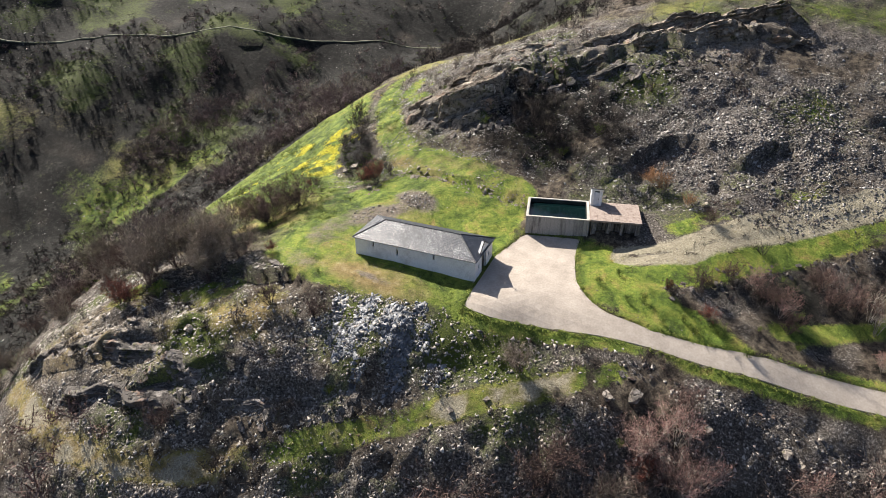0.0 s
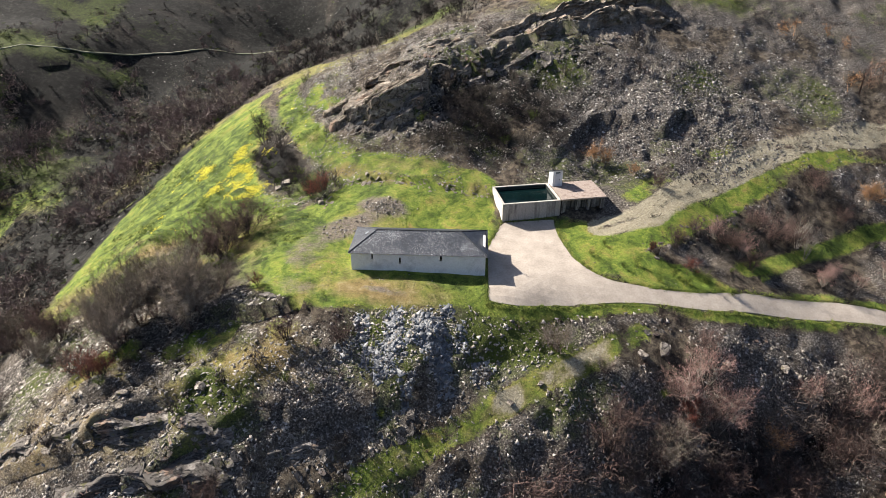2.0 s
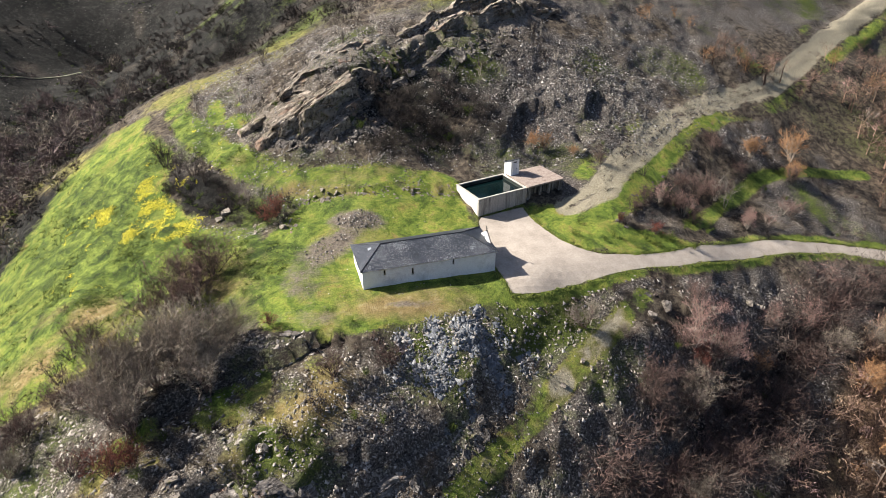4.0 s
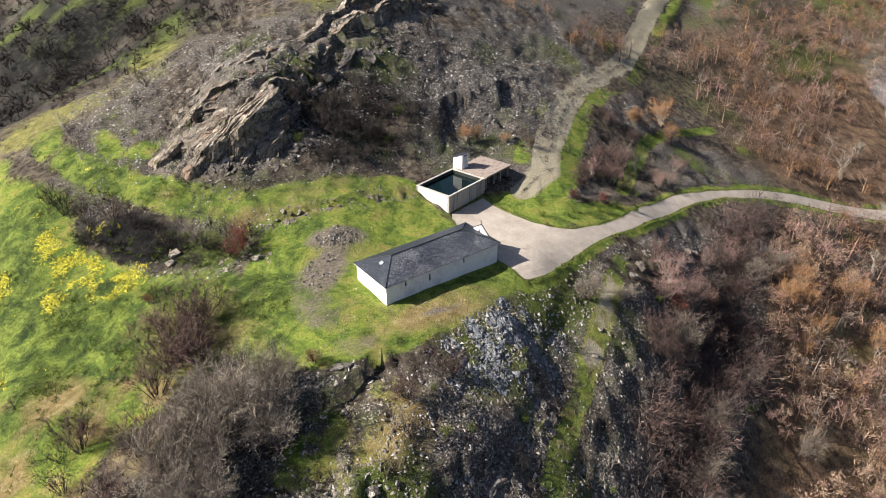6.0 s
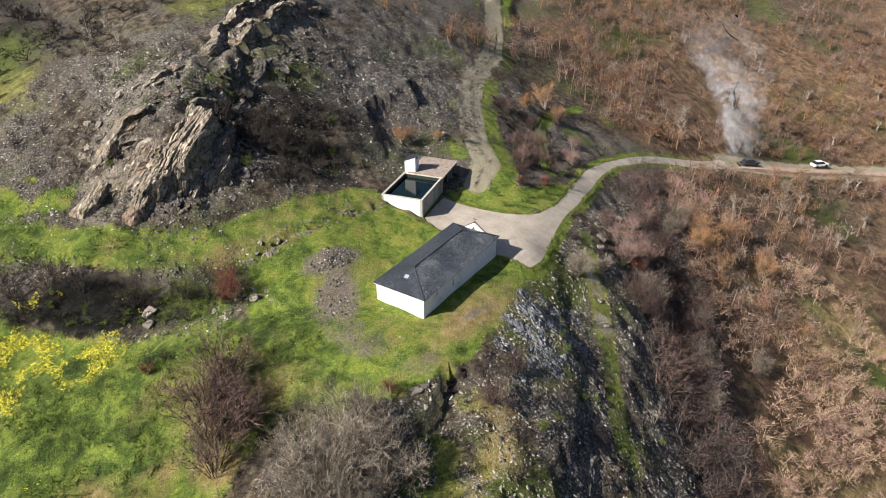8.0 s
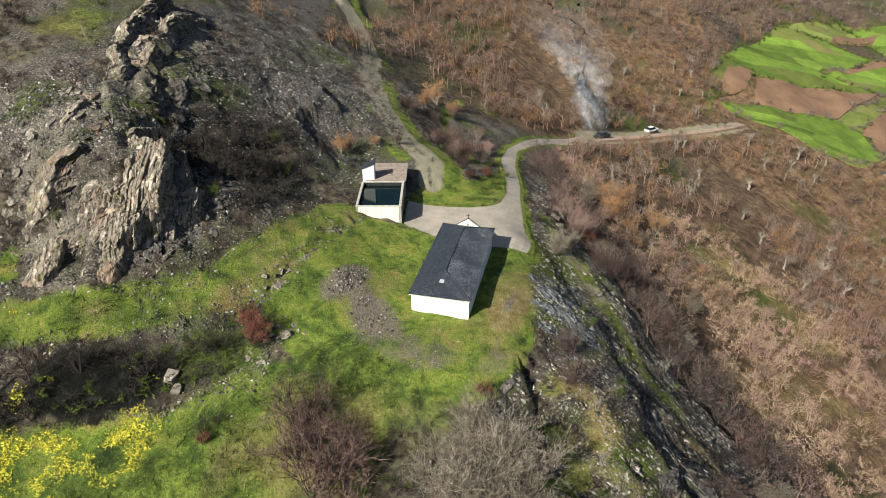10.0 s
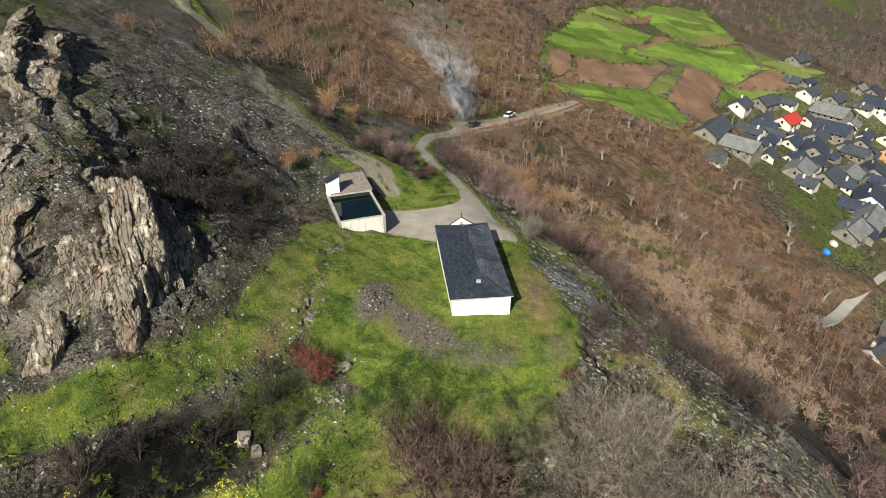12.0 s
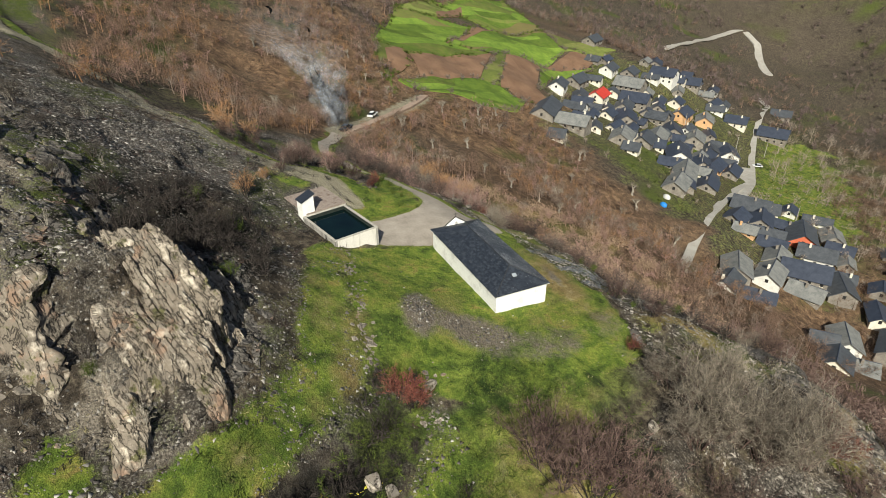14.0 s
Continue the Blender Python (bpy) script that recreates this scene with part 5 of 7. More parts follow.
outcrop("broken pale slabs on the hill crest", [(-14, 37), (-9, 41), (-4, 42), (4, 41.5), (11, 42), (18, 45), (28, 47)], 2.2, 200, .25, 1.2, SLAB_LIGHT, 5, loose=True)
outcrop("broken slabs along the shoulder below the terrace", [(-36, -22), (-30, -21), (-24, -21), (-17, -21)], 1.6, 130, .2, .9, SLAB_LIGHT, 6, loose=True)
outcrop("loose dark slabs on the lower slope", [(-22, -23.6), (-14, -23), (-6, -20.6), (1, -17.2)], 1.6, 110, .2, .8, SLAB_DARK, 7, loose=True)
outcrop("shattered slate bank under the access road", [(22, -7.2), (28, -6), (34, -5), (42, -5.2)], 1.2, 110, .12, .5, SLAB_DARK, 9, loose=True)
outcrop("stony bank between the grass path and the terrace", [(-17, 13.8), (-13.5, 12.6), (-12, 11.5)], 1.2, 60, .12, .5, SLAB_LIGHT, 10, loose=True)
outcrop("low stone bank behind the terrace grass", [(-10.5, 16.0), (-7, 15.2), (-3, 14.3), (2, 13.6), (7.2, 12.8)], .9, 130, .16, .5, SLAB_LIGHT, 11, loose=True)
outcrop("tumbled stone below the dirt track's shoulder", [(25, 3.6), (29, 5.2), (34, 9.5), (40, 13.5), (48, 18)], 1.2, 130, .12, .5, SLAB_DARK, 12, loose=True)

BOULDERS = [slab_mesh(40 + k, 1.0) for k in range(5)]
for me in BOULDERS:
    me.materials.append(CRAGROCK)
boulder_seed = random.Random(31)
for x, y, s in ((37.7, -7.1, 1.0), (38.9, -7.6, .9), (12.3, -13.3, .55), (-20.1, 19.2, 1.2), (-20.9, 18.3, .9), (22.3, -9.6, 1.0), (24.6, -8.9, 1.3), (27.5, 17, .7), (-13.6, 12.2, .9), (9.5, -15, .6), (31, -8.5, .8), (-22.6, -2.6, .9), (-18, -17.5, 1.0)):
    ob = new("boulder", BOULDERS[boulder_seed.randrange(5)])
    ob.matrix_world = pose(x, y, ground_at(x, y) + s * .15, boulder_seed.uniform(-25, 25), boulder_seed.uniform(-25, 25), boulder_seed.uniform(0, 360)) @ Matrix.Diagonal((s * .95, s * .75, s * .55, 1))
    tagged(ob, "pale angular boulder lying on the slope", "boulder", "boulders on the slopes")

# ---- winter shrubs and trees: bare branching twigs ----
def twig_material(name, low, high, each=0.3):
    m, t, b = material(name, 0.9, 0.0, 0.1)
    g = t.nodes.new("ShaderNodeNewGeometry")
    c = ramp(t, g.outputs["Random Per Island"], (0.0, low), (1.0, high))
    rnd = t.nodes.new("ShaderNodeObjectInfo").outputs["Random"]
    c = blend(t, 1.0, c, span(t, rnd, 0, 1, 1 - each, 1 + each), "MULTIPLY")
    t.links.new(c, b.inputs["Base Color"])
    return m


TWIG = {
    "grey": twig_material("grey_winter_twigs", (0.10, 0.085, 0.068), (0.32, 0.275, 0.222)),
    "brown": twig_material("purple_brown_twigs", (0.055, 0.036, 0.032), (0.165, 0.112, 0.096)),
    "tan": twig_material("tan_oak_scrub_twigs", (0.17, 0.115, 0.078), (0.46, 0.335, 0.235)),
    "mauve": twig_material("mauve_birch_twigs", (0.070, 0.052, 0.049), (0.21, 0.158, 0.147)),
    # dusk: grey twigs darkened to carry gully shade; village woods share the tone
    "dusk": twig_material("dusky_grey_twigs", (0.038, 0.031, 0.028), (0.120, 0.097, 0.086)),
    "dark": twig_material("dark_scorched_twigs", (0.017, 0.015, 0.014), (0.064, 0.053, 0.047)),
    "red": twig_material("red_bramble_twigs", (0.080, 0.030, 0.024), (0.24, 0.092, 0.068)),
    "rust": twig_material("rust_leaved_twigs", (0.14, 0.075, 0.038), (0.42, 0.245, 0.130)),
    "pink": twig_material("pinkish_birch_twigs", (0.14, 0.082, 0.072), (0.36, 0.235, 0.205)),
    "pale": twig_material("pale_lichened_wood", (0.14, 0.122, 0.10), (0.33, 0.30, 0.255)),
    "gorse": twig_material("green_gorse_sprigs", (0.030, 0.048, 0.012), (0.115, 0.145, 0.030)),
    "bloom": twig_material("yellow_broom_flowers", (0.30, 0.29, 0.03), (0.72, 0.64, 0.09)),
    "wood": twig_material("woodland_brown_twigs", (0.075, 0.048, 0.037), (0.29, 0.195, 0.145)),
    "woodgrey": twig_material("woodland_grey_twigs", (0.11, 0.088, 0.072), (0.29, 0.24, 0.20)),
    "blade": twig_material("grass_tuft_blades", (0.060, 0.085, 0.022), (0.21, 0.235, 0.058)),
    "straw": twig_material("dry_grass_blades", (0.20, 0.17, 0.075), (0.42, 0.37, 0.19)),
}


def spikes(start, end, radius):
    """Three-sided tapering twigs from start to end, as arrays."""
    n = len(start)
    d = unit(end - start)
    side = unit(np.cross(d, np.where(np.abs(d[:, 2:]) < .9, [[0, 0, 1.0]], [[1.0, 0, 0]])))
    up = np.cross(d, side)
    ring = [start + radius[:, None] * (side * math.cos(a) + up * math.sin(a)) for a in (0, 2.094, 4.189)]
    verts = np.stack([*ring, end], 1).reshape(-1, 3)
    faces = (np.array([(0, 1, 3), (1, 2, 3), (2, 0, 3)])[None] + 4 * np.arange(n)[:, None, None]).reshape(-1, 3)
    return verts, faces


def slivers(start, end, radius, rng):
    """Thin three-cornered twigs, for trees far off."""
    n = len(start)
    side = unit(np.cross(end - start, rng.normal(0, 1, (n, 3))))
    verts = np.stack([start - side * radius[:, None], start + side * radius[:, None], end], 1).reshape(-1, 3)
    return verts, np.arange(3 * n).reshape(-1, 3)


def sprout(rng, start, end, radius, per, reach, spread_out, lift, thin):
    """The next order of branches: per of them on each branch."""
    n = len(start)
    k = np.repeat(np.arange(n), per)
    f = rng.uniform(.25, 1.0, n * per)[:, None]
    s = start[k] + (end[k] - start[k]) * f
    length = np.linalg.norm(end - start, axis=1)[k] * reach * rng.uniform(.55, 1.25, n * per)
    d = unit(unit(end[k] - start[k]) + spread_out * rng.normal(0, 1, (n * per, 3)) + [0, 0, lift])
    return s, s + d * length[:, None], radius[k] * thin * rng.uniform(.7, 1.2, n * per)


def bush(seed, height, width, stems, per, thick, lean=.55, trunk=0.0):
    """A bare shrub or tree at the origin: (stem arrays, twig arrays)."""
    rng = np.random.default_rng(seed)
    a, out = rng.uniform(0, 2 * np.pi, stems), rng.uniform(.2, 1.0, stems) * width / 2
    base = np.c_[np.cos(a) * out * .18, np.sin(a) * out * .18, np.full(stems, trunk - .15)]
    tip = np.c_[np.cos(a) * out * lean * 1.6, np.sin(a) * out * lean * 1.6, trunk + (height - trunk) * rng.uniform(.6, .92, stems)]
    r = np.full(stems, thick)
    woody = [(base, tip, r)]
    if trunk:
        woody.append((np.array([[0, 0, -.3]]), np.array([[0.05, 0, trunk * 1.5]]), np.array([thick * 2.2])))
    s1 = sprout(rng, base, tip, r, per[0], .52, .46, .12, .6)
    s2 = sprout(rng, *s1, per[1], .55, .55, .10, .7)
    s3 = sprout(rng, *s2, per[2], .5, .75, .05, .8)
    join = lambda parts: tuple(np.concatenate(c) for c in zip(*parts))
    return join(woody + [s1]), join([s2, s3])


def shrub_thing(name, seed, kind, label, category, group="", parts=("branch_frame", "crown"), wood=None, **how):
    stems, twigs = bush(seed, **how)
    e = thing(name, 0, 0, 0, 0, label, category, group)
    for part_name, arrays, mat in ((parts[0], stems, TWIG[wood or "dark"]), (parts[1], twigs, TWIG[kind])):
        shape = spikes(*arrays) if part_name == parts[0] else slivers(*arrays, np.random.default_rng(seed))
        ob = mesh_object(part_name, *shape, mat, smooth=False)
        ob.parent = e
    return e


SHRUBS = {
    "grey": ("shrub", "grey bare-branched winter shrub on the slope", dict(height=4.2, width=5.6, stems=18, per=(9, 6, 7), thick=.044), "brown"),
    "brown": ("shrub", "purplish-brown leafless shrub on the stony slope", dict(height=3.4, width=4.6, stems=15, per=(7, 6, 5), thick=.044), "dark"),
    "dark": ("shrub", "low dark scorched shrub with bare stems", dict(height=2.2, width=3.0, stems=10, per=(5, 4, 3), thick=.045), "dark"),
    "red": ("bramble_bush", "reddish-brown bramble bush beside the path", dict(height=1.8, width=2.8, stems=12, per=(8, 6, 6), thick=.032), "dark"),
    "pink": ("shrub", "pinkish leafless sapling thicket on the bank", dict(height=4.0, width=4.4, stems=12, per=(7, 6, 5), thick=.038), "pale"),
    "rust": ("oak_sapling", "rust-brown sapling holding dead leaves", dict(height=4.2, width=4.0, stems=10, per=(8, 7, 6), thick=.06), "grey"),
    "gorse": ("gorse_bush", "dense dark green gorse bush", dict(height=1.3, width=2.0, stems=12, per=(6, 4, 3), thick=.025), "gorse"),
    "pale": ("dead_sapling", "dead pale sapling with bare branches", dict(height=3.2, width=2.6, stems=5, per=(5, 3, 2), thick=.045), "pale"),
}
PROTO = {}


def plant(kind, x, y, size=1.0, turn=None, rng=random.Random(77)):
    """Sets out a shrub of a kind; the first of three forms is built, the rest are copies."""
    name, label, how, wood = SHRUBS[kind]
    form = rng.randrange(3)
    m = pose(x, y, ground_at(x, y), rng.uniform(-5, 5), rng.uniform(-5, 5), rng.uniform(0, 360) if turn is None else turn)
    key = (kind, form)
    s = size * rng.uniform(.88, 1.12)
    if key not in PROTO:
        PROTO[key] = shrub_thing(name, 100 + 10 * sorted(SHRUBS).index(kind) + form, kind, label, "shrub", kind + " shrubs on the slopes", wood=wood, **how)
        ob = PROTO[key]
        ob.matrix_world = m
    else:
        ob = copy_thing(PROTO[key], m)
    ob.scale = (s, s, s * rng.uniform(.85, 1.1))
    return ob


PLANTING = {
    "grey": [(-24.5, -6.5, 1.25), (-26.2, -8, 1.1), (-22.8, -7.8, 1.0), (-25.4, -4.6, .9), (-29.6, -11.2, 1), (-28, -8.5, 1.0), (-22, -9.8, .8), (-27.8, -12.8, .8), (14.2, -9.6, .5), (-49.8, -2.5, 1), (-20.3, -6.2, .7)],
    "brown": [(-25.6, 5.0, 1.35), (-24.0, 6.6, 1.25), (-23.6, 4.0, 1.1), (-21.8, 7.4, 1.1), (-27.4, 2.6, 1.1), (-23.5, 3.0, .8), (-34, 1.5, .8), (-30.5, -3, .95), (-33.5, -6.5, .9), (-38, -7, .9), (-42, -4.5, .8), (-11.5, -12.5, .6), (-6.4, -12, .6), (28.4, 4.6, .6), (34.2, 6, .7), (41, 9, .75), (43.5, 9.5, .9), (31, 7, .5), (37, 4, .6), (29, -8, .7),
              (24, -17, .8), (18.5, -17, .9), (30, -16, 1), (36, -17, 1), (26, -21, .9), (19, -21.5, .8), (33, -22, .9), (42, -13, .9)],
    "dark": [(-12.6, 16.4, .7), (-14.4, 17.8, .8), (-15.8, 16.2, .7), (-18.6, 15.6, .6), (-13.2, 13.4, .5), (2.2, 26.4, 1), (4, 28, 1.1), (3.4, 24.4, .9), (5.8, 26, 1), (1.4, 31.4, 1), (6.5, 30, 1), (9, 28, .9), (12, 29.5, .9), (7.6, 23.8, .9), (15, 27, .8), (10.6, 32.6, .9), (-17.2, 17.6, .7), (-20, 21.5, 1.0), (-22.4, 25.5, 1.1), (-24, 28.4, 1.25), (-26.2, 30.5, 1.25), (-27.8, 33.5, 1.2), (-29, 36.5, 1.0), (-19, 19.5, .6), (-36, -1.5, .9), (-33.4, 3.5, .9), (-35.5, 1.8, .7),
             (-23.8, 14.4, .6), (-28.9, 10.8, .4), (-37.6, 10.6, .5), (-22.8, 13.6, .5), (9.3, 20.6, .8), (5, 20.5, .8), (2.5, 21.5, .7), (12, 21, .9), (16, 20.5, .8), (0, 21.5, .7), (-19.7, -19.5, .8),
             (-13.3, -15.7, .7), (-16, -17, .6), (-24, -20.5, .7), (-30, -22, .8), (-9, -26, .7), (1.5, -21.5, .7), (19.3, -6.6, .5), (26, 3, .6), (34, 12, .6), (46, 13, .8), (52, 15.5, .8), (58, 18, .8)],
    "red": [(-14, 14.9, 1.15), (-15.2, 14.2, .8), (-29.4, -15.8, 1.3), (-27.6, -16.2, .9), (-16.2, -5.6, .5), (29.6, 1.4, .7), (25.5, 3.4, .5), (-24.5, 14, .45), (27, -13.4, 1.1)],
    "pink": [(26.4, -12.1, .9), (28.7, -10.4, .9), (29.5, -13.5, .9), (31, -12.5, .8), (36, 5.2, .75), (45, -9.3, .8), (40, -9, .6)],
    "rust": [(21.3, 20, .62), (22.8, 19.4, .45), (25.7, 16.8, .4), (35.6, -12.6, .6), (51.1, -18.8, 1), (53, -16, .9), (58.6, -27, .9), (50, -21.5, .8), (56, 17, .8), (61, 13, .8), (64, 17, .9), (47, -17, .8), (62, -21, 1)],
    "gorse": [(17.6, .2, .5), (18.8, 2.4, .55), (20.6, 4.2, .5), (22, .6, .45), (25.6, -.6, .5), (28.6, -.4, .6), (30.2, 1.0, .6), (-9, -7.4, .4), (9.5, 22.4, .9), (13.4, 25.3, .9), (-2, 24.5, .9), (-27, -17.5, .7), (-22, -15, .6), (33.5, -1.0, .7), (31, .2, .8), (27.5, .5, .7), (23.5, 1.2, .6), (-10.5, -16.5, .8), (-12, 34, .8), (-3, 25.8, .7), (38, 2.4, .7)],
    "pale": [(29, -13.4, 1.1), (15, -9.4, .8), (-15.5, 31.6, .7), (-16.9, 41.3, .7), (-17.2, 42.2, .7), (-22, 40.4, .6), (44.6, 9.4, 1), (-14, -14.5, .5), (-9.6, -12.8, .5), (-19, -15, .5), (-21.5, -17.8, .6), (45, 8, 1)],
}
for kind, spots in PLANTING.items():
    for x, y, s in spots:
        plant(kind, x, y, s)
fill = np.random.default_rng(12)
x, y = thrown(fill, 200, (-24, 32, 34, 62), lambda x, y, c: (c["grass"] < .4) * .45)
for px, py in zip(x, y):
    plant("dark" if fill.random() < .6 else "pale", px, py, fill.uniform(.35, .7))
x, y = thrown(fill, 130, (-30, -32, 60, -9), lambda x, y, c: (c["grass"] < .35) * (np.abs(y + 8 + x * .05) > 2) * .7 * (line_distance(x, y, LOWER_PATH) > 1.5))
for px, py in zip(x, y):
    plant(("dark", "dark", "brown", "gorse", "dark", "grey")[int(fill.integers(6))] if px > 4 or py < -24 else ("dark", "pale", "gorse")[int(fill.integers(3))], px, py, fill.uniform(.35, .75))

x, y = thrown(fill, 90, (22, -1, 64, 20), lambda x, y, c: (c["grass"] < .4) * (c["track"] < .2) * (c["paved"] < -1.5) * .7)
for px, py in zip(x, y):
    plant(("brown", "dark", "brown", "pink", "gorse")[int(fill.integers(5))], px, py, fill.uniform(.3, .65))
x, y = thrown(fill, 110, (-62, -30, -32, 0), lambda x, y, c: (c["grass"] < .5) * .6)
for px, py in zip(x, y):
    plant(("brown", "grey", "brown", "dark", "gorse")[int(fill.integers(5))], px, py, fill.uniform(.35, .75))


# ---- low growth that nobody could count ----
def tufts(name, x, y, height, blades, width, mat, label, category, rng, lift=.8):
    n = len(x)
    k = np.repeat(np.arange(n), blades)
    h = np.asarray(height if np.ndim(height) else np.full(n, height))
    z = lie(x, y)
    start = np.stack([x, y, z - .03], -1)[k] + np.c_[rng.normal(0, 1, (n * blades, 2)) * (h[k] * .35)[:, None], np.zeros(n * blades)]
    d = unit(rng.normal(0, 1, (n * blades, 3)) * [1, 1, .4] + [0, 0, lift])
    end = start + d * (h[k] * rng.uniform(.6, 1.3, n * blades))[:, None]
    verts, faces = spikes(start, end, h[k] * width * rng.uniform(.6, 1.3, n * blades))
    return tagged(mesh_object(name, verts, faces, TWIG[mat], smooth=False), label, category, kind="stuff")


low = np.random.default_rng(44)
x, y = thrown(low, 80000, (-48, -9, 30, 50), lambda x, y, c: np.clip(c["grass"] * 1.4 - .5, 0, 1) * (c["paved"] < -.1) * np.clip(.6 + .8 * fbm(x / 2.5, y / 2.5, 3, 13), 0, 1))
tufts("grass_tufts", x, y, low.uniform(.06, .2, len(x)), 3, .2, "blade", "uneven tufts of bright green winter grass", "grass", low)
x, y = thrown(low, 90000, (6, -9, 70, 10), lambda x, y, c: (c["paved"] > -.45) * (c["paved"] < .06))
tufts("verge_grass", x, y, low.uniform(.08, .24, len(x)), 4, .16, "blade", "rank green grass along the concrete's edge", "grass", low)
x, y = thrown(low, 9000, (-40, -30, 60, 56), lambda x, y, c: np.clip(1 - np.abs(c["grass"] - .5) * 3, 0, 1) * (c["paved"] < -.1))
tufts("dry_grass", x, y, low.uniform(.15, .4, len(x)), 5, .09, "straw", "dry straw-coloured grass tufts", "grass", low)
x, y = thrown(low, 12000, (-44, -34, 75, 66), lambda x, y, c: (1 - c["grass"]) * (c["earth"] < .4) * np.clip(.25 + .9 * fbm(x / 5, y / 5, 3, 14), 0, 1) * (c["paved"] < -.5))
tufts("heath", x, y, low.uniform(.25, .8, len(x)), 6, .06, "dark", "low dark burnt heath on the hillside", "heath", low)
x, y = thrown(low, 7000, (-44, -34, 75, 66), lambda x, y, c: (1 - c["grass"]) * (c["earth"] < .4) * np.clip(.1 + .9 * fbm(x / 6, y / 6, 3, 15), 0, 1) * (c["paved"] < -.5))
tufts("heather", x, y, low.uniform(.25, .7, len(x)), 9, .05, "brown", "brown winter heather between the stones", "heather", low)
x, y = thrown(low, 52000, (-42, 14, -20, 42), lambda x, y, c: np.clip(np.maximum.reduce([patch(x, y, -29.5, 28, 3.5, 5, 25), patch(x, y, -36, 30, 3, 3), patch(x, y, -31, 24, 4, 2.5), patch(x, y, -26, 20, 3, 2)]) * 1.4 - .85 + .9 * fbm(x / 1.8, y / 1.8, 3, 16), 0, 1))
tufts("broom_flowers", x, y, low.uniform(.08, .24, len(x)), 4, .22, "bloom", "patches of yellow flowering broom in the meadow", "broom", low)
x, y = thrown(low, 10000, (-50, -6, -14, 44), lambda x, y, c: np.clip(c["lush"], 0, 1) * np.clip(.2 + fbm(x / 4, y / 4, 3, 17), 0, 1))
tufts("meadow_scrub", x, y, low.uniform(.25, .6, len(x)), 8, .07, "gorse", "dark green scrub in the meadow", "scrub", low)

# ---- woods on the far slopes ----
def woods(name, x, y, height, twigs, mat, label, rng, thick=.05, squat=1.0):
    """Many bare trees as one mesh: trunks, forking limbs and soft crowns of fine twigs."""
    n = len(x)
    h = height * rng.uniform(.6, 1.35, n)
    foot = np.stack([x, y, lie(x, y)], -1)
    limbs, fine = max(4, twigs // 6), twigs * 3
    k = np.repeat(np.arange(n), limbs)
    s1 = foot[k] + np.c_[rng.normal(0, .02, (n * limbs, 2)) * h[k][:, None], rng.uniform(.12, .5, n * limbs) * h[k] / squat]
    d = unit(rng.normal(0, 1, (n * limbs, 3)) * [1, 1, .4] + [0, 0, .75 / squat])
    e1 = s1 + d * (h[k] * .42 * squat * rng.uniform(.6, 1.1, n * limbs))[:, None]
    k2 = np.repeat(np.arange(n), fine)
    pick = k2 * limbs + rng.integers(0, limbs, n * fine)
    f = rng.uniform(.3, 1.0, n * fine)[:, None]
    s2 = s1[pick] + (e1[pick] - s1[pick]) * f + rng.normal(0, .075, (n * fine, 3)) * h[k2][:, None]
    d2 = unit(d[pick] + rng.normal(0, .9, (n * fine, 3)) + [0, 0, .3])
    e2 = s2 + d2 * (h[k2] * .13 * squat * rng.uniform(.4, 1.3, n * fine))[:, None]
    start = np.concatenate([foot - [0, 0, .4], s1, s2])
    end = np.concatenate([foot + np.c_[rng.normal(0, .3, (n, 2)) / squat, h * .7 / squat ** 2], e1, e2])
    r = np.concatenate([h * .025, thick * .95 * h[k] / height, thick * .75 * rng.uniform(.6, 1.4, n * fine)])
    verts, faces = slivers(start, end, r, rng)
    return tagged(mesh_object(name, verts, faces, TWIG[mat], smooth=False), label, "woodland", kind="stuff")


OPEN = lambda x, y: (inside(x, y, VILLAGE) < 0) * (inside(x, y, FIELDS) < -1) * (line_distance(x, y, VALLEY_TRACK) > 4) * (line_distance(x, y, VILLAGE_ROAD) > 4)
tr = np.random.default_rng(70)
east = lambda thin: (lambda x, y, c: np.maximum(np.hypot(x - 10, y) > 62, inside(x, y, EAST_SLOPE) > 1) * OPEN(x, y) * (c["paved"] < -3) * np.clip(thin + .8 * fbm(x / 22, y / 22, 3, 23), 0, 1) * (np.clip((62 - y) / 30, 0, 1)))
for mat, count, size, label, region in (("wood", 11000, 4.8, "leafless purplish-brown woodland on the slope", (14, -260, 330, 40)), ("rust", 2600, 4.2, "rust-coloured oak scrub on the slope", (40, -170, 260, 50)),
                                        ("woodgrey", 3400, 4.8, "grey bare chestnut woodland on the slope", (20, -300, 380, 30)), ("pink", 1700, 3.8, "pinkish bare thicket on the slope", (40, -140, 240, 50))):
    x, y = thrown(tr, count, region, east(.5 if mat == "wood" else .35))
    woods("wood", x, y, size, 38, mat, label, tr, thick=.05)
x, y = thrown(tr, 4200, (150, -700, 700, -40), lambda x, y, c: (inside(x, y, VILLAGE) < 0) * (inside(x, y, FIELDS) < 0) * (line_distance(x, y, FAR_TRACK) > 8) * np.clip(.5 + .7 * fbm(x / 60, y / 60, 3, 24), 0, 1))
# mauve twigs here: distance haze put into the woodland's colour
woods("wood", x, y, 7, 14, "mauve", "far mauve-brown woodland beyond the village", tr, thick=.3)
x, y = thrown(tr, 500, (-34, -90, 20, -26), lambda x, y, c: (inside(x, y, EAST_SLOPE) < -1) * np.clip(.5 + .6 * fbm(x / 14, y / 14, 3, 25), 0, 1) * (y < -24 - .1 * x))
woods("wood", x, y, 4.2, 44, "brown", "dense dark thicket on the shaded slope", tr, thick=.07)
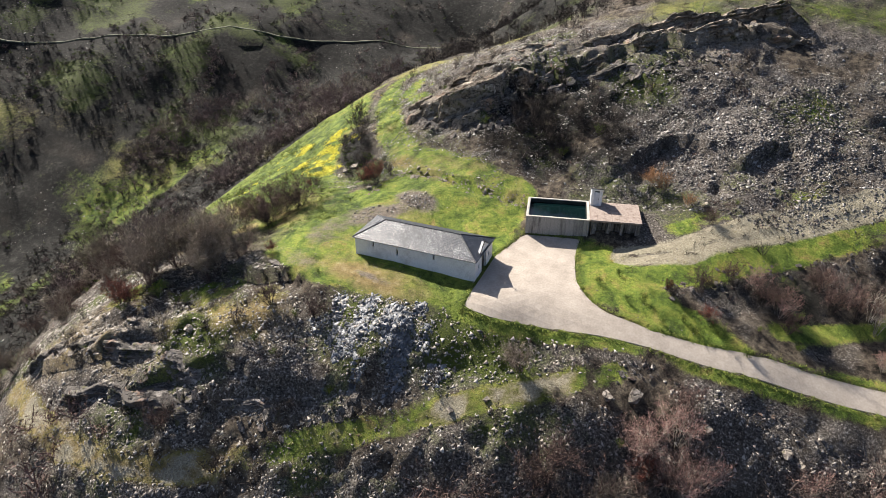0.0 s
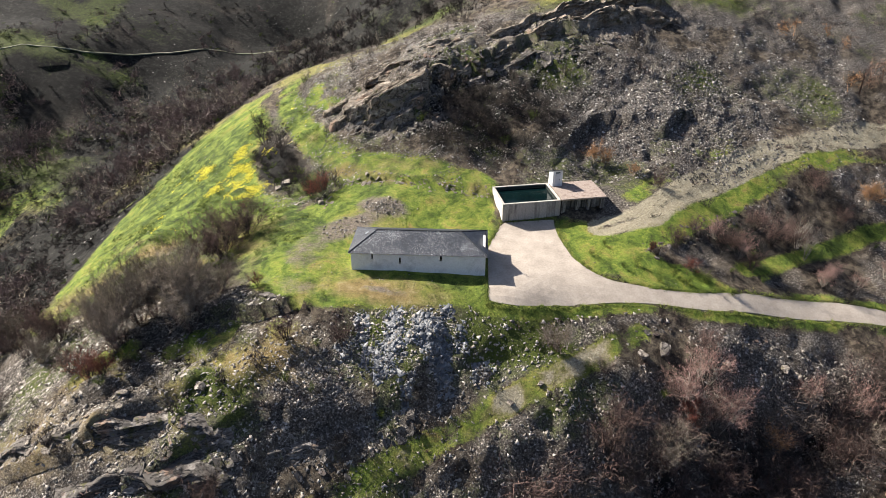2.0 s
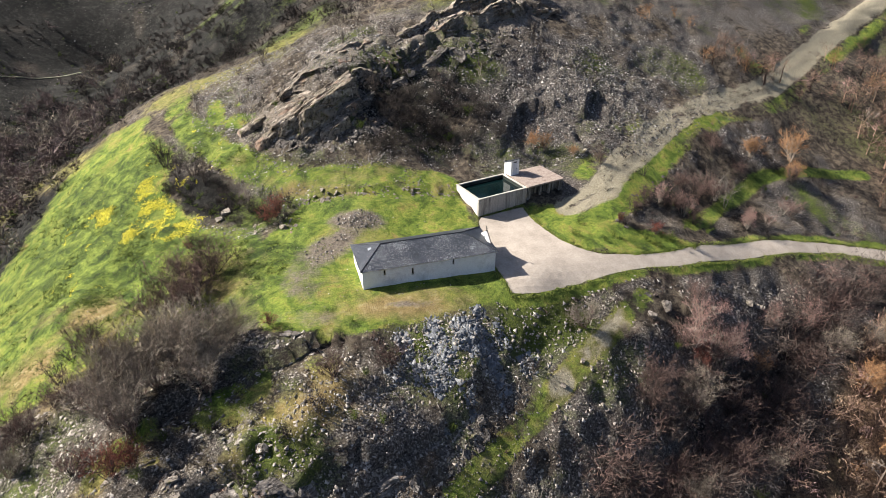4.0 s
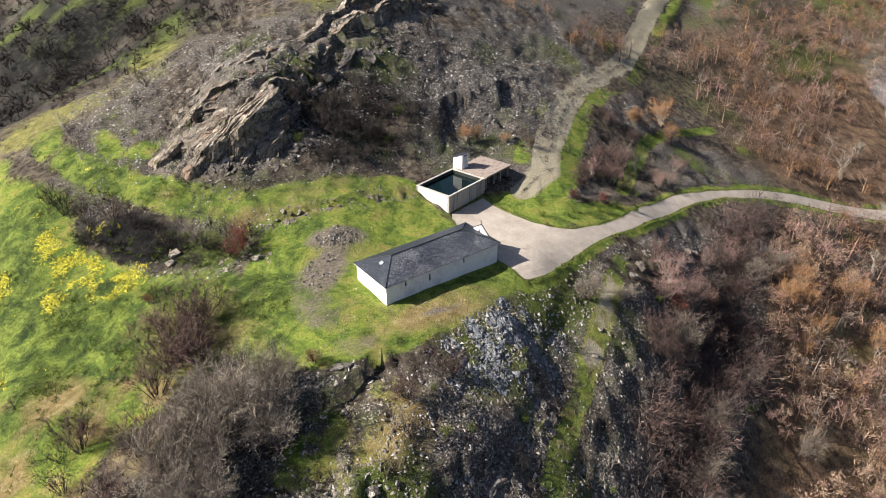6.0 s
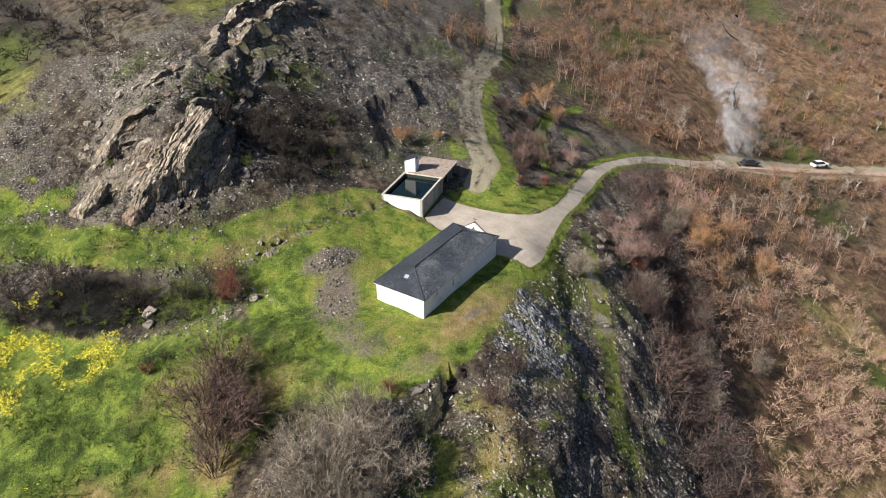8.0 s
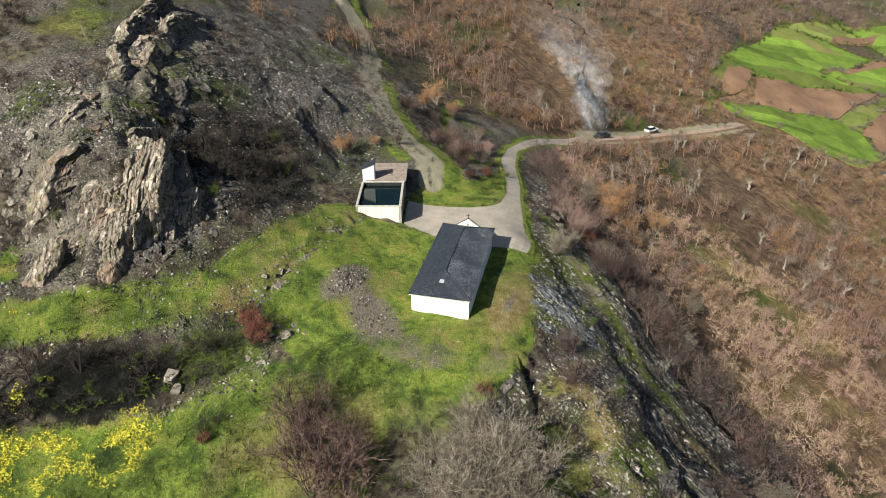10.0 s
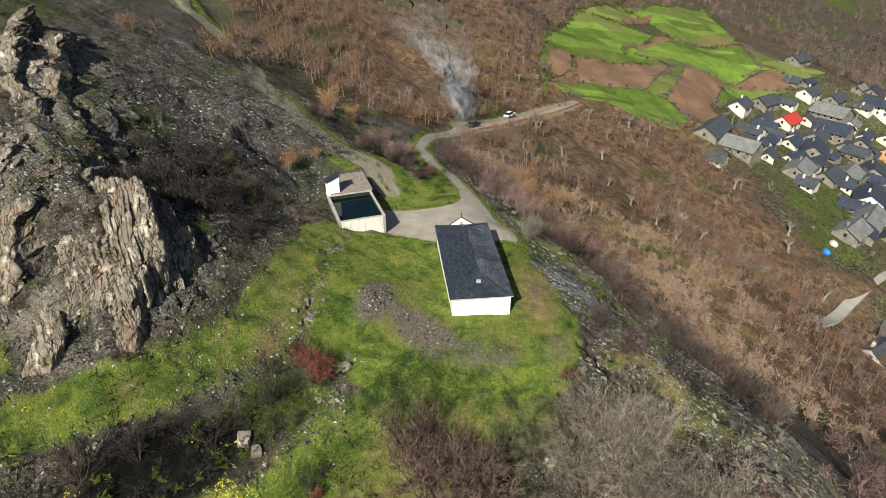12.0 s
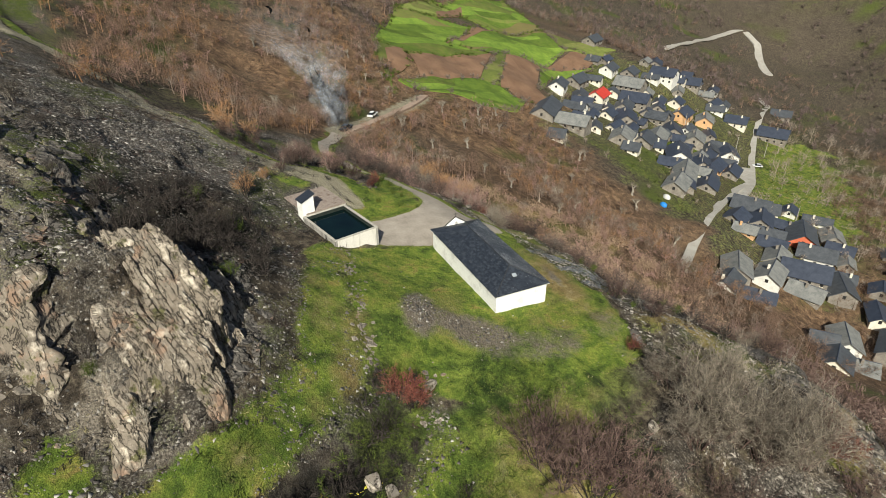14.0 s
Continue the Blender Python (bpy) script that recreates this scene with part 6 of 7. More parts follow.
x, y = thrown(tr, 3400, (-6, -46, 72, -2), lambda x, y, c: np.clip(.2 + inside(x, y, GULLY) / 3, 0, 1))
# real thickets; the dusk tone paints in the shade along this band
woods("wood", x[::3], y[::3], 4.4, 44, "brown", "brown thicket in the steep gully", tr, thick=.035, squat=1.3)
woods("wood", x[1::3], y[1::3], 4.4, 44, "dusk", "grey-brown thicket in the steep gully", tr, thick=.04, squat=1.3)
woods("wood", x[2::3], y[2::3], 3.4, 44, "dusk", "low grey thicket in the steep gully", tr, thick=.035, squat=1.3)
x, y = thrown(tr, 900, (-62, 56, 24, 160), lambda x, y, c: np.clip(.6 + .7 * fbm(x / 12, y / 12, 3, 27), 0, 1) * (line_distance(x, y, GRASS_PATH) > 2.5) * np.clip((y - 56) / 10, 0, 1))
woods("wood", x, y, 3.2, 30, "dark", "dark burnt trees behind the hill", tr, thick=.09, squat=1.3)
for mat, count, size, label in (("wood", 700, 3.4, "soft brown thicket on the steep east slope"), ("tan", 1300, 3.0, "tan oak scrub on the steep east slope"), ("pink", 420, 3.2, "pinkish sapling thicket on the steep east slope")):
    x, y = thrown(tr, count, (2, -72, 72, -5), lambda x, y, c: (inside(x, y, EAST_SLOPE) > 0) * np.clip(.55 + .7 * fbm(x / 10, y / 10, 3, 28), 0, 1))
    woods("wood", x, y, size, 40, mat, label, tr, thick=.045, squat=1.2)
x, y = thrown(tr, 3600, (130, -430, 430, -50), lambda x, y, c: (inside(x, y, VILLAGE) < 0) * (inside(x, y, VILLAGE_GREEN) < 0) * (inside(x, y, FIELDS) < -1) * (line_distance(x, y, FAR_TRACK) > 8) * (line_distance(x, y, VILLAGE_ROAD) > 4) * np.clip(.5 + .8 * fbm(x / 40, y / 40, 3, 34), 0, 1))
woods("wood", x[::2], y[::2], 6.5, 12, "wood", "brown woodland round the village", tr, thick=.16)
woods("wood", x[1::2], y[1::2], 6.5, 12, "dusk", "dusky bare woodland round the village", tr, thick=.16)
x, y = thrown(tr, 260, (50, -310, 240, -160), lambda x, y, c: (inside(x, y, VILLAGE_GREEN) > -12) * (line_distance(x, y, VILLAGE_ROAD) > 8) * .8)
woods("wood", x, y, 8.5, 44, "woodgrey", "tall grey bare trees below the village lane", tr, thick=.09)
# black scrub above the tank and on the bank under the grass path
sc = np.random.default_rng(13)
x, y = thrown(sc, 640, (-6, 18, 24, 34), lambda x, y, c: np.clip(np.maximum(patch(x, y, 8, 25.3, 10.5, 4.8, 8), patch(x, y, 3, 30.5, 4, 4)) * 2 - .9, 0, 1) * (c["grass"] < .4) * .8)
woods("scrub", x, y, 1.5, 40, "dark", "dense black scorched scrub at the foot of the hill", sc, thick=.035, squat=1.5)
x, y = thrown(sc, 520, (-32, 12, -12, 36), lambda x, y, c: (patch(x, y, -21.5, 22, 10, 2.4, 128) > .5) * (line_distance(x, y, GRASS_PATH) > 1.8) * .9)
woods("scrub", x[::2], y[::2], 1.5, 36, "dark", "dark scrub on the bank under the grass path", sc, thick=.03, squat=1.5)
woods("scrub", x[1::2], y[1::2], .9, 36, "gorse", "dark green broom on the bank under the grass path", sc, thick=.03, squat=1.6)
# the valley to the west
west_side = lambda x, y, c: np.clip((-x - 45 + .26 * np.clip(y - 20, 0, 200)) / 8, 0, 1) * (inside(x, y, MEADOW) < 0) * np.clip(.35 + .8 * fbm(x / 18, y / 18, 3, 26), 0, 1)
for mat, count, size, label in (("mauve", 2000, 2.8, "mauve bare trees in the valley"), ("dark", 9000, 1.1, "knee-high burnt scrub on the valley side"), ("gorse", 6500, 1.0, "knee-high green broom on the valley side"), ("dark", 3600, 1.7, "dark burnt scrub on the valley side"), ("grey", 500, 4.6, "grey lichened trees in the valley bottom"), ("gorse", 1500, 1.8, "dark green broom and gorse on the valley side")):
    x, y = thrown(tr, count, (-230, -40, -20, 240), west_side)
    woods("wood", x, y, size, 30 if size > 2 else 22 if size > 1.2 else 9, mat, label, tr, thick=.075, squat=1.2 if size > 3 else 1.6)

x, y = thrown(tr, 3000, (-120, -45, -44, 70), lambda x, y, c: west_side(x, y, c) * .5 + .5 * (x < -52) * (inside(x, y, MEADOW) < -3) * np.clip((-x - 48) / 10, 0, 1))
woods("wood", x, y, 2.0, 26, "dark", "dense dark scrub below the meadow", tr, thick=.06, squat=1.7)
valley = lambda x, y, c: west_side(x, y, c) * np.clip(.9 - np.abs(base_height(x, y) + 20) / 24, 0, 1)
for mat, count, label in (("mauve", 2000, "mauve thicket along the valley floor"), ("grey", 700, "grey lichened trees along the valley floor")):
    x, y = thrown(tr, count, (-115, -5, -40, 125), valley)
    woods("wood", x, y, 5.0, 36, mat, label, tr, thick=.09, squat=1.2)


# ---- pollarded chestnuts with pale stumps ----
def pollard(seed):
    r = random.Random(seed)
    e = thing("pollard_tree", 0, 0, 0, 0, "old pollarded chestnut with a pale gnarled trunk", "tree", "pollarded chestnuts on the wooded slope")
    bm = bmesh.new()
    p = Vector((0, 0, -.4))
    for k in range(4):
        q = p + Vector((r.uniform(-.3, .3), r.uniform(-.3, .3), .75))
        rod(bm, p, q + Vector((0, 0, .06)), .5 - .06 * k, .46 - .06 * k, 8)
        p = q
    ends = []
    for k in range(6):
        a = k * 1.05 + r.uniform(-.4, .4)
        q = p + Vector((math.cos(a) * r.uniform(.6, 1.3), math.sin(a) * r.uniform(.6, 1.3), r.uniform(.5, 1.5)))
        rod(bm, p - Vector((0, 0, .2)), q, .24, .13, 6)
        ends.append(q)
    part("trunk", bm, TWIG["pale"], e)
    rg = np.random.default_rng(seed)
    base = np.repeat(np.array([list(q) for q in ends]), 22, 0)
    tip = base + unit(rg.normal(0, 1, base.shape) * [1, 1, .5] + [0, 0, .8]) * rg.uniform(.8, 2.2, (len(base), 1))
    ob = mesh_object("crown", *spikes(base, tip, np.full(len(base), .035)), TWIG["grey"], smooth=False)
    ob.parent = e
    return e


POLLARDS = [pollard(k) for k in range(4)]
pr = np.random.default_rng(71)
x, y = thrown(pr, 120, (45, -130, 190, 0), lambda x, y, c: (np.hypot(x - 10, y) > 66) * OPEN(x, y) * .75 * (line_distance(x, y, ROAD_LOWER) > 10))
for k, (px, py) in enumerate(zip(x, y)):
    m = pose(px, py, ground_at(px, py), pr.uniform(-8, 8), pr.uniform(-8, 8), pr.uniform(0, 360))
    if k < 4:
        POLLARDS[k].matrix_world = m
        ob = POLLARDS[k]
    else:
        ob = copy_thing(POLLARDS[k % 4], m)
    s = pr.uniform(.55, .95)
    ob.scale = (s, s, s)

# ---- village fields and ways ----
PLOUGHED = plain("ploughed_brown_soil", (0.12, 0.068, 0.042), (0.225, 0.135, 0.085), .15, 2.5, .95, .6)
def plot_material(name, low, high, worn):
    """Valley grass in many small plots, each grazed or worn differently."""
    m, t, b = material(name, 0.95, 0.0, 0.2)
    g = t.nodes.new("ShaderNodeNewGeometry").outputs["Position"]
    mp = t.nodes.new("ShaderNodeMapping")
    mp.inputs["Rotation"].default_value, mp.inputs["Scale"].default_value = (0, 0, radians(35)), (0.085, 0.034, 0.0)
    t.links.new(g, mp.inputs[0])
    cells = node(t, "ShaderNodeTexVoronoi", Scale=1.0, Randomness=0.8)
    t.links.new(mp.outputs[0], cells.inputs["Vector"])
    plot = t.nodes.new("ShaderNodeSeparateColor")
    t.links.new(cells.outputs["Color"], plot.inputs[0])
    c = ramp(t, maths(t, "ADD", maths(t, "MULTIPLY", noise_tex(t, .22, 6, .7), .6), maths(t, "MULTIPLY", noise_tex(t, 1.6, 5, .75), .4)), (0.36, low), (0.62, high))
    c = blend(t, 1.0, c, span(t, plot.outputs[0], 0, 1, .55, 1.2), "MULTIPLY")
    c = blend(t, span(t, maths(t, "ADD", plot.outputs[1], maths(t, "MULTIPLY", noise_tex(t, .35, 5, .7), .5)), .95, 1.25, 0, .8), c, worn)
    t.links.new(c, b.inputs["Base Color"])
    relief(t, b, noise_tex(t, 1.6, 5, .75), .6, .3)
    return m


PASTURE = plot_material("bright_valley_pasture", (0.075, 0.135, 0.020), (0.185, 0.265, 0.040), (0.17, 0.125, 0.06))
SWARD = plot_material("pale_valley_grass", (0.095, 0.125, 0.030), (0.205, 0.230, 0.060), (0.20, 0.15, 0.08))
PALEWAY = plain("pale_village_concrete", (0.29, 0.27, 0.24), (0.43, 0.405, 0.365), .3, 4, .9, .2)
PASTURES = [([(163, -52), (196, -57), (214, -62), (209, -74), (188, -68), (175, -55)], SWARD), ([(214, -62), (275, -96), (264, -136), (228, -103), (221, -124), (202, -74)], PASTURE),
            ([(275, -96), (309, -131), (288, -142), (270, -118)], SWARD), ([(288, -142), (309, -131), (348, -203), (277, -190), (268, -150)], PASTURE),
            ([(264, -136), (268, -150), (277, -190), (247, -186), (226, -158), (220, -132), (221, -124), (228, -104)], PASTURE), ([(181, -70), (187, -100), (182, -107), (167, -111), (156, -101), (155, -86), (163, -75), (175, -57)], PASTURE),
            ([(187, -100), (220, -126), (222, -133), (183, -108)], SWARD), ([(223, -154), (226, -160), (224, -188), (209, -150), (186, -130)], PASTURE), ([(247, -186), (276, -191), (247, -222), (236, -203), (246, -189)], SWARD)]
for outline, mat in PASTURES:
    tagged(slab("pasture", outline, mat, .3, .8, 3.0, lie), "bright green pasture plot below the village", "field", kind="structure")
for outline in ([(202, -63), (209, -74), (188, -68), (175, -55)], [(202, -74), (221, -124), (187, -100), (181, -70)], [(220, -132), (223, -154), (179, -123), (182, -107)], [(228, -103), (264, -136), (268, -150)],
                [(281, -122), (308, -151), (288, -142), (270, -118)], [(226, -158), (245, -188), (235, -201), (224, -185)], [(180, -110), (186, -129), (170, -125), (167, -111)]):
    tagged(slab("ploughed_field", outline, PLOUGHED, .42, .8, 3.0, lie), "ploughed brown field plot beside the village", "field", kind="structure")


def strip(name, line, width, mat, label, up=.3, thick=.8, step=3.0, level=9):
    """A way of even width, draped over the land."""
    p = resample(line, step)
    d = np.gradient(p, axis=0)
    d /= np.linalg.norm(d, axis=1)[:, None]
    side = np.c_[-d[:, 1], d[:, 0]] * width / 2
    rows = np.stack([p + side, p + side / 3, p - side / 3, p - side], 1)
    z = lie(rows[..., 0], rows[..., 1])
    flat = np.pad(z.mean(1), level // 2, mode="edge")
    z = np.repeat(np.convolve(flat, np.full(level, 1 / level), "valid")[:, None], 4, 1) + up
    bm = bmesh.new()
    vs = [[bm.verts.new((*q, h)) for q, h in zip(r, hz)] for r, hz in zip(rows, z)]
    for a, b in zip(vs, vs[1:]):
        for k in range(3):
            bm.faces.new((a[k], a[k + 1], b[k + 1], b[k]))
    rim = bmesh.ops.extrude_edge_only(bm, edges=[e for e in bm.edges if e.is_boundary])["geom"]
    for v in rim:
        if isinstance(v, bmesh.types.BMVert):
            v.co.z -= thick
    return tagged(part(name, bm, mat), label, "road", kind="structure")


strip("village_road", VILLAGE_ROAD, 3.0, PALEWAY, "pale concrete lane through the village")
strip("village_square", [(108, -176), (122, -198), (136, -214)], 7, PALEWAY, "pale paved widening in the village lane", up=.36)
strip("far_track", FAR_TRACK, 6.0, PALEWAY, "pale dirt track on the far spur", up=.8)
strip("cattle_track", CATTLE_TRACK, .9, plain("pale_turf_track", (0.12, 0.125, 0.08), (0.28, 0.275, 0.20), .5, 4, .95, .3), "pale trodden track across the valley side", up=.06, thick=.3, step=1.5, level=1)
strip("valley_track", VALLEY_TRACK, 3.6, plain("pinkish_track_dirt", (0.27, 0.19, 0.145), (0.44, 0.335, 0.265), .4, 4, .95, .4), "pinkish dirt track past the bonfire", up=.2)

# ---- village houses ----
WALLS = {"white": plain("village_whitewash", (0.50, 0.49, 0.46), (0.72, 0.70, 0.66), .9, 6, .9, .3), "stone": plain("dark_rubble_stone", (0.13, 0.115, 0.10), (0.30, 0.27, 0.235), .8, 5, .95, .6), "ochre": plain("ochre_render", (0.46, 0.27, 0.14), (0.60, 0.37, 0.20), .6, 6, .9, .3),
         "red": plain("red_render", (0.42, 0.10, 0.055), (0.55, 0.15, 0.08), .6, 6, .9, .3), "cream": plain("cream_render", (0.55, 0.50, 0.42), (0.70, 0.65, 0.56), .6, 6, .9, .3)}
ROOFS = {"slate": plain("village_slate", (0.030, 0.034, 0.042), (0.085, 0.092, 0.104), .7, 5, .55, .4, spec=.5), "old": plain("old_lichened_slate", (0.10, 0.105, 0.105), (0.235, 0.235, 0.225), .5, 4, .8, .6),
         "red": plain("red_roof_sheet", (0.40, 0.035, 0.025), (0.52, 0.06, 0.04), .6, 6, .6, .2), "blue": plain("blue_black_slate", (0.022, 0.028, 0.045), (0.058, 0.068, 0.095), .7, 5, .45, .3, spec=.5)}
hr = random.Random(90)


def house(x, y, w, d, h, turn, wall, roof, label, pitch=.42):
    """A gabled house, its long side w across; walls go down into the slope."""
    corners = [(x + dx * w / 2, y + dy * d / 2) for dx in (-1, 1) for dy in (-1, 1)]
    z = sum(ground_at(*c) for c in corners) / 4 - .3
    e = thing("house", x, y, z, turn, label, "house", "village houses")
    rise = d / 2 * pitch * 1.5
    bm = bmesh.new()
    ring = [(-d / 2, -5), (d / 2, -5), (d / 2, h), (0, h + rise), (-d / 2, h)]
    a, b = [bm.verts.new((-w / 2, yy, zz)) for yy, zz in ring], [bm.verts.new((w / 2, yy, zz)) for yy, zz in ring]
    bm.faces.new(a), bm.faces.new(b[::-1])
    for k in range(5):
        bm.faces.new((a[k], b[k], b[(k + 1) % 5], a[(k + 1) % 5]))
    part("wall", bm, WALLS[wall], e)
    over = .7
    for s in (-1, 1):
        low_y, low_z = s * (d / 2 + over), h - over * rise / (d / 2)
        bm = bmesh.new()
        q = [(-w / 2 - over, low_y, low_z), (w / 2 + over, low_y, low_z), (w / 2 + over, 0, h + rise), (-w / 2 - over, 0, h + rise)]
        top, bot = [bm.verts.new((i, j, k + .22)) for i, j, k in q], [bm.verts.new((i, j, k + .03)) for i, j, k in q]
        bm.faces.new(top), bm.faces.new(bot[::-1])
        for k in range(4):
            bm.faces.new((top[k], bot[k], bot[(k + 1) % 4], top[(k + 1) % 4]))
        rf = part("roof", bm, ROOFS[roof], e)
    part("ridge", rod(bmesh.new(), (-w / 2 - over, 0, h + rise + .2), (w / 2 + over, 0, h + rise + .2), .12, sides=6), ROOFS["blue"], e)
    if hr.random() < .6:
        cx = hr.uniform(-w / 3, w / 3)
        part("chimney", boxed(cx - .35, .5, h + rise * .4, cx + .35, 1.2, h + rise + .9, bevel=.05), WALLS["cream" if wall == "white" else wall], e)
    n = max(2, int(w / 2.8))
    for s in (-1, 1):
        for k in range(n):
            for zz in ((.6, 2.5) if h > 3.6 else (.9,)):
                if s < 0 and k == n // 2 and zz < 1:
                    continue
                cx = -w / 2 + (k + .5) * w / n
                win = part("window", boxed(cx - .45, s * (d / 2 + .02) - .04, zz, cx + .45, s * (d / 2 + .02) + .04, zz + 1.15), DARK_VOID, e)
                part("sill", boxed(cx - .55, s * (d / 2 + .05) - .08, zz - .12, cx + .55, s * (d / 2 + .05) + .08, zz), WALLS["cream"], win)
    cx = -w / 2 + (n // 2 + .5) * w / n
    part("door", boxed(cx - .5, -d / 2 - .05, -.2, cx + .5, -d / 2 + .03, 1.9), DARKWOOD, e)
    for s in (-1, 1):
        part("window", boxed(s * (w / 2 + .02) - .04, -.45, h - .6, s * (w / 2 + .02) + .04, .45, h + .5), DARK_VOID, e)
    return e


SIZES = {"s": (7, 5.4, 2.3), "m": (10.5, 8, 3.0), "l": (13, 9.4, 3.8), "b": (16, 8.8, 2.8)}
WORDS = {"white": "whitewashed", "stone": "rough stone", "ochre": "ochre-rendered", "red": "red-walled", "cream": "cream-rendered"}
ROOFWORDS = {"slate": "grey slate roof", "old": "sagging lichened slate roof", "red": "bright red roof", "blue": "blue-black slate roof"}
HOUSES = [(203, -152, "m", "white", "slate"), (210, -168, "m", "white", "slate"), (158, -115, "b", "stone", "slate"), (194, -170, "m", "cream", "red"), (215, -206, "m", "stone", "slate"), (219, -195, "m", "white", "slate"),
          (203, -197, "l", "white", "old"), (190, -190, "l", "white", "blue"), (212, -228, "l", "white", "blue"), (210, -246, "m", "stone", "blue"), (150, -121, "b", "stone", "old"), (161, -140, "s", "white", "blue"),
          (168, -166, "l", "white", "blue"), (176, -193, "m", "stone", "slate"), (180, -213, "m", "ochre", "blue"), (174, -223, "m", "ochre", "old"), (164, -192, "m", "stone", "blue"), (158, -201, "m", "white", "old"),
          (202, -252, "s", "stone", "old"), (194, -258, "s", "white", "slate"), (177, -250, "m", "cream", "blue"), (190, -302, "m", "white", "slate"), (163, -263, "l", "white", "blue"), (135, -168, "l", "white", "blue"),
          (131, -186, "m", "ochre", "blue"), (146, -211, "m", "white", "blue"), (116, -153, "b", "stone", "old"), (104, -137, "m", "stone", "old"), (93, -165, "l", "stone", "slate"), (84, -160, "m", "stone", "blue"),
          (74, -170, "l", "red", "slate"), (78, -145, "s", "ochre", "old"), (60, -121, "m", "stone", "old"), (55, -130, "m", "white", "old"), (54, -145, "l", "stone", "blue"), (64, -165, "m", "white", "slate"),
          (46, -152, "m", "stone", "slate"), (260, -214, "m", "white", "slate"), (153, -172, "m", "stone", "old"), (143, -143, "m", "stone", "old"), (29, -131, "m", "white", "old"), (22, -144, "l", "white", "slate"),
          (226, -226, "s", "stone", "old"), (146, -158, "m", "stone", "slate"), (184, -178, "m", "stone", "slate"), (122, -168, "s", "cream", "old")]
for k, (x, y, size, wall, roof) in enumerate(HOUSES):
    wall = "stone" if wall == "white" and k % 5 in (1, 2) else wall
    w, d, h = SIZES[size]
    f = hr.uniform(.9, 1.1)
    house(x, y, w * f, d * f, h * hr.uniform(.9, 1.1), hr.choice((-52, -40, -60, 35, 28, -48)) + hr.uniform(-6, 6), wall, roof, "%s village house with a %s" % (WORDS[wall], ROOFWORDS[roof]))


shed = random.Random(93)
for k in range(200):
    x, y, *_ = HOUSES[shed.randrange(len(HOUSES))]
    x, y = x + shed.uniform(-15, 15), y + shed.uniform(-15, 15)
    if line_distance(np.array([x]), np.array([y]), VILLAGE_ROAD)[0] < 7 or inside(np.array([x]), np.array([y]), FIELDS)[0] > -3 or any(math.hypot(x - h[0], y - h[1]) < 6.6 for h in HOUSES):
        continue
    wall, roof = shed.choice(("stone", "stone", "white", "cream")), shed.choice(("slate", "blue", "blue", "slate", "old"))
    HOUSES.append((x, y, "s", wall, roof))
    house(x, y, shed.uniform(5.5, 10), shed.uniform(4.6, 7.4), shed.uniform(1.8, 2.8), shed.choice((-52, -40, -60, 35, 28)) + shed.uniform(-8, 8), wall, roof, "small %s outbuilding with a %s" % (WORDS[wall], ROOFWORDS[roof]))

# hedges round the plots, and trees between the houses
ring = []
for outline, _ in PASTURES:
    for (ax, ay), (bx, by) in zip(outline, outline[1:] + outline[:1]):
        for k in range(int(math.hypot(bx - ax, by - ay) / 2.2)):
            if shed.random() < .8:
                f = shed.random()
                ring.append((ax + (bx - ax) * f + shed.gauss(0, .9), ay + (by - ay) * f + shed.gauss(0, .9)))
ring = np.array(ring)
half = len(ring) // 2
woods("hedge", ring[:half, 0], ring[:half, 1], 2.2, 26, "gorse", "dark green hedge bushes between the plots", tr, thick=.12, squat=1.5)
woods("hedge", ring[half:, 0], ring[half:, 1], 2.6, 26, "woodgrey", "bare brown hedge bushes between the plots", tr, thick=.1, squat=1.3)
x, y = thrown(tr, 520, (20, -290, 270, -95), lambda x, y, c: (inside(x, y, VILLAGE) > 0) * (inside(x, y, FIELDS) < -1) * (line_distance(x, y, VILLAGE_ROAD) > 5) * .7)
woods("wood", x, y, 3.6, 34, "woodgrey", "bare garden trees between the village houses", tr, thick=.08)
x, y = thrown(tr, 300, (20, -290, 270, -95), lambda x, y, c: (inside(x, y, VILLAGE) > 0) * (line_distance(x, y, VILLAGE_ROAD) > 5) * .6)
woods("wood", x, y, 1.6, 24, "gorse", "low green garden bushes in the village", tr, thick=.1, squat=1.6)


def pole(x, y, h=7.5):
    e = thing("utility_pole", x, y, ground_at(x, y), 0, "pale concrete utility pole with a crossarm", "utility pole", "utility poles in the village")
    part("shaft", rod(bmesh.new(), (0, 0, -.5), (0, 0, h), .16, .10, 8), PALEWAY, e)
    part("crossarm", boxed(-.7, -.06, h - .5, .7, .06, h - .38), IRON, e)
    return e


for x, y in ((185, -181), (129, -176), (154, -226), (148, -240), (161, -124), (86, -183), (205, -212), (172, -208)):
    pole(x, y)


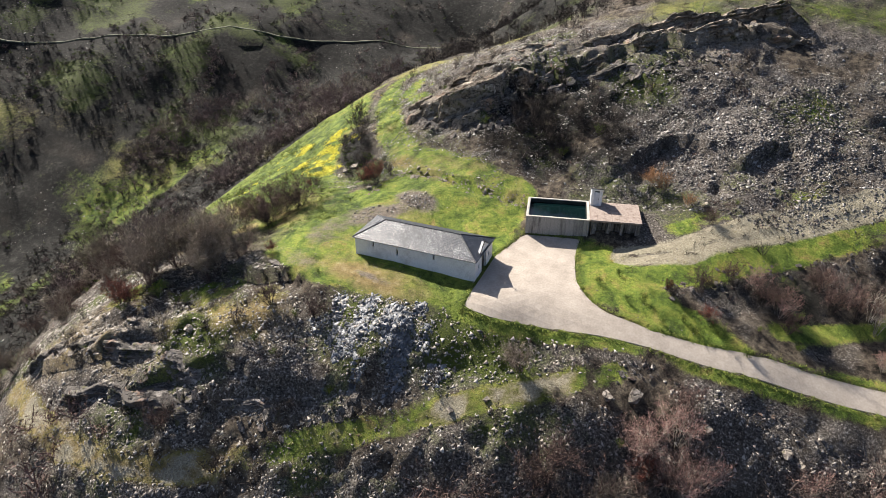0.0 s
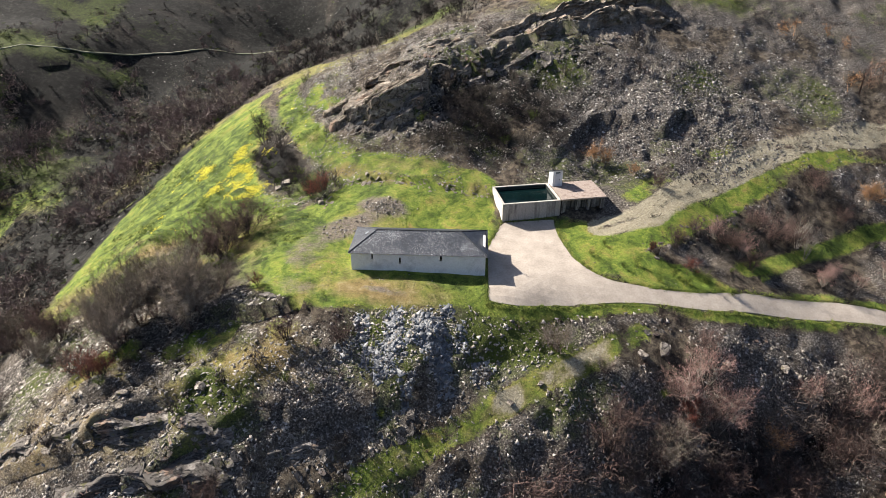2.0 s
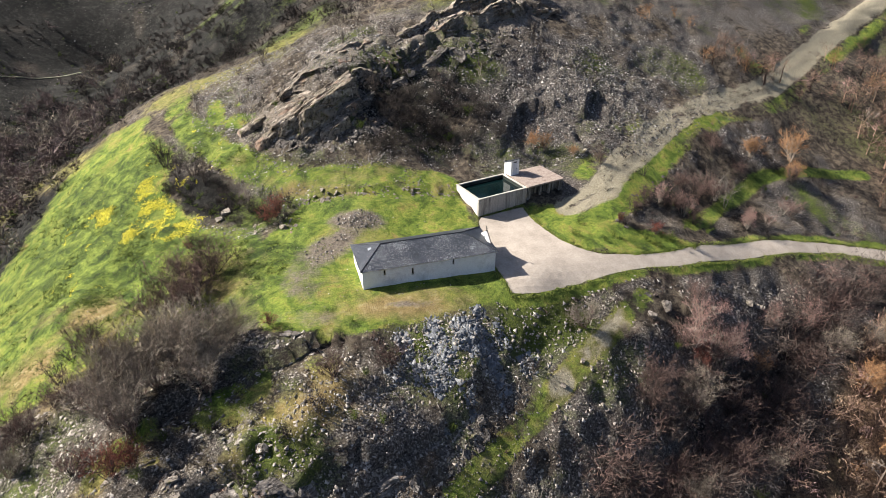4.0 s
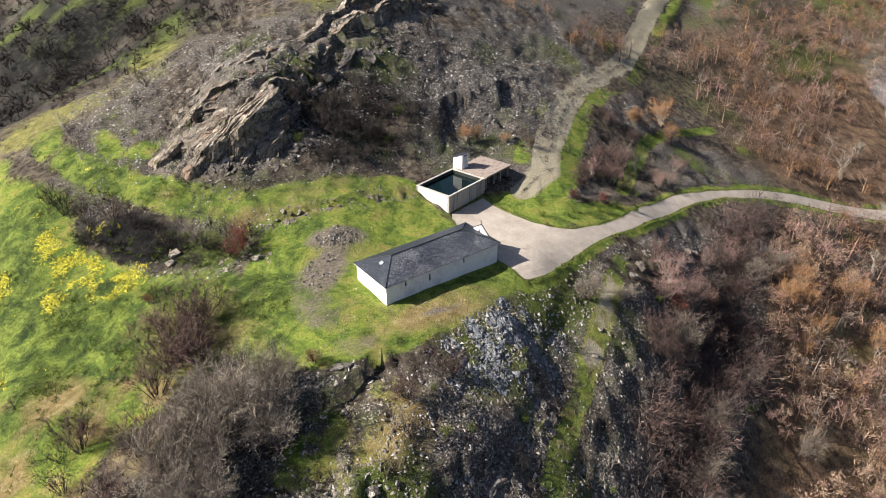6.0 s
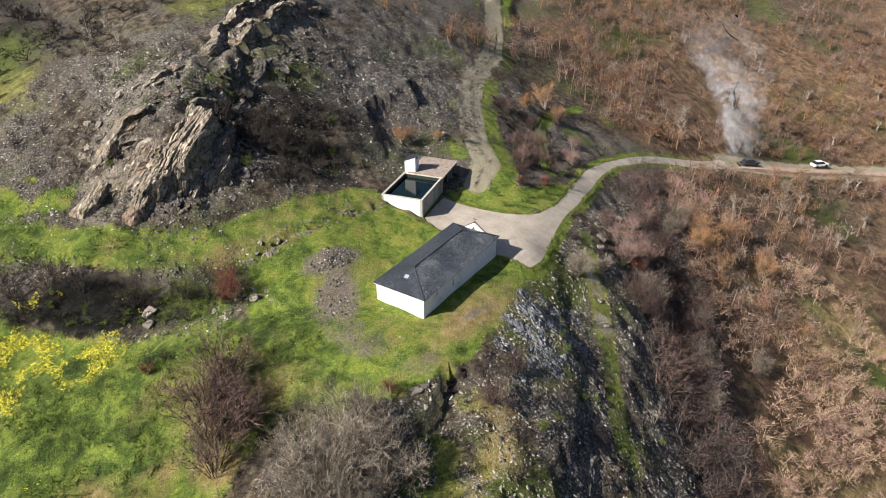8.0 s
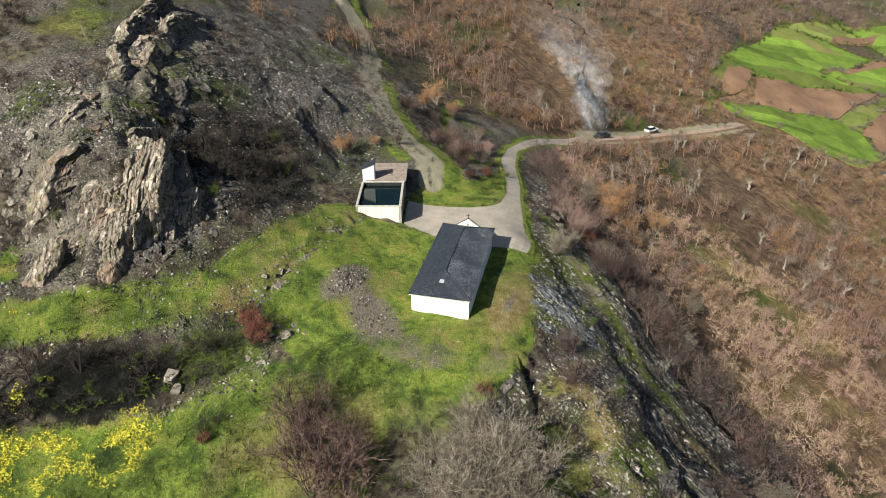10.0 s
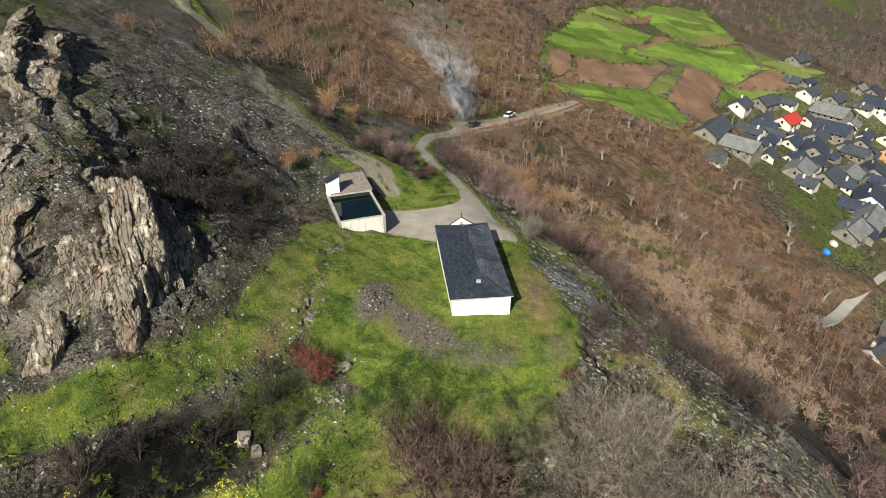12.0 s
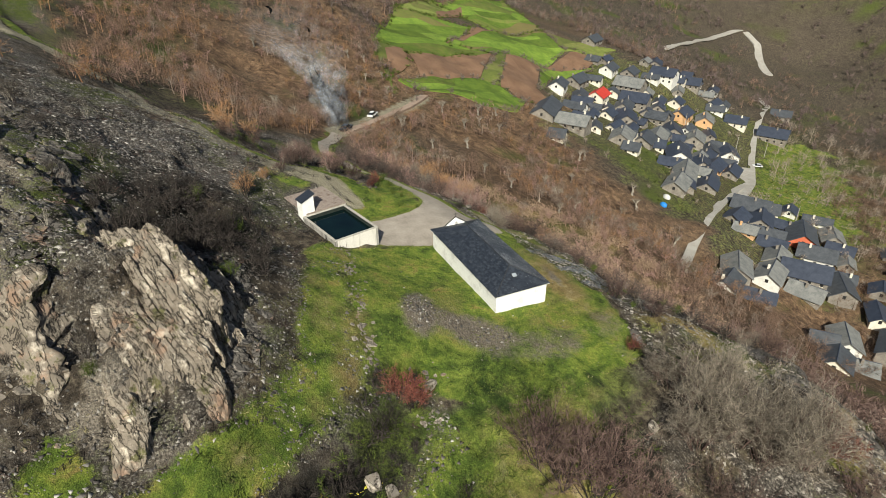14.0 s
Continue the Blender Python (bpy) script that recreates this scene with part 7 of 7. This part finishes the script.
def parked_car(x, y, turn, paint, label):
    e = thing("car", x, y, ground_at(x, y) + .3, turn, label, "car", "parked cars")
    bm = prism(bmesh.new(), [(-2.1, -.85), (2.1, -.85), (2.1, .85), (-2.1, .85)], .3, [.85, .75, .75, .85])
    part("body", bm, paint, e)
    bm = bmesh.new()
    lo = [bm.verts.new(p) for p in ((-1.7, -.78, .82), (1.1, -.78, .78), (1.1, .78, .78), (-1.7, .78, .82))]
    hi = [bm.verts.new(p) for p in ((-1.3, -.62, 1.42), (.4, -.62, 1.42), (.4, .62, 1.42), (-1.3, .62, 1.42))]
    bm.faces.new(hi)
    for k in range(4):
        bm.faces.new((lo[k], lo[(k + 1) % 4], hi[(k + 1) % 4], hi[k]))
    part("cabin", bm, CARGLASS, e, "dark window glass")
    part("roof", boxed(-1.25, -.6, 1.42, .36, .6, 1.46), paint, e)
    for wx in (-1.35, 1.35):
        for wy in (-.82, .82):
            wheel = part("wheel", rod(bmesh.new(), (wx, wy - .1, .32), (wx, wy + .1, .32), .32, sides=12), IRON, e)
    return e


CARGLASS, _, cb = material("car_glass", .1, 0, .6)
cb.inputs["Base Color"].default_value = (.02, .022, .025, 1)
PAINTS = [plain("white_car_paint", (.62, .62, .62), (.72, .72, .72), 1, 5, .3, 0, spec=.5), plain("dark_car_paint", (.025, .028, .035), (.045, .048, .055), 1, 5, .3, 0, spec=.5)]
parked_car(107.5, -17, -45, PAINTS[1], "dark pickup parked on the dirt track by a bonfire")
parked_car(127, -31, -42, PAINTS[0], "white car parked on the dirt track")
parked_car(138.5, -224, 55, PAINTS[0], "white car parked in the village lane")
parked_car(66, -149, 40, PAINTS[1], "dark car parked before a red garage")

for x, y, w, c, words in ((95, -123, 1.5, (.03, .22, .62), "blue tarpaulin over a heap below the village"), (99, -128, 1.6, (.6, .6, .58), "white sheet over a heap below the village")):
    bm = bmesh.new()
    bmesh.ops.create_icosphere(bm, subdivisions=2, radius=1, matrix=Matrix.Diagonal((w, w * .7, 1.1, 1)))
    t = part("tarpaulin", bm, plain("tarpaulin_sheet", tuple(v * .8 for v in c), c, 2, 8, .5, .4), None, smooth=True)
    t.location = (x, y, ground_at(x, y) + .2)
    tagged(t, words, "tarpaulin")


# ---- the bonfire's smoke ----
def smoke_material():
    m = bpy.data.materials.new("thin_wood_smoke")
    m.use_nodes = True
    t = m.node_tree
    t.nodes.clear()
    out, mix = t.nodes.new("ShaderNodeOutputMaterial"), t.nodes.new("ShaderNodeMixShader")
    clear, puff = t.nodes.new("ShaderNodeBsdfTransparent"), t.nodes.new("ShaderNodeBsdfDiffuse")
    puff.inputs[0].default_value = (0.62, 0.66, 0.74, 1)
    wisps = span(t, noise_tex(t, 0.20, 6, 0.7, distort=1.6), 0.42, 0.75, 0.0, 0.22)
    t.links.new(maths(t, "MULTIPLY", wisps, attribute(t, "fade")), mix.inputs[0])
    t.links.new(clear.outputs[0], mix.inputs[1])
    t.links.new(puff.outputs[0], mix.inputs[2])
    t.links.new(mix.outputs[0], out.inputs[0])
    return m


SMOKE = smoke_material()
smoke = thing("smoke_plume", 105, -15, ground_at(105, -15), 0, "thin bluish wood smoke drifting from a bonfire", "smoke")
for layer in range(4):
    rings, sides = 40, 18
    u, a = np.meshgrid(np.linspace(0, 1, rings), np.linspace(0, 2 * np.pi, sides, endpoint=False), indexing="ij")
    rad = (1.0 + 9.5 * u) * (.85 - .2 * layer) * (1 + .45 * value_noise(u * 9 + 5 * layer, np.cos(a) * 1.5 + 4, 5) + .3 * value_noise(u * 20 + 3 * layer, np.sin(a) * 2 + 9, 6))
    cx, cy = 4 * u ** 1.4 + 2.2 * np.sin(u * 9 + layer), 13 * u ** 1.4 + 2.0 * np.sin(u * 7 + 1 + 1.7 * layer)
    v = np.stack([cx + rad * np.cos(a), cy + rad * np.sin(a), .3 + 32 * u], -1).reshape(-1, 3)
    i = np.arange(rings * sides).reshape(rings, sides)
    f = np.stack([i[:-1], np.roll(i, -1, 1)[:-1], np.roll(i, -1, 1)[1:], i[1:]], -1).reshape(-1, 4)
    ob = mesh_object("plume", v, f, SMOKE)
    ob.data.attributes.new("fade", "FLOAT", "POINT").data.foreach_set("value", (np.clip(1.25 - u * 1.25, 0, 1) * np.clip(u * 12, 0, 1)).astype(np.float32).ravel())
    ob.parent = smoke
part("bonfire_pile", rod(rod(bmesh.new(), (-.8, -.4, .1), (.7, .5, .35), .12), (-.5, .6, .1), (.6, -.5, .4), .1), IRON, smoke, "charred branches")
